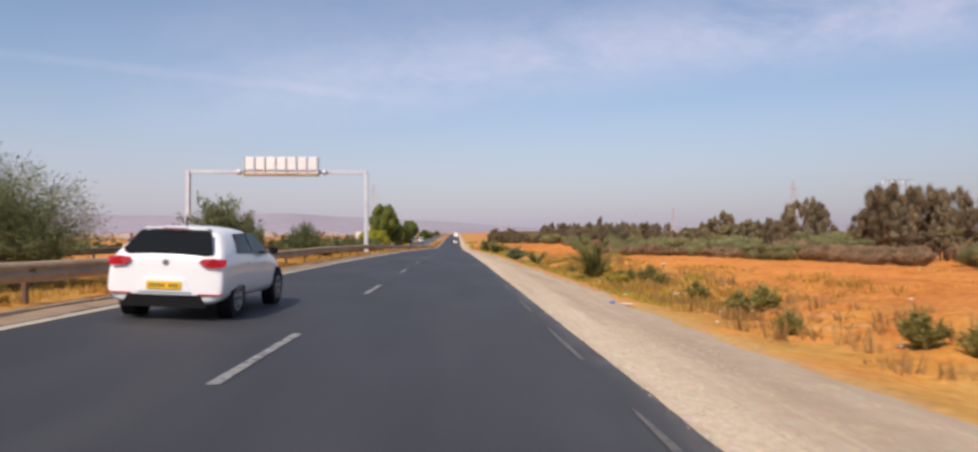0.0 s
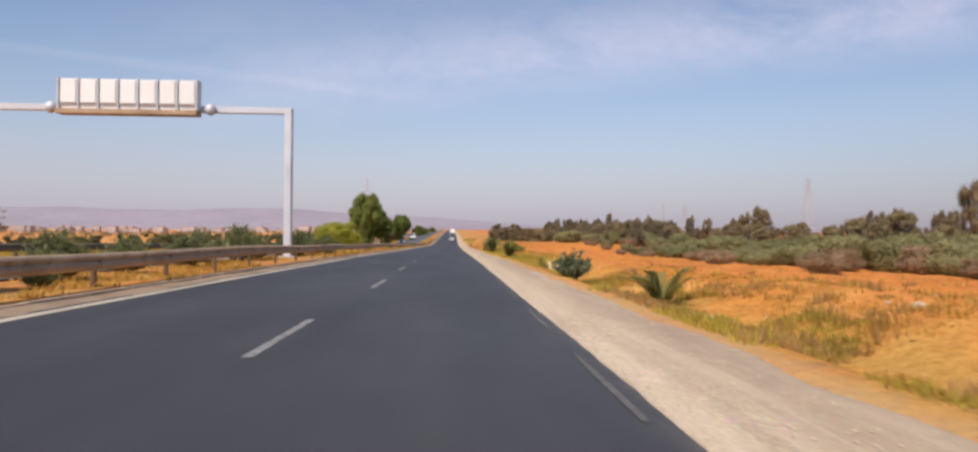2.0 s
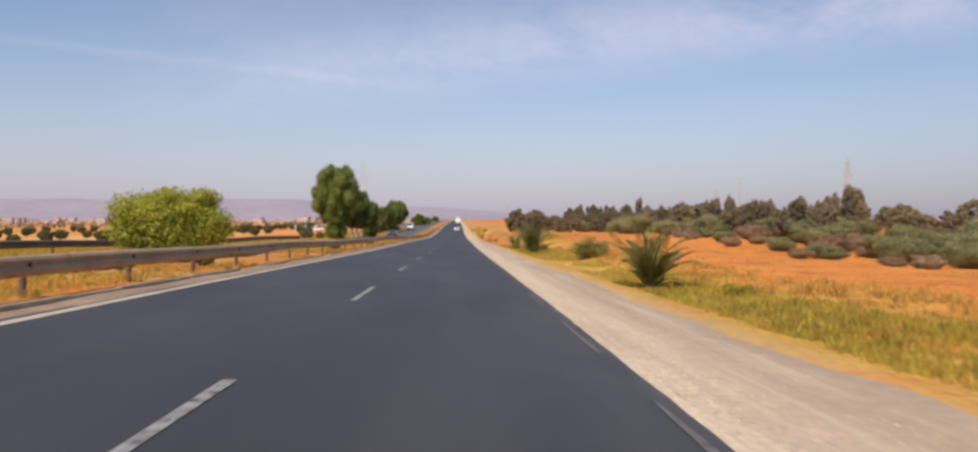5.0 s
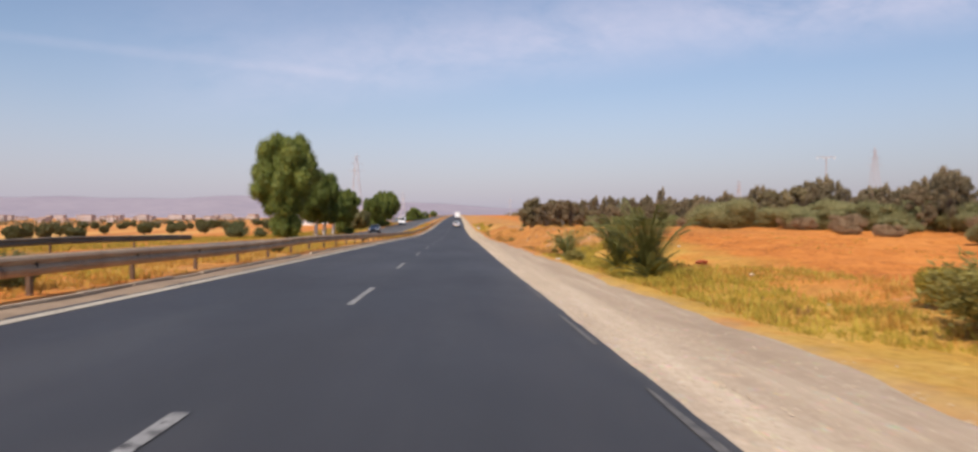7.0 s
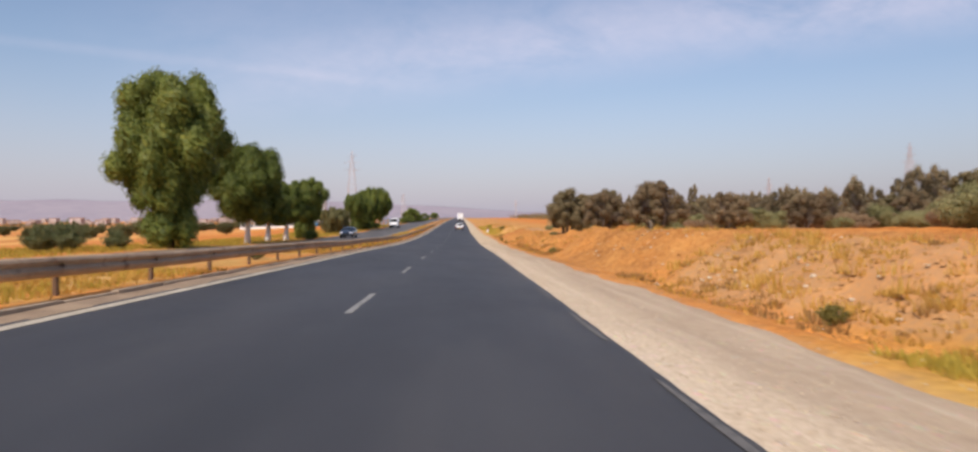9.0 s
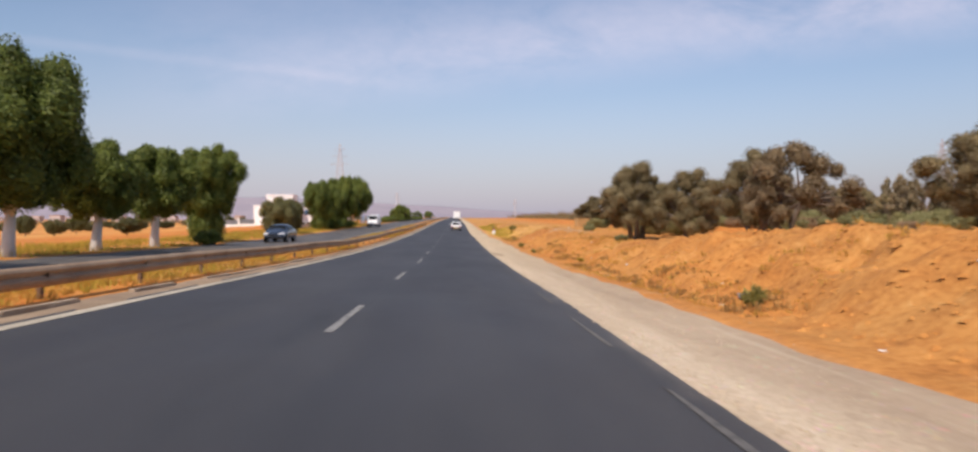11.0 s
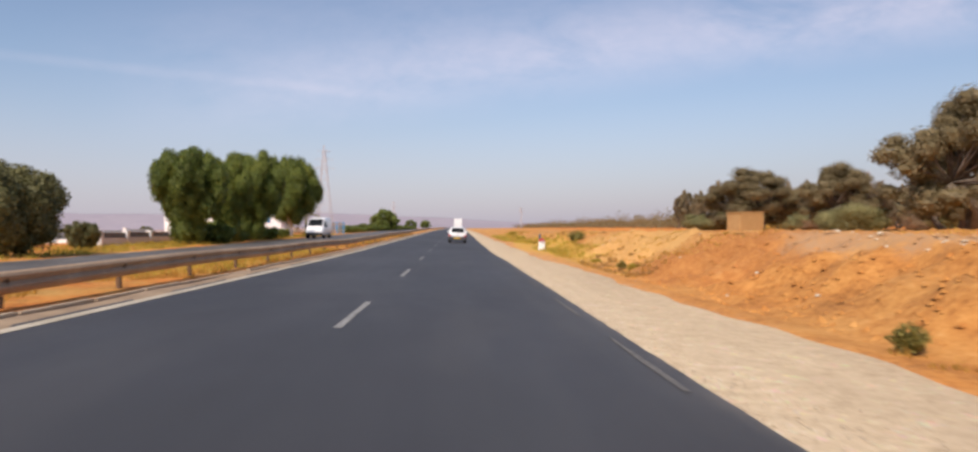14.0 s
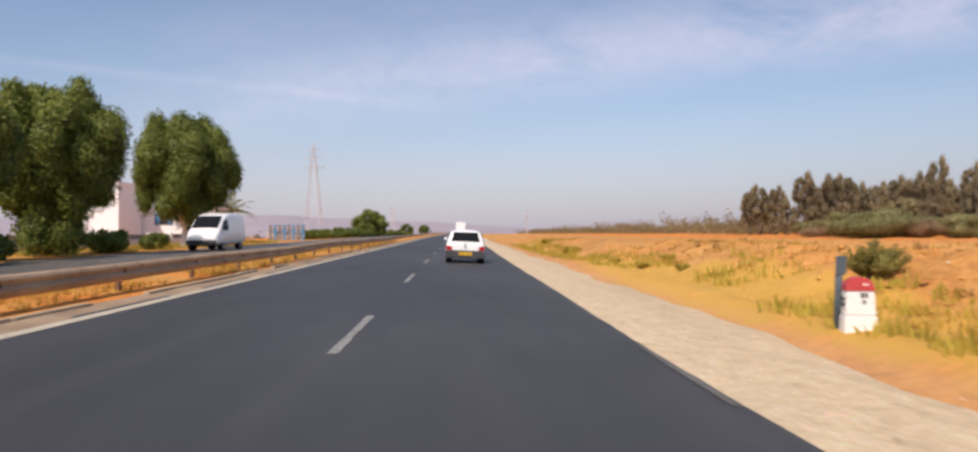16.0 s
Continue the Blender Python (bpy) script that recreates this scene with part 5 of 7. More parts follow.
# ---------------------------------------------------------------- grass, stones and litter
def blades(name, spots, count, height, spread, leaf, seed, label):
    """Tufts of thin blades, all in one piece."""
    rng = np.random.default_rng(seed)
    n = len(spots)
    c = np.repeat(spots, count, axis=0)
    m = len(c)
    h = np.repeat(height, count) * (0.5 + 0.7 * rng.random(m))
    a = rng.random(m) * 2 * np.pi
    r = spread * rng.random(m) ** 0.5
    foot = c + np.stack([r * np.cos(a), r * np.sin(a), 0 * r - 0.02], 1)
    tip = foot + np.stack([0.45 * h * np.cos(a) * rng.random(m) + 0.1 * h * rng.normal(size=m), 0.45 * h * np.sin(a) * rng.random(m) + 0.1 * h * rng.normal(size=m), h], 1)
    b = rng.random(m) * np.pi
    wide = np.stack([np.cos(b), np.sin(b), 0 * b], 1) * (0.010 + 0.022 * rng.random(m))[:, None]
    mid = foot * 0.45 + tip * 0.55
    q = np.stack([foot - wide, foot + wide, mid * 0.2 + tip * 0.8 + wide * 0.4, tip - wide * 0.2], 1)
    return tagged(new(name, quads_mesh(name, q, leaf)), label, "grass", kind="stuff")


def scatter(n, x0, x1, y0, y1, rng, thick=0.0):
    """Ground places, thinned by patches."""
    x = x0 + (x1 - x0) * rng.random(n)
    y = y0 + (y1 - y0) * rng.random(n)
    patch = np.sin(0.35 * x + 0.19 * y) + np.sin(0.11 * y - 0.5 * x + 2) + 0.7 * np.sin(0.73 * y + 0.2 * x)
    keep = patch > thick
    x, y = x[keep], y[keep]
    return np.stack([x, y, ground_height(x, y)], 1)


rng = np.random.default_rng(3)
s = scatter(6200, 7.0, 12.0, -5, 146, rng, -0.2)
blades("dry_grass", s, 12, 0.06 + 0.15 * rng.random(len(s)) ** 2, 0.20, STRAW, 1, "dry straw-coloured grass along the verge")
s = scatter(600, 7.0, 9.6, -4, 62, rng, 0.1)
blades("tall_dry_grass", s, 20, 0.07 + 0.24 * rng.random(len(s)) ** 3, 0.30, STRAW, 21, "knee-high dry straw grass along the verge")
s = scatter(2300, 7.1, 9.6, 66, 147, rng, -1.0)
blades("green_weeds", s, 16, 0.05 + 0.20 * rng.random(len(s)) ** 2, 0.28, WEED, 26, "yellow-green weeds and dry grass beside the shoulder")
s = scatter(900, 9.0, 13.0, 84, 146, rng, -0.6)
blades("tall_dry_grass", s, 16, 0.06 + 0.18 * rng.random(len(s)) ** 2, 0.30, STRAW, 27, "dry straw grass behind the verge")
s = scatter(330, 7.0, 9.8, -2, 27, rng, -0.6)
blades("tall_dry_grass", s, 20, 0.06 + 0.22 * rng.random(len(s)) ** 2, 0.30, STRAW, 28, "dry straw grass along the verge")
s = scatter(4000, 6.8, 8.9, -4, 64, rng, -0.1)
blades("green_weeds", s, 18, 0.04 + 0.10 * rng.random(len(s)) ** 2, 0.30, WEED, 31, "short yellow-green grass beside the shoulder")
s = scatter(1300, 8.5, 12.5, 126, 146, rng, -0.6)
blades("green_weeds", s, 16, 0.04 + 0.10 * rng.random(len(s)) ** 2, 0.34, WEED, 32, "yellow-green grass on the field behind the palms")
s = scatter(170, 7.1, 10.2, -2, 27, rng, -3)
blades("green_weeds", s, 24, 0.08 + 0.26 * rng.random(len(s)), 0.24, BRUSH, 29, "brown and green weeds along the verge")
s = scatter(700, 7.2, 9.6, -4, 62, rng, 0.3)
blades("green_weeds", s, 18, 0.08 + 0.22 * rng.random(len(s)) ** 2, 0.25, WEED, 24, "yellow-green weeds in the dry verge")
s = scatter(70, 7.6, 9.4, 131, 138, rng, -3)
blades("green_weeds", s, 20, 0.10 + 0.25 * rng.random(len(s)), 0.3, WEED, 25, "yellow-green weeds round the palms' feet")
s = scatter(420, 7.3, 10.5, -4, 70, rng, -0.2)
blades("dead_weeds", s, 22, 0.08 + 0.20 * rng.random(len(s)), 0.22, BRUSH, 22, "brown dead weeds along the verge")
s = scatter(500, 8.5, 13.5, 140, 186, rng, 0.6)
blades("tall_dry_grass", s, 20, 0.12 + 0.25 * rng.random(len(s)) ** 2, 0.26, STRAW, 23, "knee-high dry straw grass on the bank")
s = scatter(6500, 7.0, 12.5, 146, 330, rng, 0.1)
blades("dry_grass", s, 9, 0.05 + 0.11 * rng.random(len(s)) ** 2, 0.20, STRAW, 11, "sparse dry grass on the earth bank")
s = scatter(3000, 12, 22, 0, 300, rng, 0.6)
blades("dry_grass", s, 8, 0.05 + 0.12 * rng.random(len(s)), 0.30, STRAW, 2, "sparse dry grass on the orange field")
s = scatter(6500, 7.1, 9.6, 40, 146, rng, 0.5)
blades("green_weeds", s, 16, 0.06 + 0.16 * rng.random(len(s)) ** 2, 0.24, WEED, 4, "yellow-green weeds beside the shoulder")
s = scatter(1500, 6.6, 9.4, 260, 330, rng, -0.6)
blades("green_weeds", s, 10, 0.08 + 0.2 * rng.random(len(s)), 0.25, WEED, 14, "yellow-green weeds beside the shoulder")
s = scatter(13000, -8.0, -4.9, -5, 330, rng, -0.7)
blades("dry_grass", s, 9, 0.05 + 0.12 * rng.random(len(s)), 0.18, STRAW, 5, "dry straw-coloured grass along the median")
s = scatter(4200, -8.0, -5.0, 60, 300, rng, 0.3)
blades("green_weeds", s, 9, 0.08 + 0.16 * rng.random(len(s)), 0.2, WEED, 6, "yellow-green weeds along the median")
s = scatter(8000, -26.0, -16.5, 60, 330, rng, -1.2)
blades("green_weeds", s, 9, 0.12 + 0.25 * rng.random(len(s)), 0.35, WEED, 7, "green and yellow weeds beyond the opposite carriageway")
STONE = material("pale_field_stone", (0.46, 0.36, 0.24), (0.66, 0.57, 0.44), 3.0, 0.95, bump=0.5, fine_scale=18)
LITTER = material("white_litter", (0.62, 0.62, 0.60), (0.80, 0.80, 0.78), 3.0, 0.7, bump=0.2)
BLUE_BAG = material("blue_plastic", (0.03, 0.12, 0.42), (0.06, 0.22, 0.60), 6.0, 0.4, bump=0.2)


def pebble_mesh(name, mat, seed, crush=0.6):
    rng = random.Random(seed)
    bm = bmesh.new()
    bmesh.ops.create_icosphere(bm, subdivisions=1, radius=0.5)
    for v in bm.verts:
        v.co = Vector((v.co.x * rng.uniform(0.75, 1.2), v.co.y * rng.uniform(0.75, 1.2), v.co.z * crush * rng.uniform(0.7, 1.2)))
    me = bpy.data.meshes.new(name)
    bm.to_mesh(me)
    bm.free()
    me.materials.append(mat)
    return me


stones = [pebble_mesh("stone", STONE, k) for k in range(4)]
rng = random.Random(33)
for k in range(320):
    if k < 120:
        x, y = rng.uniform(8.6, 13.0), rng.uniform(148, 178)
    elif k < 170:
        x, y = rng.uniform(10.6, 13.8), rng.uniform(234, 247)
    elif k < 200:
        y = rng.uniform(197.5, 201.5)
        x = 7.75 + rng.gauss(0, 0.14)
    elif k < 240:
        x, y = rng.uniform(7.4, 12.5), rng.uniform(10, 60)
    else:
        x, y = rng.uniform(7.4, 11.5), rng.uniform(60, 290)
    s = rng.uniform(0.05, 0.16) * (2.0 if rng.random() < 0.08 else 1) * (0.55 if 170 <= k < 200 else 1)
    ob = tagged(new("stone", rng.choice(stones)), "pale rough stone lying on the orange earth", "stone", "loose stones on the verge")
    ob.matrix_basis = Matrix.Translation(at_ground(x, y, 0.12 * s)) @ Matrix.Rotation(rng.random() * 6, 4, "Z") @ Matrix.Diagonal((s, s, s, 1))
ROCK = material("sandy_rock", (0.40, 0.265, 0.125), (0.62, 0.455, 0.25), 3.0, 0.95, bump=0.6, fine_scale=14)
rocks = [pebble_mesh("rock", ROCK, k + 20, 0.7) for k in range(4)]
for k in range(72):
    y = rng.uniform(66.5, 77) if k < 60 else rng.uniform(76, 84)
    x = 7.35 + 0.10 * abs(y - 71) + rng.uniform(0, 1.2)
    s = rng.uniform(0.16, 0.42) * (1.7 if k % 6 == 0 and k < 60 else 1)
    ob = tagged(new("rock", rng.choice(rocks)), "pale sandy rock half buried in the verge", "rock", "pale rocks in the verge")
    ob.matrix_basis = Matrix.Translation(at_ground(x, y, 0.02 * s)) @ Matrix.Rotation(rng.random() * 6, 4, "Z") @ Matrix.Diagonal((s, s * 1.3, s, 1))
scrap = [pebble_mesh("litter", LITTER, k + 9, 0.35) for k in range(3)]
for k in range(34):
    x, y = rng.uniform(7.2, 9.6), rng.choice((rng.uniform(12, 30), rng.uniform(95, 130), rng.uniform(145, 180), rng.uniform(140, 262)))
    s = rng.uniform(0.05, 0.14)
    ob = tagged(new("litter", rng.choice(scrap)), "crumpled white scrap of litter on the verge", "litter", "scraps of litter on the verge")
    ob.matrix_basis = Matrix.Translation(at_ground(x, y, 0.10 * s)) @ Matrix.Rotation(rng.random() * 6, 4, "Z") @ Matrix.Diagonal((s, s * 1.4, s, 1))
bag = pebble_mesh("plastic_bag", BLUE_BAG, 4, 0.5)
for x, y, s in ((5.88, 16.55, 0.15), (12.4, 116.2, 0.4), (13.6, 112.5, 0.25), (8.2, 49.4, 0.15), (8.6, 189.6, 0.42), (7.25, 223.2, 0.22)):
    ob = tagged(new("plastic_bag", bag), "crumpled blue plastic bag lying on the ground", "plastic bag")
    ob.matrix_basis = Matrix.Translation(at_ground(x, y, 0.2 * s)) @ Matrix.Diagonal((s, s, s, 1))
ORANGE_BAG = material("orange_plastic", (0.62, 0.10, 0.03), (0.78, 0.18, 0.05), 6.0, 0.5, bump=0.2)
ob = tagged(new("plastic_bag", pebble_mesh("plastic_bag", ORANGE_BAG, 6, 0.5)), "crumpled orange plastic bag lying in the weeds", "plastic bag")
ob.matrix_basis = Matrix.Translation(at_ground(10.0, 131.0, 0.1)) @ Matrix.Diagonal((0.5, 0.3, 0.35, 1))
ob = tagged(new("plastic_bag", pebble_mesh("plastic_bag", ORANGE_BAG, 8, 0.5)), "torn strip of orange plastic at the bank's foot", "plastic bag")
ob.matrix_basis = Matrix.Translation(at_ground(7.58, 216.7, 0.03)) @ Matrix.Diagonal((0.35, 0.30, 0.14, 1))
for x, y, s in ((6.91, 19.4, 0.20), (7.92, 16.2, 0.22), (8.3, 16.0, 0.18), (8.3, 46.2, 0.20), (9.1, 203.3, 0.16)):
    ob = tagged(new("litter", scrap[2]), "crumpled white plastic scrap on the verge", "litter", "scraps of litter on the verge")
    ob.matrix_basis = Matrix.Translation(at_ground(x, y, 0.1 * s)) @ Matrix.Rotation(x * y, 4, "Z") @ Matrix.Diagonal((s, s * 1.3, s * 1.2, 1))
rag = tagged(new("litter", scrap[1]), "flattened dirty white rag at the shoulder's edge", "litter")
rag.matrix_basis = Matrix.Translation(at_ground(7.05, 142.7, 0.03)) @ Matrix.Diagonal((0.55, 0.30, 0.16, 1))
scrap_ob = tagged(new("litter", scrap[0]), "flattened white scrap on the gravel shoulder", "litter")
scrap_ob.matrix_basis = Matrix.Translation(at_ground(6.2, 16.5, 0.01)) @ Matrix.Diagonal((0.42, 0.22, 0.07, 1))


CHIPS = material("dusty_gravel_chips", (0.36, 0.275, 0.19), (0.56, 0.46, 0.335), 7.0, 0.95, bump=0.3, fine_scale=30)


def gravel_bits():
    """Loose chips on the shoulder, thickest next to the asphalt."""
    rng = np.random.default_rng(12)
    n = 40000
    y = 3 + 290 * rng.random(n)
    heap = 0.5 + 0.5 * np.sin(0.53 * y + 0.8) * np.sin(0.19 * y + 2.0)
    x = 3.93 + (0.5 + 1.9 * heap) * rng.random(n) ** 1.5 + 1.2 * (rng.random(n) < 0.10)
    z = road_height(y) - FALL * x - 0.004
    c = np.stack([x, y, z], 1)
    s = (0.005 + 0.017 * rng.random(n) ** 3)[:, None]
    corner = np.array([(-1, -1, 0), (1, -1, 0), (0.2, 1, 0), (0, 0, 0.9)])
    t = rng.random(n) * 6.28
    v = corner[None] * s[:, None]
    vx = v[..., 0] * np.cos(t)[:, None] - v[..., 1] * np.sin(t)[:, None]
    vy = v[..., 0] * np.sin(t)[:, None] + v[..., 1] * np.cos(t)[:, None]
    P = np.stack([vx, vy, v[..., 2]], -1) + c[:, None]
    i = np.arange(n)[:, None] * 4
    faces = np.concatenate([i + np.array(f) for f in ((0, 1, 3), (1, 2, 3), (2, 0, 3))])
    me = mesh_of("gravel_chips", P.reshape(-1, 3).tolist(), faces.tolist(), CHIPS)
    tagged(new("gravel_chips", me), "loose pale gravel chips along the asphalt's edge", "gravel", kind="stuff")


gravel_bits()


def earth_clods():
    """Crumbled lumps of the same earth on the cut bank and the field's edge."""
    rng = np.random.default_rng(15)
    n = 40000
    y = np.where(rng.random(n) < 0.55, 2 + 300 * rng.random(n), 146 + 120 * rng.random(n))
    x = 7.3 + 6.5 * rng.random(n) ** 1.3
    s = (0.012 + 0.075 * rng.random(n) ** 4 * np.where(y > 146, 1.0, 0.5))[:, None]
    c = np.stack([x, y, ground_height(x, y) - 0.01], 1)
    corner = np.array([(-1, -0.8, 0), (1, -0.9, 0), (0.9, 1, 0), (-0.8, 0.9, 0), (-0.1, 0.1, 0.8)])
    t = rng.random(n) * 6.28
    v = corner[None] * s[:, None] * (0.7 + 0.6 * rng.random((n, 5, 1)))
    vx = v[..., 0] * np.cos(t)[:, None] - v[..., 1] * np.sin(t)[:, None]
    vy = v[..., 0] * np.sin(t)[:, None] + v[..., 1] * np.cos(t)[:, None]
    P = np.stack([vx, vy, v[..., 2]], -1) + c[:, None]
    i = np.arange(n)[:, None] * 5
    faces = np.concatenate([i + np.array(f) for f in ((0, 1, 4), (1, 2, 4), (2, 3, 4), (3, 0, 4))])
    me = mesh_of("earth_clods", P.reshape(-1, 3).tolist(), faces.tolist(), SOIL)
    tagged(new("earth_clods", me), "crumbled lumps of orange earth on the bank", "earth", kind="stuff")


earth_clods()
s = scatter(420, 6.5, 8.3, 40, 52, np.random.default_rng(86), -1.2)
blades("green_weeds", s, 22, 0.06 + 0.16 * np.random.default_rng(87).random(len(s)), 0.24, WEED, 88, "yellow-green weeds round the young palm's foot")
s = scatter(140, 6.6, 8.4, 40, 50, np.random.default_rng(89), -3)
blades("dead_weeds", s, 24, 0.08 + 0.16 * np.random.default_rng(90).random(len(s)), 0.22, BRUSH, 91, "brown dead weeds round the young palm's foot")
s = scatter(520, 7.4, 13.0, 5, 300, np.random.default_rng(77), 0.3)
blades("dead_brush", s, 26, 0.05 + 0.14 * np.random.default_rng(78).random(len(s)), 0.16, BRUSH, 79, "brown dead brush on the earth bank")
s = scatter(520, 7.2, 9.0, 150, 256, np.random.default_rng(80), -0.1)
blades("dead_brush", s, 24, 0.05 + 0.20 * np.random.default_rng(81).random(len(s)) ** 2, 0.20, BRUSH, 82, "brown dead weeds at the foot of the bank")
s = scatter(1300, 7.1, 11.5, 135, 149, np.random.default_rng(83), -0.9)
blades("green_weeds", s, 22, 0.06 + 0.15 * np.random.default_rng(84).random(len(s)), 0.26, WEED, 85, "soft yellow-green grass round the last palm")


# ---------------------------------------------------------------- roadside things
RED = material("faded_red_paint", (0.38, 0.03, 0.04), (0.55, 0.07, 0.07), 5.0, 0.6, bump=0.1)
INK = plain("black_marking", (0.03, 0.03, 0.035), 0.7)
SLATE = material("blue_grey_paint", (0.05, 0.08, 0.10), (0.09, 0.12, 0.15), 6.0, 0.6)
MUD = material("tan_mud_brick", (0.40, 0.22, 0.085), (0.56, 0.35, 0.15), 1.5, 0.95, bump=0.5, fine_scale=12)


def milestone(x, y):
    m = tagged(new("milestone"), "white concrete milestone with a rounded red top on the verge", "milestone")
    m.location = at_ground(x, y)
    bm = bmesh.new()
    for (za, wa, da), (zb, wb, db) in (((-0.15, 0.27, 0.18), (0.20, 0.25, 0.165)), ((0.20, 0.235, 0.155), (0.56, 0.215, 0.135))):
        lower = [bm.verts.new((sx * wa, sy * da, za)) for sx, sy in ((-1, -1), (1, -1), (1, 1), (-1, 1))]
        upper = [bm.verts.new((sx * wb, sy * db, zb)) for sx, sy in ((-1, -1), (1, -1), (1, 1), (-1, 1))]
        for k in range(4):
            bm.faces.new((lower[k], lower[(k + 1) % 4], upper[(k + 1) % 4], upper[k]))
        bm.faces.new(lower[::-1])
        bm.faces.new(upper)
    bmesh.ops.bevel(bm, geom=list(bm.edges), offset=0.015, segments=2, affect="EDGES")
    body = part("body", bm, WHITEWASH, m)
    bm = bmesh.new()
    ends = []
    for yy in (-0.14, 0.14):
        ring = []
        for k in range(11):
            a = math.pi * k / 10
            ring.append(bm.verts.new((0.222 * math.cos(a), yy, 0.562 + 0.20 * math.sin(a) ** 0.75)))
        ends.append(ring)
    for k in range(10):
        bm.faces.new((ends[0][k], ends[0][k + 1], ends[1][k + 1], ends[1][k]))
    bm.faces.new(ends[0])
    bm.faces.new(ends[1][::-1])
    bm.faces.new((ends[0][0], ends[1][0], ends[1][-1], ends[0][-1]))
    cap = part("cap", bm, RED, m, "faded red rounded cap")
    for bx, bz, wd, hg in ((0.055, 0.655, 0.03, 0.035), (0.105, 0.655, 0.03, 0.035)):
        part("marking", block(bx - wd / 2, bx + wd / 2, -0.146, -0.140, bz - hg / 2, bz + hg / 2), WHITEWASH, cap, "white bar of lettering")
    for bx, bz, wd, hg in ((0.02, 0.50, 0.045, 0.06), (0.085, 0.50, 0.045, 0.06), (0.05, 0.40, 0.05, 0.05)):
        part("marking", block(bx - wd / 2, bx + wd / 2, -0.157, -0.139, bz - hg / 2, bz + hg / 2), INK, body, "black bar of lettering")
    for bz in (0.36, 0.44):
        part("marking", block(-0.245, -0.222, -0.07, 0.07, bz - 0.02, bz + 0.02), INK, body, "black bar of lettering")
    m.rotation_euler = (0, 0, radians(-14))
    return m


stone_ob = milestone(6.75, 266.9)
stone_ob.scale = (0.80, 0.80, 0.92)
post = tagged(new("marker_post"), "thin dark blue-grey marker post leaning beside the milestone", "post")
post.matrix_basis = Matrix.Translation(at_ground(6.62, 267.2)) @ Matrix.Rotation(radians(3), 4, "Y")
bm = bmesh.new()
tube(bm, [(0, 0, -0.2), (0, 0, 0.5), (0, 0, 0.98)], [0.05, 0.05, 0.048], 8)
part("shaft", bm, SLATE, post, "", True)
part("plate", block(-0.07, 0.07, -0.055, -0.045, 0.72, 0.98, 0.004), SLATE, post)


def mud_hut(x, y):
    h = tagged(new("mud_brick_hut"), "small windowless tan mud-brick hut on the bank", "hut")
    h.matrix_basis = Matrix.Translation(at_ground(x, y, -0.1)) @ Matrix.Rotation(radians(12), 4, "Z")
    rng = random.Random(3)
    bm = block(-1.15, 1.15, -0.9, 0.9, 0, 1.75, 0.05)
    part("wall", bm, MUD, h)
    part("roof", block(-1.22, 1.22, -0.97, 0.97, 1.752, 1.87, 0.03), MUD, h)
    brick = block(0, 0.40, -0.025, 0, 0, 0.16, 0.012)
    me = bpy.data.meshes.new("brick")
    brick.to_mesh(me)
    brick.free()
    me.materials.append(MUD)
    for r in range(9):
        for c in range(5):
            b = new("brick", me)
            b.parent = h
            b.location = (-1.13 + 0.45 * c + (0.10 if r % 2 else 0), -0.898 - rng.random() * 0.012, 0.08 + 0.185 * r)
    return h


hut = mud_hut(18.1, 264.0)
hut.scale = (0.66, 0.74, 0.68)


# ---------------------------------------------------------------- walled property across the road
SHEET = material("grey_sheet_metal", (0.12, 0.125, 0.14), (0.20, 0.205, 0.225), 1.2, 0.6, 0.2, 0.1)


def garden_wall(x, y0, y1, tall=0.62):
    wall = tagged(new("garden_wall"), "low white wall with square pillars and grey panels", "wall")
    wall.location = at_ground(x, y0)
    y = y0
    while y < y1:
        z = float(ground_height(x, y)) - wall.location.z
        part("base", block(-0.15, 0.15, y - y0 + 0.2, y - y0 + 3.8, z - 0.6, z + 0.95 * tall, 0.02), WHITEWASH, wall)
        part("pillar", block(-0.22, 0.22, y - y0 - 0.2, y - y0 + 0.2, z - 0.6, z + 1.75 * tall, 0.03), WHITEWASH, wall)
        part("panel", block(-0.04, 0.04, y - y0 + 0.2, y - y0 + 3.8, z + 0.955 * tall, z + 1.55 * tall, 0.01), SHEET, wall, "grey metal panel")
        y += 4.0
    return wall


def short_wall(x0, x1, y):
    wall = tagged(new("garden_wall"), "low white wall with square pillars and grey panels", "wall")
    wall.location = at_ground(x0, y)
    x = x0
    while x < x1:
        z = float(ground_height(x, y)) - wall.location.z
        part("base", block(x - x0 + 0.2, x - x0 + 3.3, -0.15, 0.15, z - 0.6, z + 0.62, 0.02), WHITEWASH, wall)
        part("pillar", block(x - x0 - 0.2, x - x0 + 0.2, -0.2, 0.2, z - 0.6, z + 1.75, 0.03), WHITEWASH, wall)
        part("panel", block(x - x0 + 0.2, x - x0 + 3.3, -0.04, 0.04, z + 0.625, z + 1.55, 0.01), SHEET, wall, "grey metal panel")
        x += 3.5
    return wall


garden_wall(-23.5, 275.0, 331.0)
short_wall(-55.0, -41.0, 324.0)
GLASS_DARK = plain("dark_window_glass", (0.03, 0.035, 0.04), 0.08)
BLUE = plain("blue_shutter_paint", (0.06, 0.20, 0.36), 0.5)


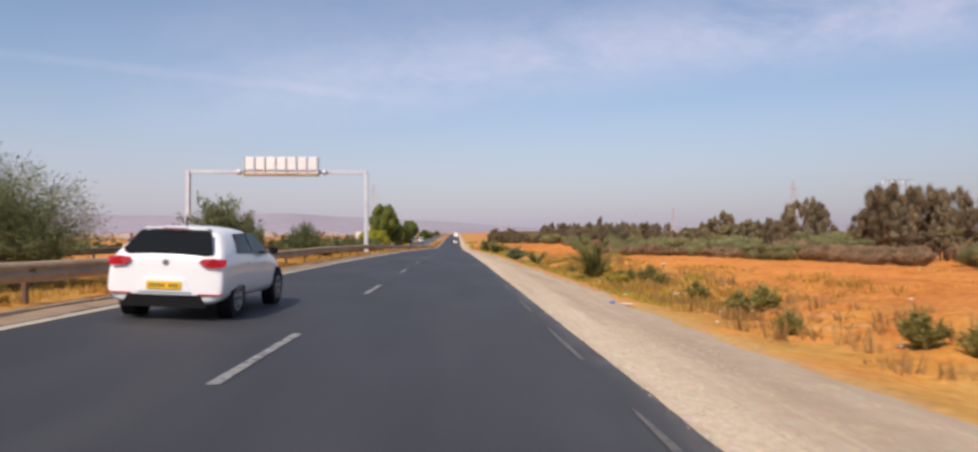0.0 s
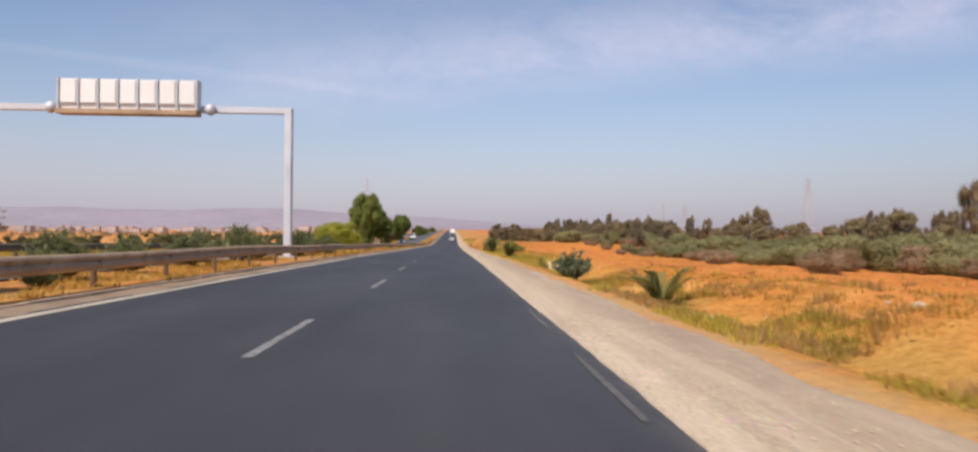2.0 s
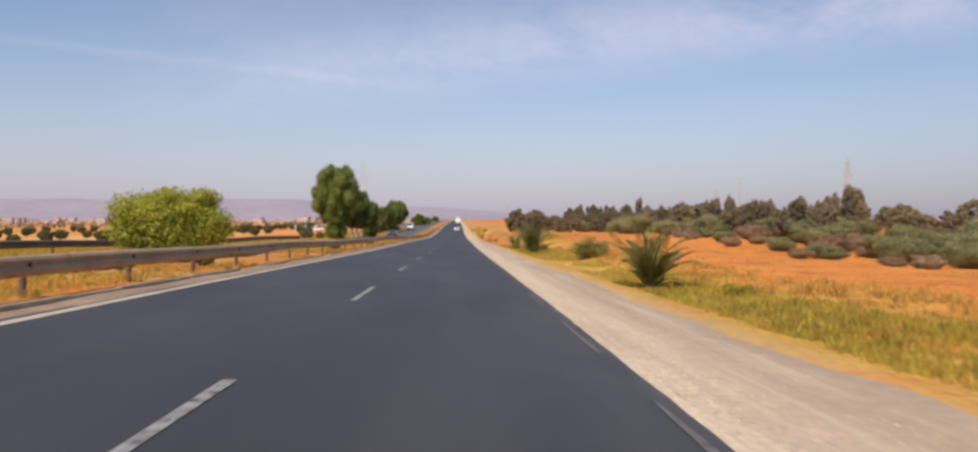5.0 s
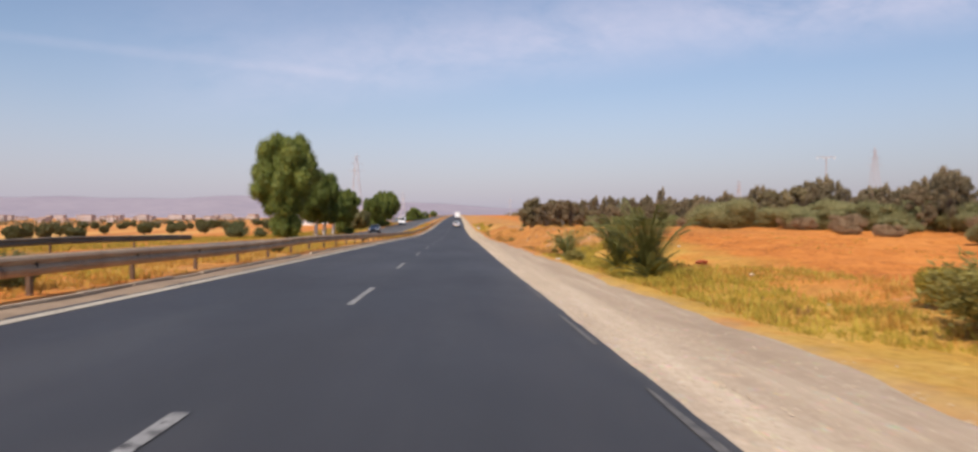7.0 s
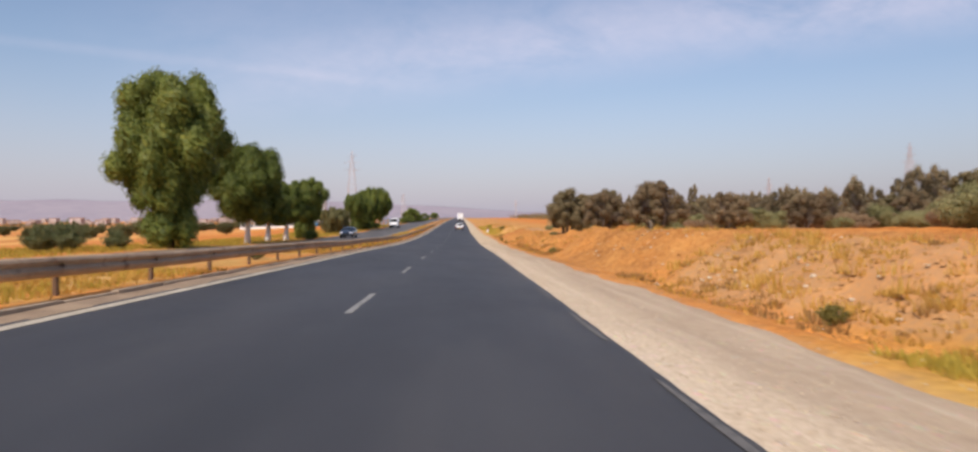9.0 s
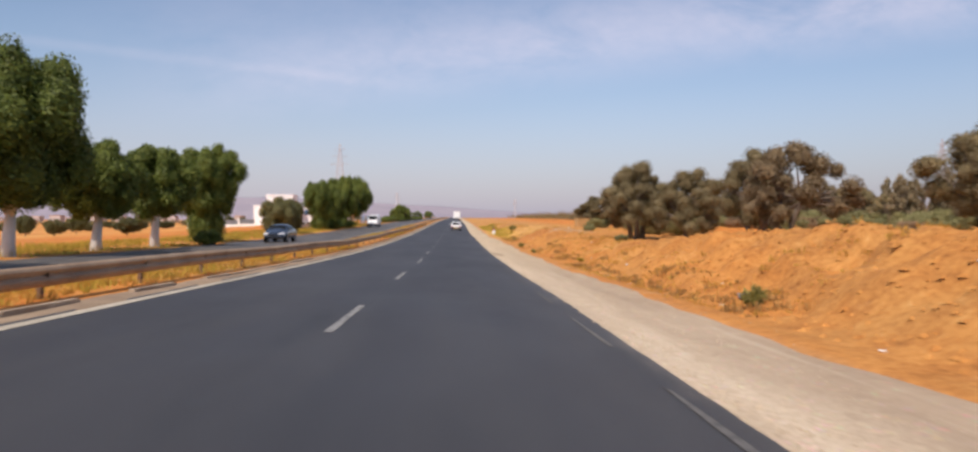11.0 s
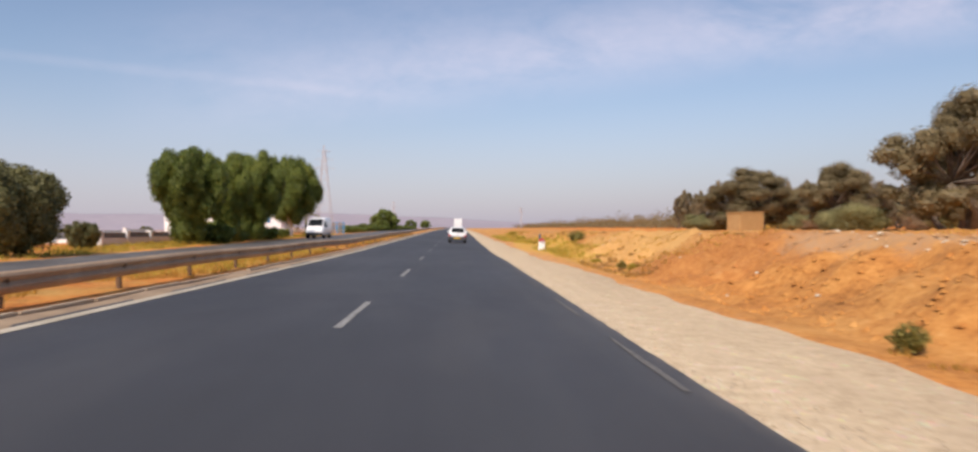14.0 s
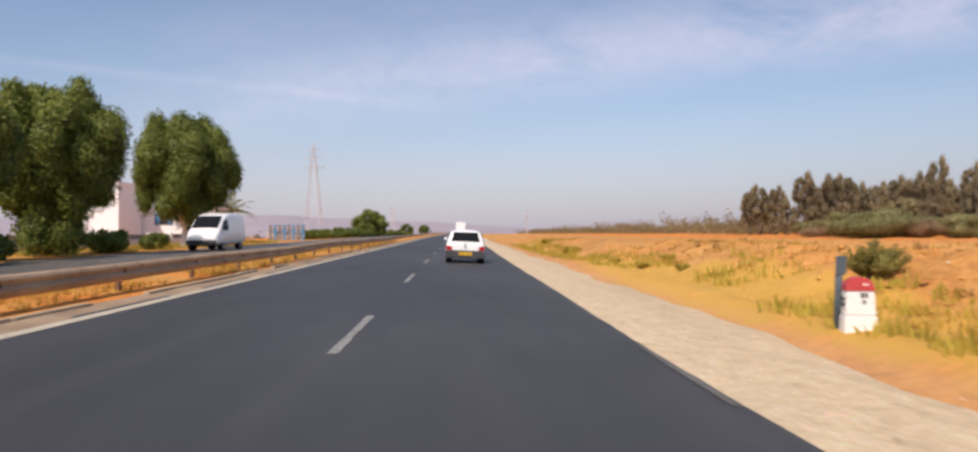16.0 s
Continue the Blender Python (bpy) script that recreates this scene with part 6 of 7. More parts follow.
VILLA = material("fresh_white_render", (0.78, 0.79, 0.80), (0.86, 0.87, 0.88), 0.5, 0.85, bump=0.1, fine_scale=10)


def villa():
    v = tagged(new("villa"), "white flat-roofed villa with a square tower and blue shutters", "house")
    v.location = (-38.5, 336.0, float(ground_height(-38.5, 336.0)))
    up = 3.7 - v.location.z
    low = 1.3 - v.location.z
    tower = part("tower", block(-3.4, 2.6, 0, 5.6, -1.0, up, 0.03), VILLA, v)
    part("parapet", block(-3.5, 2.7, -0.1, 5.7, up - 0.25, up + 0.12, 0.03), VILLA, tower)
    wing = part("wing", block(-8.0, 11.0, 5.9, 14, -1.0, low, 0.03), VILLA, v)
    part("parapet", block(-8.1, 11.1, 5.8, 14.1, low - 0.2, low + 0.15, 0.03), VILLA, wing)
    for x, y, z, face in ((1.2, -0.02, up - 6.8, 0), (5.0, 5.88, low - 2.2, 0), (8.2, 5.88, low - 2.2, 0)):
        win = part("window", block(x - 0.5, x + 0.5, y - 0.04, y + 0.06, z, z + 1.3, 0.01), GLASS_DARK, v, "dark window pane")
        for s in (-1, 1):
            part("shutter", block(x + s * 0.78 - 0.26, x + s * 0.78 + 0.26, y - 0.06, y, z - 0.05, z + 1.35, 0.01), BLUE, win, "blue shutter")
    return v


villa()
gate = tagged(new("metal_fence"), "short blue and grey slatted metal fence beside the road", "fence")
gate.location = at_ground(-21.5, 343.0)
for k in range(8):
    part("slat", block(0.55 * k, 0.55 * k + 0.40, -0.03, 0.03, -0.2, 1.9, 0.01), BLUE if k % 2 else SHEET, gate)
part("cross_bar", block(0, 4.3, -0.06, -0.032, 0.5, 0.6, 0.005), STEEL, gate)
part("cross_bar", block(0, 4.3, -0.06, -0.032, 1.5, 1.6, 0.005), STEEL, gate)
date_palm = palm(2.9, 2.8, 26, 66, "date palm with drooping fronds behind the green trees", (-0.5, 1.2))
put(date_palm, -19.2, 322.0)


# ---------------------------------------------------------------- pylons, poles
LATTICE = material("grey_lattice_steel", (0.42, 0.40, 0.42), (0.55, 0.53, 0.55), 1.0, 0.6, 0.3, 0.0)


def pylon(x, y, height, foot, label, thick=0.16):
    p = tagged(new("power_pylon"), label, "pylon")
    p.location = at_ground(x, y, -0.3)
    waist = 0.72 * height
    legs = []
    for sx, sy in ((-1, -1), (1, -1), (1, 1), (-1, 1)):
        pts = [(sx * foot, sy * foot, 0), (sx * foot * 0.34, sy * foot * 0.34, waist), (sx * foot * 0.06, sy * foot * 0.06, height)]
        bm = bmesh.new()
        tube(bm, pts, [thick, thick * 0.8, thick * 0.5], 4)
        part("leg", bm, LATTICE, p)
        legs.append(pts)
    bm = bmesh.new()
    at = lambda k, z: Vector(legs[k][0]).lerp(Vector(legs[k][1]), z / waist) if z <= waist else Vector(legs[k][1]).lerp(Vector(legs[k][2]), (z - waist) / (height - waist))
    z = 0.0
    while z < height * 0.93:
        step = max(1.4, (height - z) * 0.16)
        for k in range(4):
            a, b = at(k, z), at((k + 1) % 4, min(z + step, height))
            tube(bm, [a, b], [thick * 0.5, thick * 0.5], 3)
            a, b = at((k + 1) % 4, z), at(k, min(z + step, height))
            tube(bm, [a, b], [thick * 0.5, thick * 0.5], 3)
        z += step
    part("bracing", bm, LATTICE, p)
    for z, reach in ((0.74 * height, 0.12 * height), (0.84 * height, 0.10 * height), (0.93 * height, 0.07 * height)):
        bm = bmesh.new()
        for sx in (-1, 1):
            tube(bm, [(0, 0, z + 0.02 * height), (sx * reach, 0, z)], [thick * 0.7, thick * 0.4], 4)
            tube(bm, [(0, 0, z - 0.015 * height), (sx * reach, 0, z)], [thick * 0.7, thick * 0.4], 4)
        part("cross_arm", bm, LATTICE, p)
    return p


pylon(-67.5, 593.0, 46.5, 4.2, "tall grey lattice power pylon in the haze", 0.15)
pylon(276.0, 556.0, 45.5, 4.2, "tall grey lattice power pylon behind the wood", 0.15)
pylon(-62.0, 930.0, 30.0, 3.2, "distant grey lattice power pylon", 0.18)
pylon(150.0, 470.0, 20.0, 1.6, "slim grey lattice mast behind the wood", 0.14)
pylon(53.6, 790.0, 17.5, 0.7, "distant thin grey mast beside the road", 0.20)


def line_pole(x, y, height, label, gap=0.0):
    p = tagged(new("utility_pole"), label, "pole")
    p.location = at_ground(x, y)
    for s in ((-1, 1) if gap else (0,)):
        bm = bmesh.new()
        tube(bm, [(s * gap, 0, -0.3), (s * gap, 0, height * 0.5), (s * gap, 0, height)], [0.15, 0.12, 0.09], 8)
        part("post", bm, LATTICE, p)
    wide = max(1.4, gap * 1.9)
    part("cross_arm", block(-wide, wide, -0.05, 0.05, height - 0.08, height + 0.03, 0.01), LATTICE, p)
    for k in (-1, -0.33, 0.33, 1):
        bm = bmesh.new()
        lathe(bm, [(-0.3, 0.03), (-0.24, 0.07), (-0.06, 0.07), (0.0, 0.03)], "z", 8)
        part("insulator", bm, PANEL, p).location = (k * wide * 0.92, 0, height - 0.1)
    return p


line_pole(44.8, 65.6, 7.7, "twin-legged power line frame over the trees", 0.85)
line_pole(57.3, 211.0, 11.1, "grey utility pole with a wide cross arm above the wood")

# ---------------------------------------------------------------- town and hills far off
TOWN = "pale houses of the distant town"
ROOF = material("terracotta_roof", (0.34, 0.18, 0.12), (0.46, 0.27, 0.19), 0.5, 0.9, bump=0.0)
FARWALL = material("hazy_pale_plaster", (0.42, 0.35, 0.32), (0.62, 0.55, 0.52), 0.05, 0.9, bump=0.0)


def town_house(wd, dp, ht, label):
    h = tagged(new("town_house"), label, "house", TOWN)
    wall = part("wall", block(-wd / 2, wd / 2, 0, dp, -2, ht), FARWALL, h)
    part("roof", block(-wd / 2 - 0.3, wd / 2 + 0.3, -0.3, dp + 0.3, ht + 0.01, ht + 0.7), ROOF, h)
    n = max(2, int(wd / 4))
    for k in range(n):
        x = -wd / 2 + (k + 0.5) * wd / n
        for z in np.arange(1.2, ht - 1.5, 3.2):
            part("window", block(x - 0.7, x + 0.7, -0.08, 0.05, z, z + 1.5), GLASS_DARK, wall)
    return h


kinds = [town_house(11, 9, 6.5, "distant pale two-storey house"), town_house(12, 10, 9.0, "distant pale apartment block"), town_house(9, 8, 3.8, "distant low pale house")]
rng = random.Random(17)
for i, k in enumerate(kinds):
    k.location = at_ground(-420 - 40 * i, 980 + 20 * i)
for i in range(120):
    y = rng.uniform(1050, 1900)
    x = -y * rng.uniform(0.16, 0.80)
    copy_thing(rng.choice(kinds), Matrix.Translation(at_ground(x, y)) @ Matrix.Rotation(rng.uniform(-0.5, 0.5), 4, "Z"))

rng = np.random.default_rng(4)
n = 900
yy = 480 + 900 * rng.random(n)
xx = -yy * (0.10 + 0.9 * rng.random(n))
pts = np.stack([xx, yy, ground_height(xx, yy) + 1.2], 1)
q = leaf_quads(pts, 2.2, 14, 1.5, rng)
tagged(new("far_groves", quads_mesh("far_groves", q, OLIVE)), "dark dots of distant olive groves on the plain", "woodland", kind="stuff")

# Air haze over the far hills is painted in as their violet colour.
HILL = material("haze_tinted_hillside", (0.245, 0.218, 0.262), (0.345, 0.300, 0.330), 0.0022, 1.0, bump=0.0, fine_scale=0.02)


def hills(name, dist, x0, x1, top, seed, mat):
    cols, rows = 160, 8
    verts, faces = [], []
    for c in range(cols):
        u = c / (cols - 1)
        x = x0 + (x1 - x0) * u
        h = top(u) * (1 + 0.10 * math.sin(9 * u + seed) + 0.05 * math.sin(31 * u + 2 * seed) + 0.02 * math.sin(83 * u))
        for r in range(rows):
            v = r / (rows - 1)
            z = -14 + (h + 14) * (1 - (1 - v) ** 1.6) + 2.0 * math.sin(23 * u + 5 * v + seed) * v * (1 - v)
            verts.append((x, dist + 700 * v, z))
    for c in range(cols - 1):
        for r in range(rows - 1):
            a = c * rows + r
            faces.append((a, a + rows, a + rows + 1, a + 1))
    return tagged(new(name, mesh_of(name, verts, faces, mat, True)), "low hills coloured violet for the haze over them", "hills", kind="structure")


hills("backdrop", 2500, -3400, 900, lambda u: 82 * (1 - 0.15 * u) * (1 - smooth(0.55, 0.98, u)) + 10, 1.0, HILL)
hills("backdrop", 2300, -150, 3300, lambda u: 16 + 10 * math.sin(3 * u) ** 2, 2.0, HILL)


# ---------------------------------------------------------------- vehicles
BODY_WHITE = plain("white_car_paint", (0.86, 0.86, 0.85), 0.28, 0.0, 0.6)
BODY_DARK = plain("dark_blue_car_paint", (0.03, 0.04, 0.06), 0.25, 0.1, 0.6)
CAR_GLASS = plain("tinted_car_glass", (0.012, 0.014, 0.016), 0.08, 0.0, 0.0)
CAR_GLASS.node_tree.nodes["Principled BSDF"].inputs["Specular IOR Level"].default_value = 0.07
TRIM = plain("black_plastic_trim", (0.010, 0.010, 0.011), 0.8)
TRIM.node_tree.nodes["Principled BSDF"].inputs["Specular IOR Level"].default_value = 0.2
GREY_TRIM = plain("dark_grey_bumper", (0.05, 0.05, 0.055), 0.6)
RUBBER = plain("tyre_rubber", (0.02, 0.02, 0.021), 0.85)
ALLOY = plain("silver_wheel", (0.50, 0.51, 0.52), 0.35, 0.7)
LAMP_RED = plain("red_lamp_glass", (0.42, 0.012, 0.02), 0.25, 0.0, 0.15)
LAMP_CLEAR = plain("clear_lamp_glass", (0.65, 0.66, 0.68), 0.1, 0.0, 0.5)
PLATE = plain("yellow_number_plate", (0.86, 0.50, 0.012), 0.45)
PLATE_INK = plain("faded_plate_lettering", (0.16, 0.10, 0.02), 0.6)
CHROME = plain("grey_badge", (0.35, 0.35, 0.36), 0.3, 0.8)


def car_shell(stations):
    """A body through cross sections: y, sill, belt and roof height, then the half widths at each."""
    bm = bmesh.new()
    rings = []
    for y, zl, zb, zt, wl, wb, wt in stations:
        half = [(0.0, zl), (0.80 * wl, zl), (wl, zl + 0.10), ((wl + wb) / 2 + 0.012, zl * 0.45 + zb * 0.55), (wb, zb), ((2 * wt + wb) / 3, zt * 0.68 + zb * 0.32), (wt, zt - 0.075), (0.72 * wt, zt - 0.018), (0.0, zt)]
        full = half + [(-a, b) for a, b in half[-2:0:-1]]
        rings.append([bm.verts.new((a, y, b)) for a, b in full])
    n = len(rings[0])
    for r, s in zip(rings, rings[1:]):
        for k in range(n):
            bm.faces.new((r[k], r[(k + 1) % n], s[(k + 1) % n], s[k]))
    bm.faces.new(rings[0][::-1])
    bm.faces.new(rings[-1])
    return bm


def pane(points, out, thick=0.012):
    """A flat pane through its corners, standing a little proud towards out."""
    bm = bmesh.new()
    o = Vector(out).normalized()
    a = [bm.verts.new(Vector(p) + o * thick) for p in points]
    b = [bm.verts.new(Vector(p) - o * 0.03) for p in points]
    bm.faces.new(a)
    bm.faces.new(b[::-1])
    for k in range(len(points)):
        bm.faces.new((a[k], b[k], b[(k + 1) % len(points)], a[(k + 1) % len(points)]))
    return bm


def wheel(parent, x, y, r, width, side):
    bm = bmesh.new()
    lathe(bm, [(-width / 2, r * 0.80), (-width / 2 + 0.02, r * 0.97), (-width * 0.2, r), (width * 0.2, r), (width / 2 - 0.02, r * 0.97), (width / 2, r * 0.80)], "x", 26)
    tyre = part("wheel", bm, RUBBER, parent, "black tyre on a silver wheel", True)
    tyre.location = (x, y, r)
    bm = bmesh.new()
    o = side * width / 2
    lathe(bm, [(o - side * 0.05, r * 0.66), (o + side * 0.006, r * 0.68), (o + side * 0.006, r * 0.60), (o - side * 0.03, r * 0.55), (o - side * 0.03, r * 0.1)], "x", 26)
    rim = part("rim", bm, ALLOY, tyre)
    for k in range(5):
        a = 2 * math.pi * k / 5
        bm = block(min(o - side * 0.03, o + side * 0.008), max(o - side * 0.03, o + side * 0.008), -0.03, 0.03, 0.04, r * 0.62, 0.004)
        sp = part("spoke", bm, ALLOY, tyre)
        sp.rotation_euler = (a, 0, 0)


def car(spec, label, paint):
    c = tagged(new(spec["name"]), label, spec["category"])
    shell = part("body", car_shell(spec["stations"]), paint, c, "", True)
    sub = shell.modifiers.new("round", "SUBSURF")
    sub.levels = sub.render_levels = 2
    r, wd = spec["wheel"], spec["track"]
    for y in spec["axles"]:
        for side in (-1, 1):
            bm = bmesh.new()
            lathe(bm, [(side * (wd - 0.22), r * 1.22), (side * (wd + 0.012), r * 1.20), (side * (wd + 0.012), r * 1.05)], "x", 24)
            a = part("wheel_arch", bm, TRIM, c)
            a.location = (0, y, r + 0.02)
            wheel(c, side * (wd - 0.085), y, r, 0.20, side)
    for name, pts, out, mat, lab in spec["panes"]:
        part(name, pane(pts, out), mat, c, lab)
    for name, box_, bev, mat, lab in spec["blocks"]:
        part(name, block(*box_, bev), mat, c, lab)
    return c


def mirrored(name, pts, out, mat, lab):
    return [(name, pts, out, mat, lab), (name, [(-a, b, d) for a, b, d in reversed(pts)], (-out[0], out[1], out[2]), mat, lab)]


MODERN = dict(
    name="hatchback_car", category="car", wheel=0.315, track=0.89, axles=(0.78, 3.34),
    stations=[(-0.02, 0.33, 0.80, 0.93, 0.80, 0.76, 0.66), (0.0, 0.26, 0.86, 1.0, 0.90, 0.87, 0.73), (0.07, 0.22, 0.92, 1.005, 0.905, 0.895, 0.76), (0.40, 0.25, 0.96, 1.365, 0.91, 0.90, 0.62), (0.58, 0.25, 0.97, 1.42, 0.91, 0.90, 0.61), (1.0, 0.24, 0.97, 1.455, 0.90, 0.90, 0.63),
              (1.75, 0.24, 0.96, 1.455, 0.90, 0.895, 0.63), (2.35, 0.24, 0.95, 1.38, 0.90, 0.89, 0.60), (3.02, 0.24, 0.93, 1.02, 0.90, 0.87, 0.70), (3.70, 0.24, 0.80, 0.88, 0.89, 0.83, 0.70), (4.02, 0.28, 0.60, 0.68, 0.80, 0.72, 0.60), (4.08, 0.36, 0.52, 0.56, 0.64, 0.60, 0.52)],
    panes=[("rear_window", [(-0.60, 0.026, 0.995), (0.60, 0.026, 0.995), (0.685, 0.055, 1.025), (0.69, 0.085, 1.060), (0.575, 0.335, 1.318), (0.54, 0.352, 1.337), (-0.54, 0.352, 1.337), (-0.575, 0.335, 1.318), (-0.69, 0.085, 1.060), (-0.685, 0.055, 1.025)], (0, -0.72, 0.69), CAR_GLASS, "dark tinted rear window")]
    + mirrored("side_window", [(0.865, 0.78, 1.02), (0.865, 1.55, 0.995), (0.705, 1.50, 1.345), (0.705, 0.98, 1.325)], (1, 0, 0.4), CAR_GLASS, "dark side window")
    + mirrored("side_window", [(0.865, 1.62, 0.995), (0.86, 2.72, 0.98), (0.70, 2.12, 1.325), (0.705, 1.57, 1.345)], (1, 0, 0.4), CAR_GLASS, "dark side window")
    + mirrored("tail_light", [(0.52, -0.040, 0.880), (0.62, -0.046, 0.815), (0.80, -0.044, 0.805), (0.920, 0.030, 0.83), (0.920, 0.070, 0.930), (0.72, -0.030, 0.945), (0.56, -0.036, 0.930)], (0.2, -1, -0.1), LAMP_RED, "red wedge-shaped tail light")
    + [("plate_recess", [(-0.42, -0.03, 0.43), (0.42, -0.03, 0.43), (0.30, -0.03, 0.63), (-0.30, -0.03, 0.63)], (0, -1, 0), BODY_WHITE, "white recessed plate panel")]
    + [("rear_bumper", [(-0.56, -0.035, 0.385), (-0.66, -0.02, 0.20), (0.66, -0.02, 0.20), (0.56, -0.035, 0.385)], (0, -1, 0), TRIM, "black lower bumper insert")],
    blocks=[("number_plate", (-0.27, 0.27, -0.062, -0.044, 0.465, 0.585), 0.008, PLATE, "yellow number plate")]
    + [("plate_marking", (-0.23 + k * 0.052, -0.195 + k * 0.052, -0.066, -0.061, 0.50, 0.55), 0, PLATE_INK, "dark bar of lettering") for k in range(9) if k not in (5,)]
    + [("reflector", (-0.88, -0.52, -0.042, 0.02, 0.388, 0.408), 0.003, LAMP_RED, "thin red reflector"), ("reflector", (0.52, 0.88, -0.042, 0.02, 0.388, 0.408), 0.003, LAMP_RED, "thin red reflector"),
       ("badge", (-0.05, 0.05, -0.042, -0.008, 0.83, 0.91), 0.02, CHROME, "small grey badge"),
       ("spoiler", (-0.50, 0.50, 0.325, 0.56, 1.362, 1.392), 0.013, BODY_WHITE, "white roof spoiler"), ("brake_light", (-0.20, 0.20, 0.298, 0.32, 1.372, 1.390), 0.004, LAMP_RED, "slim high brake light"),
       ("antenna", (0.02, 0.035, 0.66, 0.68, 1.41, 1.60), 0.003, TRIM, "black roof antenna"),
       ("mirror", (0.90, 1.07, 2.50, 2.62, 0.98, 1.11), 0.03, TRIM, "black door mirror"), ("mirror", (-1.07, -0.90, 2.50, 2.62, 0.98, 1.11), 0.03, TRIM, "black door mirror"),
       ("door_handle", (0.905, 0.925, 1.25, 1.42, 0.84, 0.87), 0.006, BODY_WHITE, "white door handle"), ("door_handle", (0.905, 0.925, 2.25, 2.42, 0.83, 0.86), 0.006, BODY_WHITE, "white door handle")],
)
OLD = dict(
    name="hatchback_car", category="car", wheel=0.275, track=0.79, axles=(0.62, 3.09),
    stations=[(0.0, 0.40, 0.74, 0.84, 0.70, 0.70, 0.62), (0.02, 0.26, 0.78, 0.88, 0.80, 0.79, 0.68), (0.30, 0.22, 0.84, 1.35, 0.815, 0.81, 0.585), (0.45, 0.22, 0.86, 1.40, 0.815, 0.81, 0.60), (1.1, 0.22, 0.87, 1.425, 0.81, 0.81, 0.61),
              (1.7, 0.22, 0.87, 1.42, 0.81, 0.81, 0.61), (2.2, 0.22, 0.86, 1.33, 0.81, 0.80, 0.58), (2.75, 0.22, 0.85, 0.93, 0.81, 0.79, 0.64), (3.45, 0.24, 0.72, 0.79, 0.80, 0.75, 0.62), (3.68, 0.30, 0.56, 0.62, 0.72, 0.66, 0.54), (3.72, 0.36, 0.50, 0.54, 0.60, 0.56, 0.48)],
    panes=[("rear_window", [(-0.60, 0.045, 0.90), (0.60, 0.045, 0.90), (0.50, 0.268, 1.29), (-0.50, 0.268, 1.29)], (0, -0.87, 0.48), CAR_GLASS, "grey rear window with a wiper")]
    + mirrored("side_window", [(0.79, 0.55, 0.90), (0.79, 1.35, 0.895), (0.675, 1.32, 1.29), (0.675, 0.72, 1.27)], (1, 0, 0.3), CAR_GLASS, "dark side window")
    + mirrored("side_window", [(0.79, 1.42, 0.895), (0.785, 2.45, 0.89), (0.675, 1.95, 1.27), (0.675, 1.39, 1.29)], (1, 0, 0.3), CAR_GLASS, "dark side window")
    + mirrored("tail_light", [(0.56, -0.016, 0.55), (0.80, 0.0, 0.55), (0.80, 0.02, 0.70), (0.70, -0.01, 0.72), (0.56, -0.016, 0.68)], (0.1, -1, 0), LAMP_RED, "red tail light"),
    blocks=[("number_plate", (-0.27, 0.27, -0.062, -0.042, 0.33, 0.46), 0.008, PLATE, "yellow number plate")]
    + [("plate_marking", (-0.23 + k * 0.052, -0.195 + k * 0.052, -0.066, -0.060, 0.365, 0.425), 0, PLATE_INK, "dark bar of lettering") for k in range(9) if k not in (4,)]
    + [("rear_bumper", (-0.82, 0.82, -0.045, 0.14, 0.20, 0.535), 0.04, GREY_TRIM, "dark grey rear bumper"),
       ("badge", (-0.05, 0.05, -0.03, -0.008, 0.64, 0.72), 0.015, CHROME, "small grey badge"),
       ("wiper", (-0.02, 0.32, 0.06, 0.085, 0.955, 0.975), 0.005, TRIM, "black rear wiper"), ("plate_lamp", (-0.06, 0.06, -0.03, -0.01, 0.80, 0.83), 0.004, TRIM, "black hatch handle"),
       ("mirror", (0.80, 0.95, 2.28, 2.38, 0.92, 1.04), 0.03, BODY_WHITE, "white door mirror"), ("mirror", (-0.95, -0.80, 2.28, 2.38, 0.92, 1.04), 0.03, BODY_WHITE, "white door mirror"),
       ("side_strip", (0.805, 0.825, 0.95, 2.7, 0.48, 0.55), 0.006, GREY_TRIM, "grey side rubbing strip"), ("side_strip", (-0.825, -0.805, 0.95, 2.7, 0.48, 0.55), 0.006, GREY_TRIM, "grey side rubbing strip")],
)
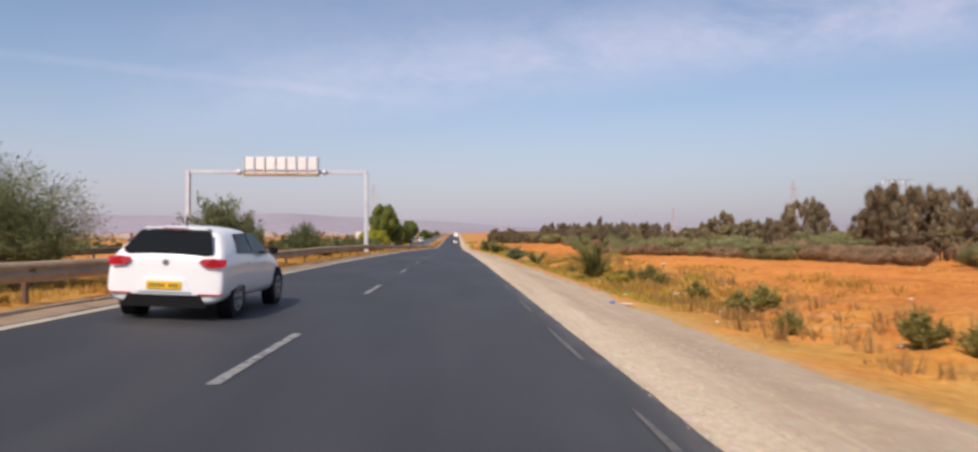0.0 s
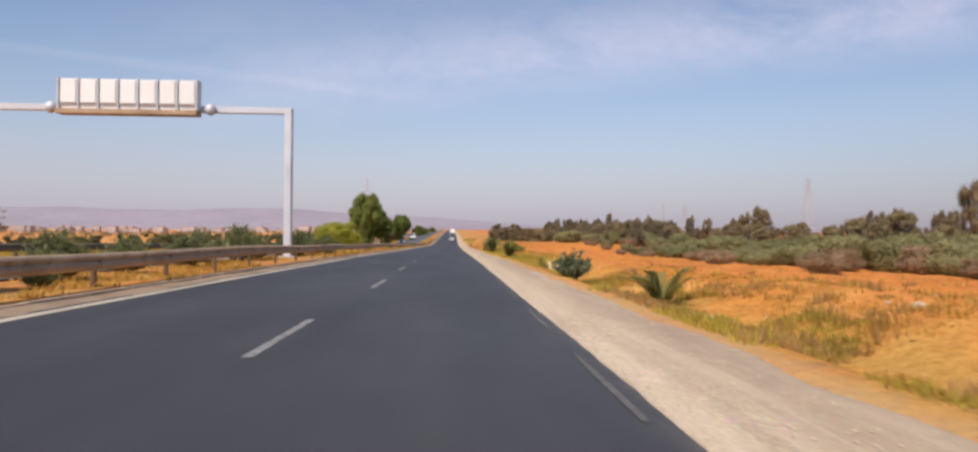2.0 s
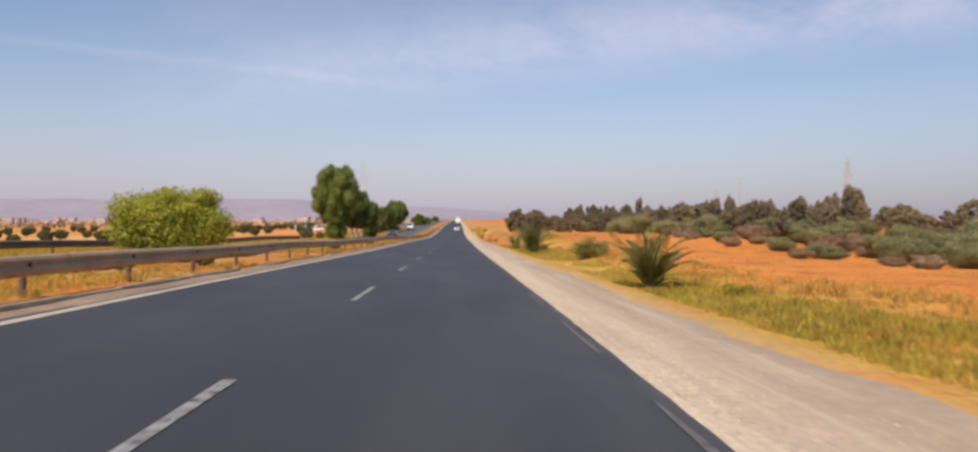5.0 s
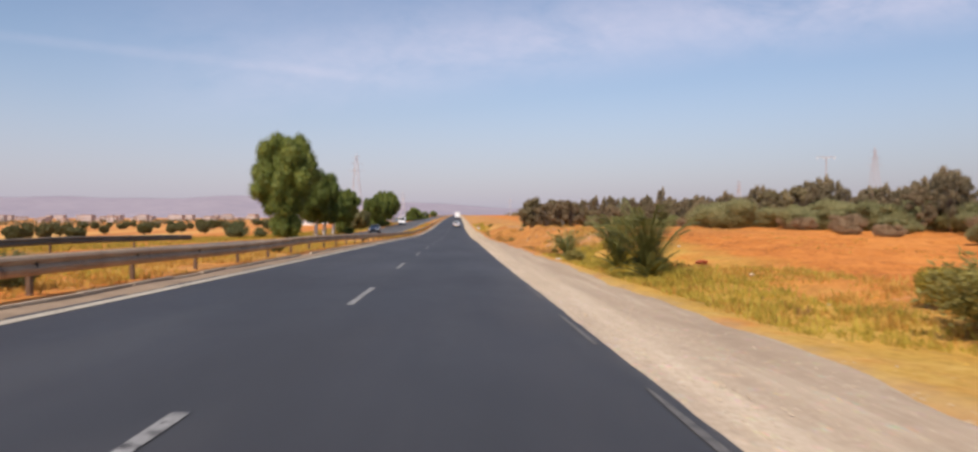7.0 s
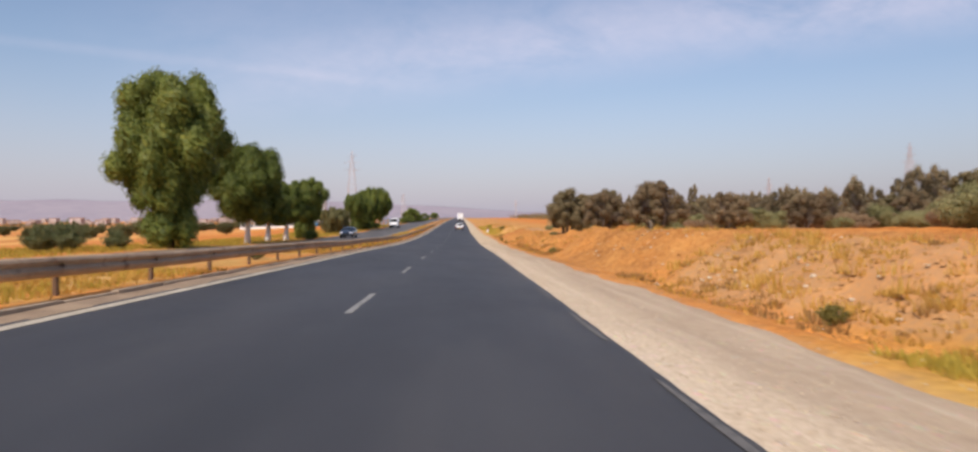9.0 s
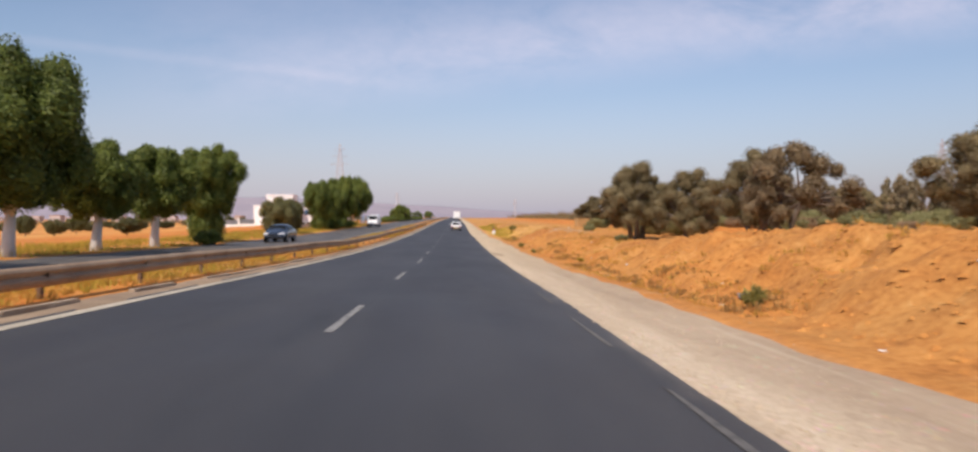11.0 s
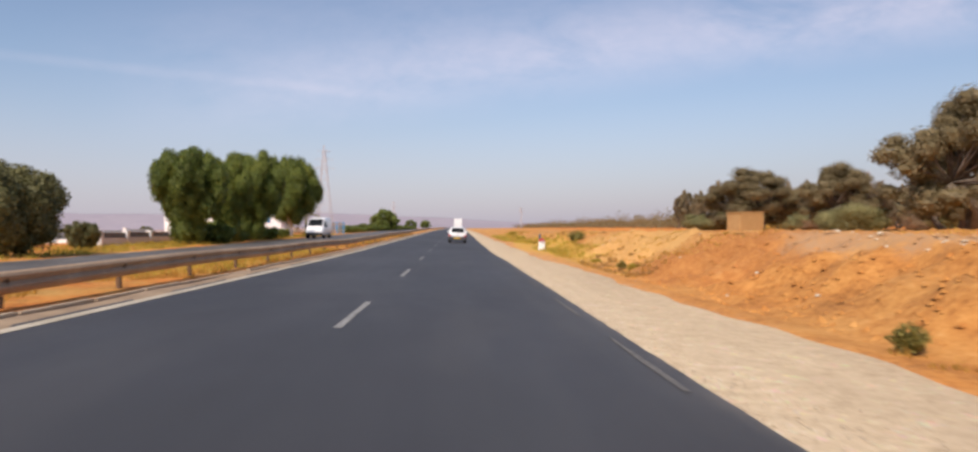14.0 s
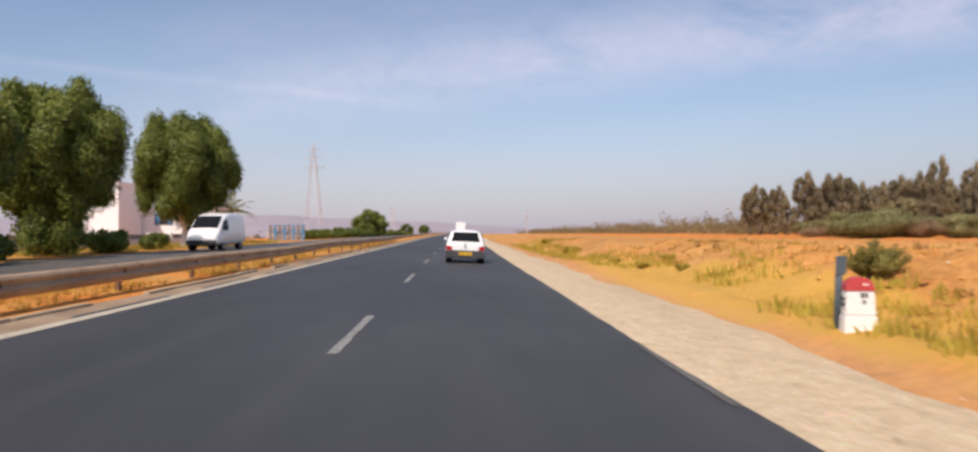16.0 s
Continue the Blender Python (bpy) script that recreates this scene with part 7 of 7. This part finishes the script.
SALOON = dict(
    name="saloon_car", category="car", wheel=0.30, track=0.85, axles=(0.85, 3.45),
    stations=[(0.0, 0.44, 0.80, 0.90, 0.70, 0.72, 0.64), (0.04, 0.28, 0.86, 0.96, 0.86, 0.85, 0.72), (0.55, 0.24, 0.92, 1.02, 0.88, 0.87, 0.72), (1.05, 0.24, 0.93, 1.33, 0.88, 0.88, 0.60), (1.5, 0.24, 0.93, 1.42, 0.88, 0.88, 0.62),
              (2.2, 0.24, 0.92, 1.41, 0.88, 0.88, 0.62), (2.6, 0.24, 0.91, 1.30, 0.88, 0.87, 0.60), (3.15, 0.24, 0.90, 0.97, 0.88, 0.85, 0.68), (3.9, 0.24, 0.76, 0.84, 0.86, 0.80, 0.66), (4.25, 0.30, 0.58, 0.64, 0.76, 0.70, 0.58), (4.32, 0.38, 0.50, 0.54, 0.62, 0.58, 0.50)],
    panes=[("windscreen", [(0.62, 3.10, 0.985), (-0.62, 3.10, 0.985), (-0.52, 2.63, 1.285), (0.52, 2.63, 1.285)], (0, 0.5, 0.86), CAR_GLASS, "dark windscreen")]
    + mirrored("side_window", [(0.86, 1.15, 0.97), (0.86, 2.85, 0.95), (0.70, 2.45, 1.28), (0.70, 1.40, 1.30)], (1, 0, 0.3), CAR_GLASS, "dark side window")
    + mirrored("headlight", [(0.80, 4.08, 0.64), (0.42, 4.26, 0.62), (0.42, 4.20, 0.74), (0.78, 3.98, 0.76)], (0.3, 1, 0.1), LAMP_CLEAR, "clear headlight"),
    blocks=[("grille", (-0.36, 0.36, 4.26, 4.335, 0.52, 0.62), 0.02, TRIM, "black grille"), ("mirror", (0.88, 1.03, 2.70, 2.80, 0.96, 1.08), 0.03, BODY_DARK, ""), ("mirror", (-1.03, -0.88, 2.70, 2.80, 0.96, 1.08), 0.03, BODY_DARK, ""),
            ("front_bumper", (-0.70, 0.70, 4.20, 4.36, 0.28, 0.42), 0.04, TRIM, "dark lower bumper")],
)
VAN = dict(
    name="panel_van", category="van", wheel=0.34, track=0.93, axles=(1.0, 4.15),
    stations=[(0.0, 0.44, 1.10, 2.10, 0.86, 0.92, 0.82), (0.05, 0.34, 1.10, 2.18, 0.96, 0.98, 0.86), (1.0, 0.30, 1.12, 2.24, 0.98, 0.99, 0.88), (2.6, 0.30, 1.12, 2.24, 0.98, 0.99, 0.88), (3.5, 0.30, 1.10, 2.14, 0.98, 0.98, 0.84), (4.2, 0.30, 1.08, 1.62, 0.98, 0.96, 0.78),
              (4.65, 0.30, 1.02, 1.22, 0.96, 0.93, 0.78), (5.05, 0.34, 0.80, 0.95, 0.90, 0.84, 0.70), (5.15, 0.42, 0.66, 0.76, 0.72, 0.70, 0.60)],
    panes=[("windscreen", [(0.72, 4.55, 1.32), (-0.72, 4.55, 1.32), (-0.70, 3.72, 2.00), (0.70, 3.72, 2.00)], (0, 0.65, 0.75), CAR_GLASS, "dark raked windscreen")]
    + mirrored("side_window", [(0.965, 3.35, 1.22), (0.95, 4.30, 1.18), (0.87, 3.85, 1.72), (0.90, 3.35, 1.80)], (1, 0, 0.2), CAR_GLASS, "dark cab window")
    + mirrored("headlight", [(0.86, 4.90, 0.78), (0.52, 5.05, 0.76), (0.52, 4.95, 0.95), (0.84, 4.78, 1.0)], (0.3, 1, 0.1), LAMP_CLEAR, "clear headlight"),
    blocks=[("front_bumper", (-0.85, 0.85, 5.0, 5.2, 0.36, 0.60), 0.05, GREY_TRIM, "dark grey bumper"), ("mirror", (0.98, 1.18, 4.0, 4.12, 1.15, 1.42), 0.03, TRIM, "black door mirror"), ("mirror", (-1.18, -0.98, 4.0, 4.12, 1.15, 1.42), 0.03, TRIM, "black door mirror")],
)


def on_road(ob, x, y, heading=0.0):
    slope = math.atan2(float(road_height(y + 3) - road_height(y)), 3.0)
    tilt = math.atan(FALL) if x > -5 else 0.0
    z = float(ground_height(x, y)) + (0.004 if x > -5 else 0.024)
    ob.matrix_basis = Matrix.Translation((x, y, z)) @ Matrix.Rotation(slope, 4, "X") @ Matrix.Rotation(tilt, 4, "Y") @ Matrix.Rotation(radians(heading), 4, "Z")
    return ob


on_road(car(MODERN, "white modern hatchback with red wedge tail lights and a yellow plate", BODY_WHITE), -2.17, 10.55, 0.0).scale = (0.935, 0.96, 0.985)
on_road(car(OLD, "white older hatchback with a dark grey bumper and yellow plate", BODY_WHITE), 1.62, 287.0)
on_road(car(SALOON, "dark oncoming saloon car on the opposite carriageway", BODY_DARK), -12.4, 232.0, 180)
on_road(car(VAN, "white oncoming panel van on the opposite carriageway", BODY_WHITE), -13.2, 303.0, 180)


def box_lorry(x, y):
    t = tagged(new("box_lorry"), "white box lorry far ahead on the road", "lorry")
    part("box_body", block(-1.2, 1.2, 0, 6.5, 1.1, 3.5, 0.05), BODY_WHITE, t)
    part("chassis", block(-0.5, 0.5, 0.1, 8.2, 0.6, 1.09, 0.02), TRIM, t)
    cab = part("cab", block(-1.1, 1.1, 6.7, 8.5, 0.7, 2.7, 0.12), BODY_WHITE, t)
    part("windscreen", block(-0.95, 0.95, 8.45, 8.53, 1.6, 2.4, 0.03), CAR_GLASS, cab)
    part("rear_bumper", block(-1.15, 1.15, -0.06, 0.06, 0.55, 0.8, 0.02), TRIM, t)
    for s in (-1, 1):
        part("tail_light", block(s * 1.0 - 0.12, s * 1.0 + 0.12, -0.09, -0.061, 0.62, 0.75, 0.01), LAMP_RED, t)
        for yy in (1.4, 7.4):
            wheel(t, s * 0.98, yy, 0.48, 0.28, s)
    return on_road(t, x, y)


box_lorry(1.8, 436.0)
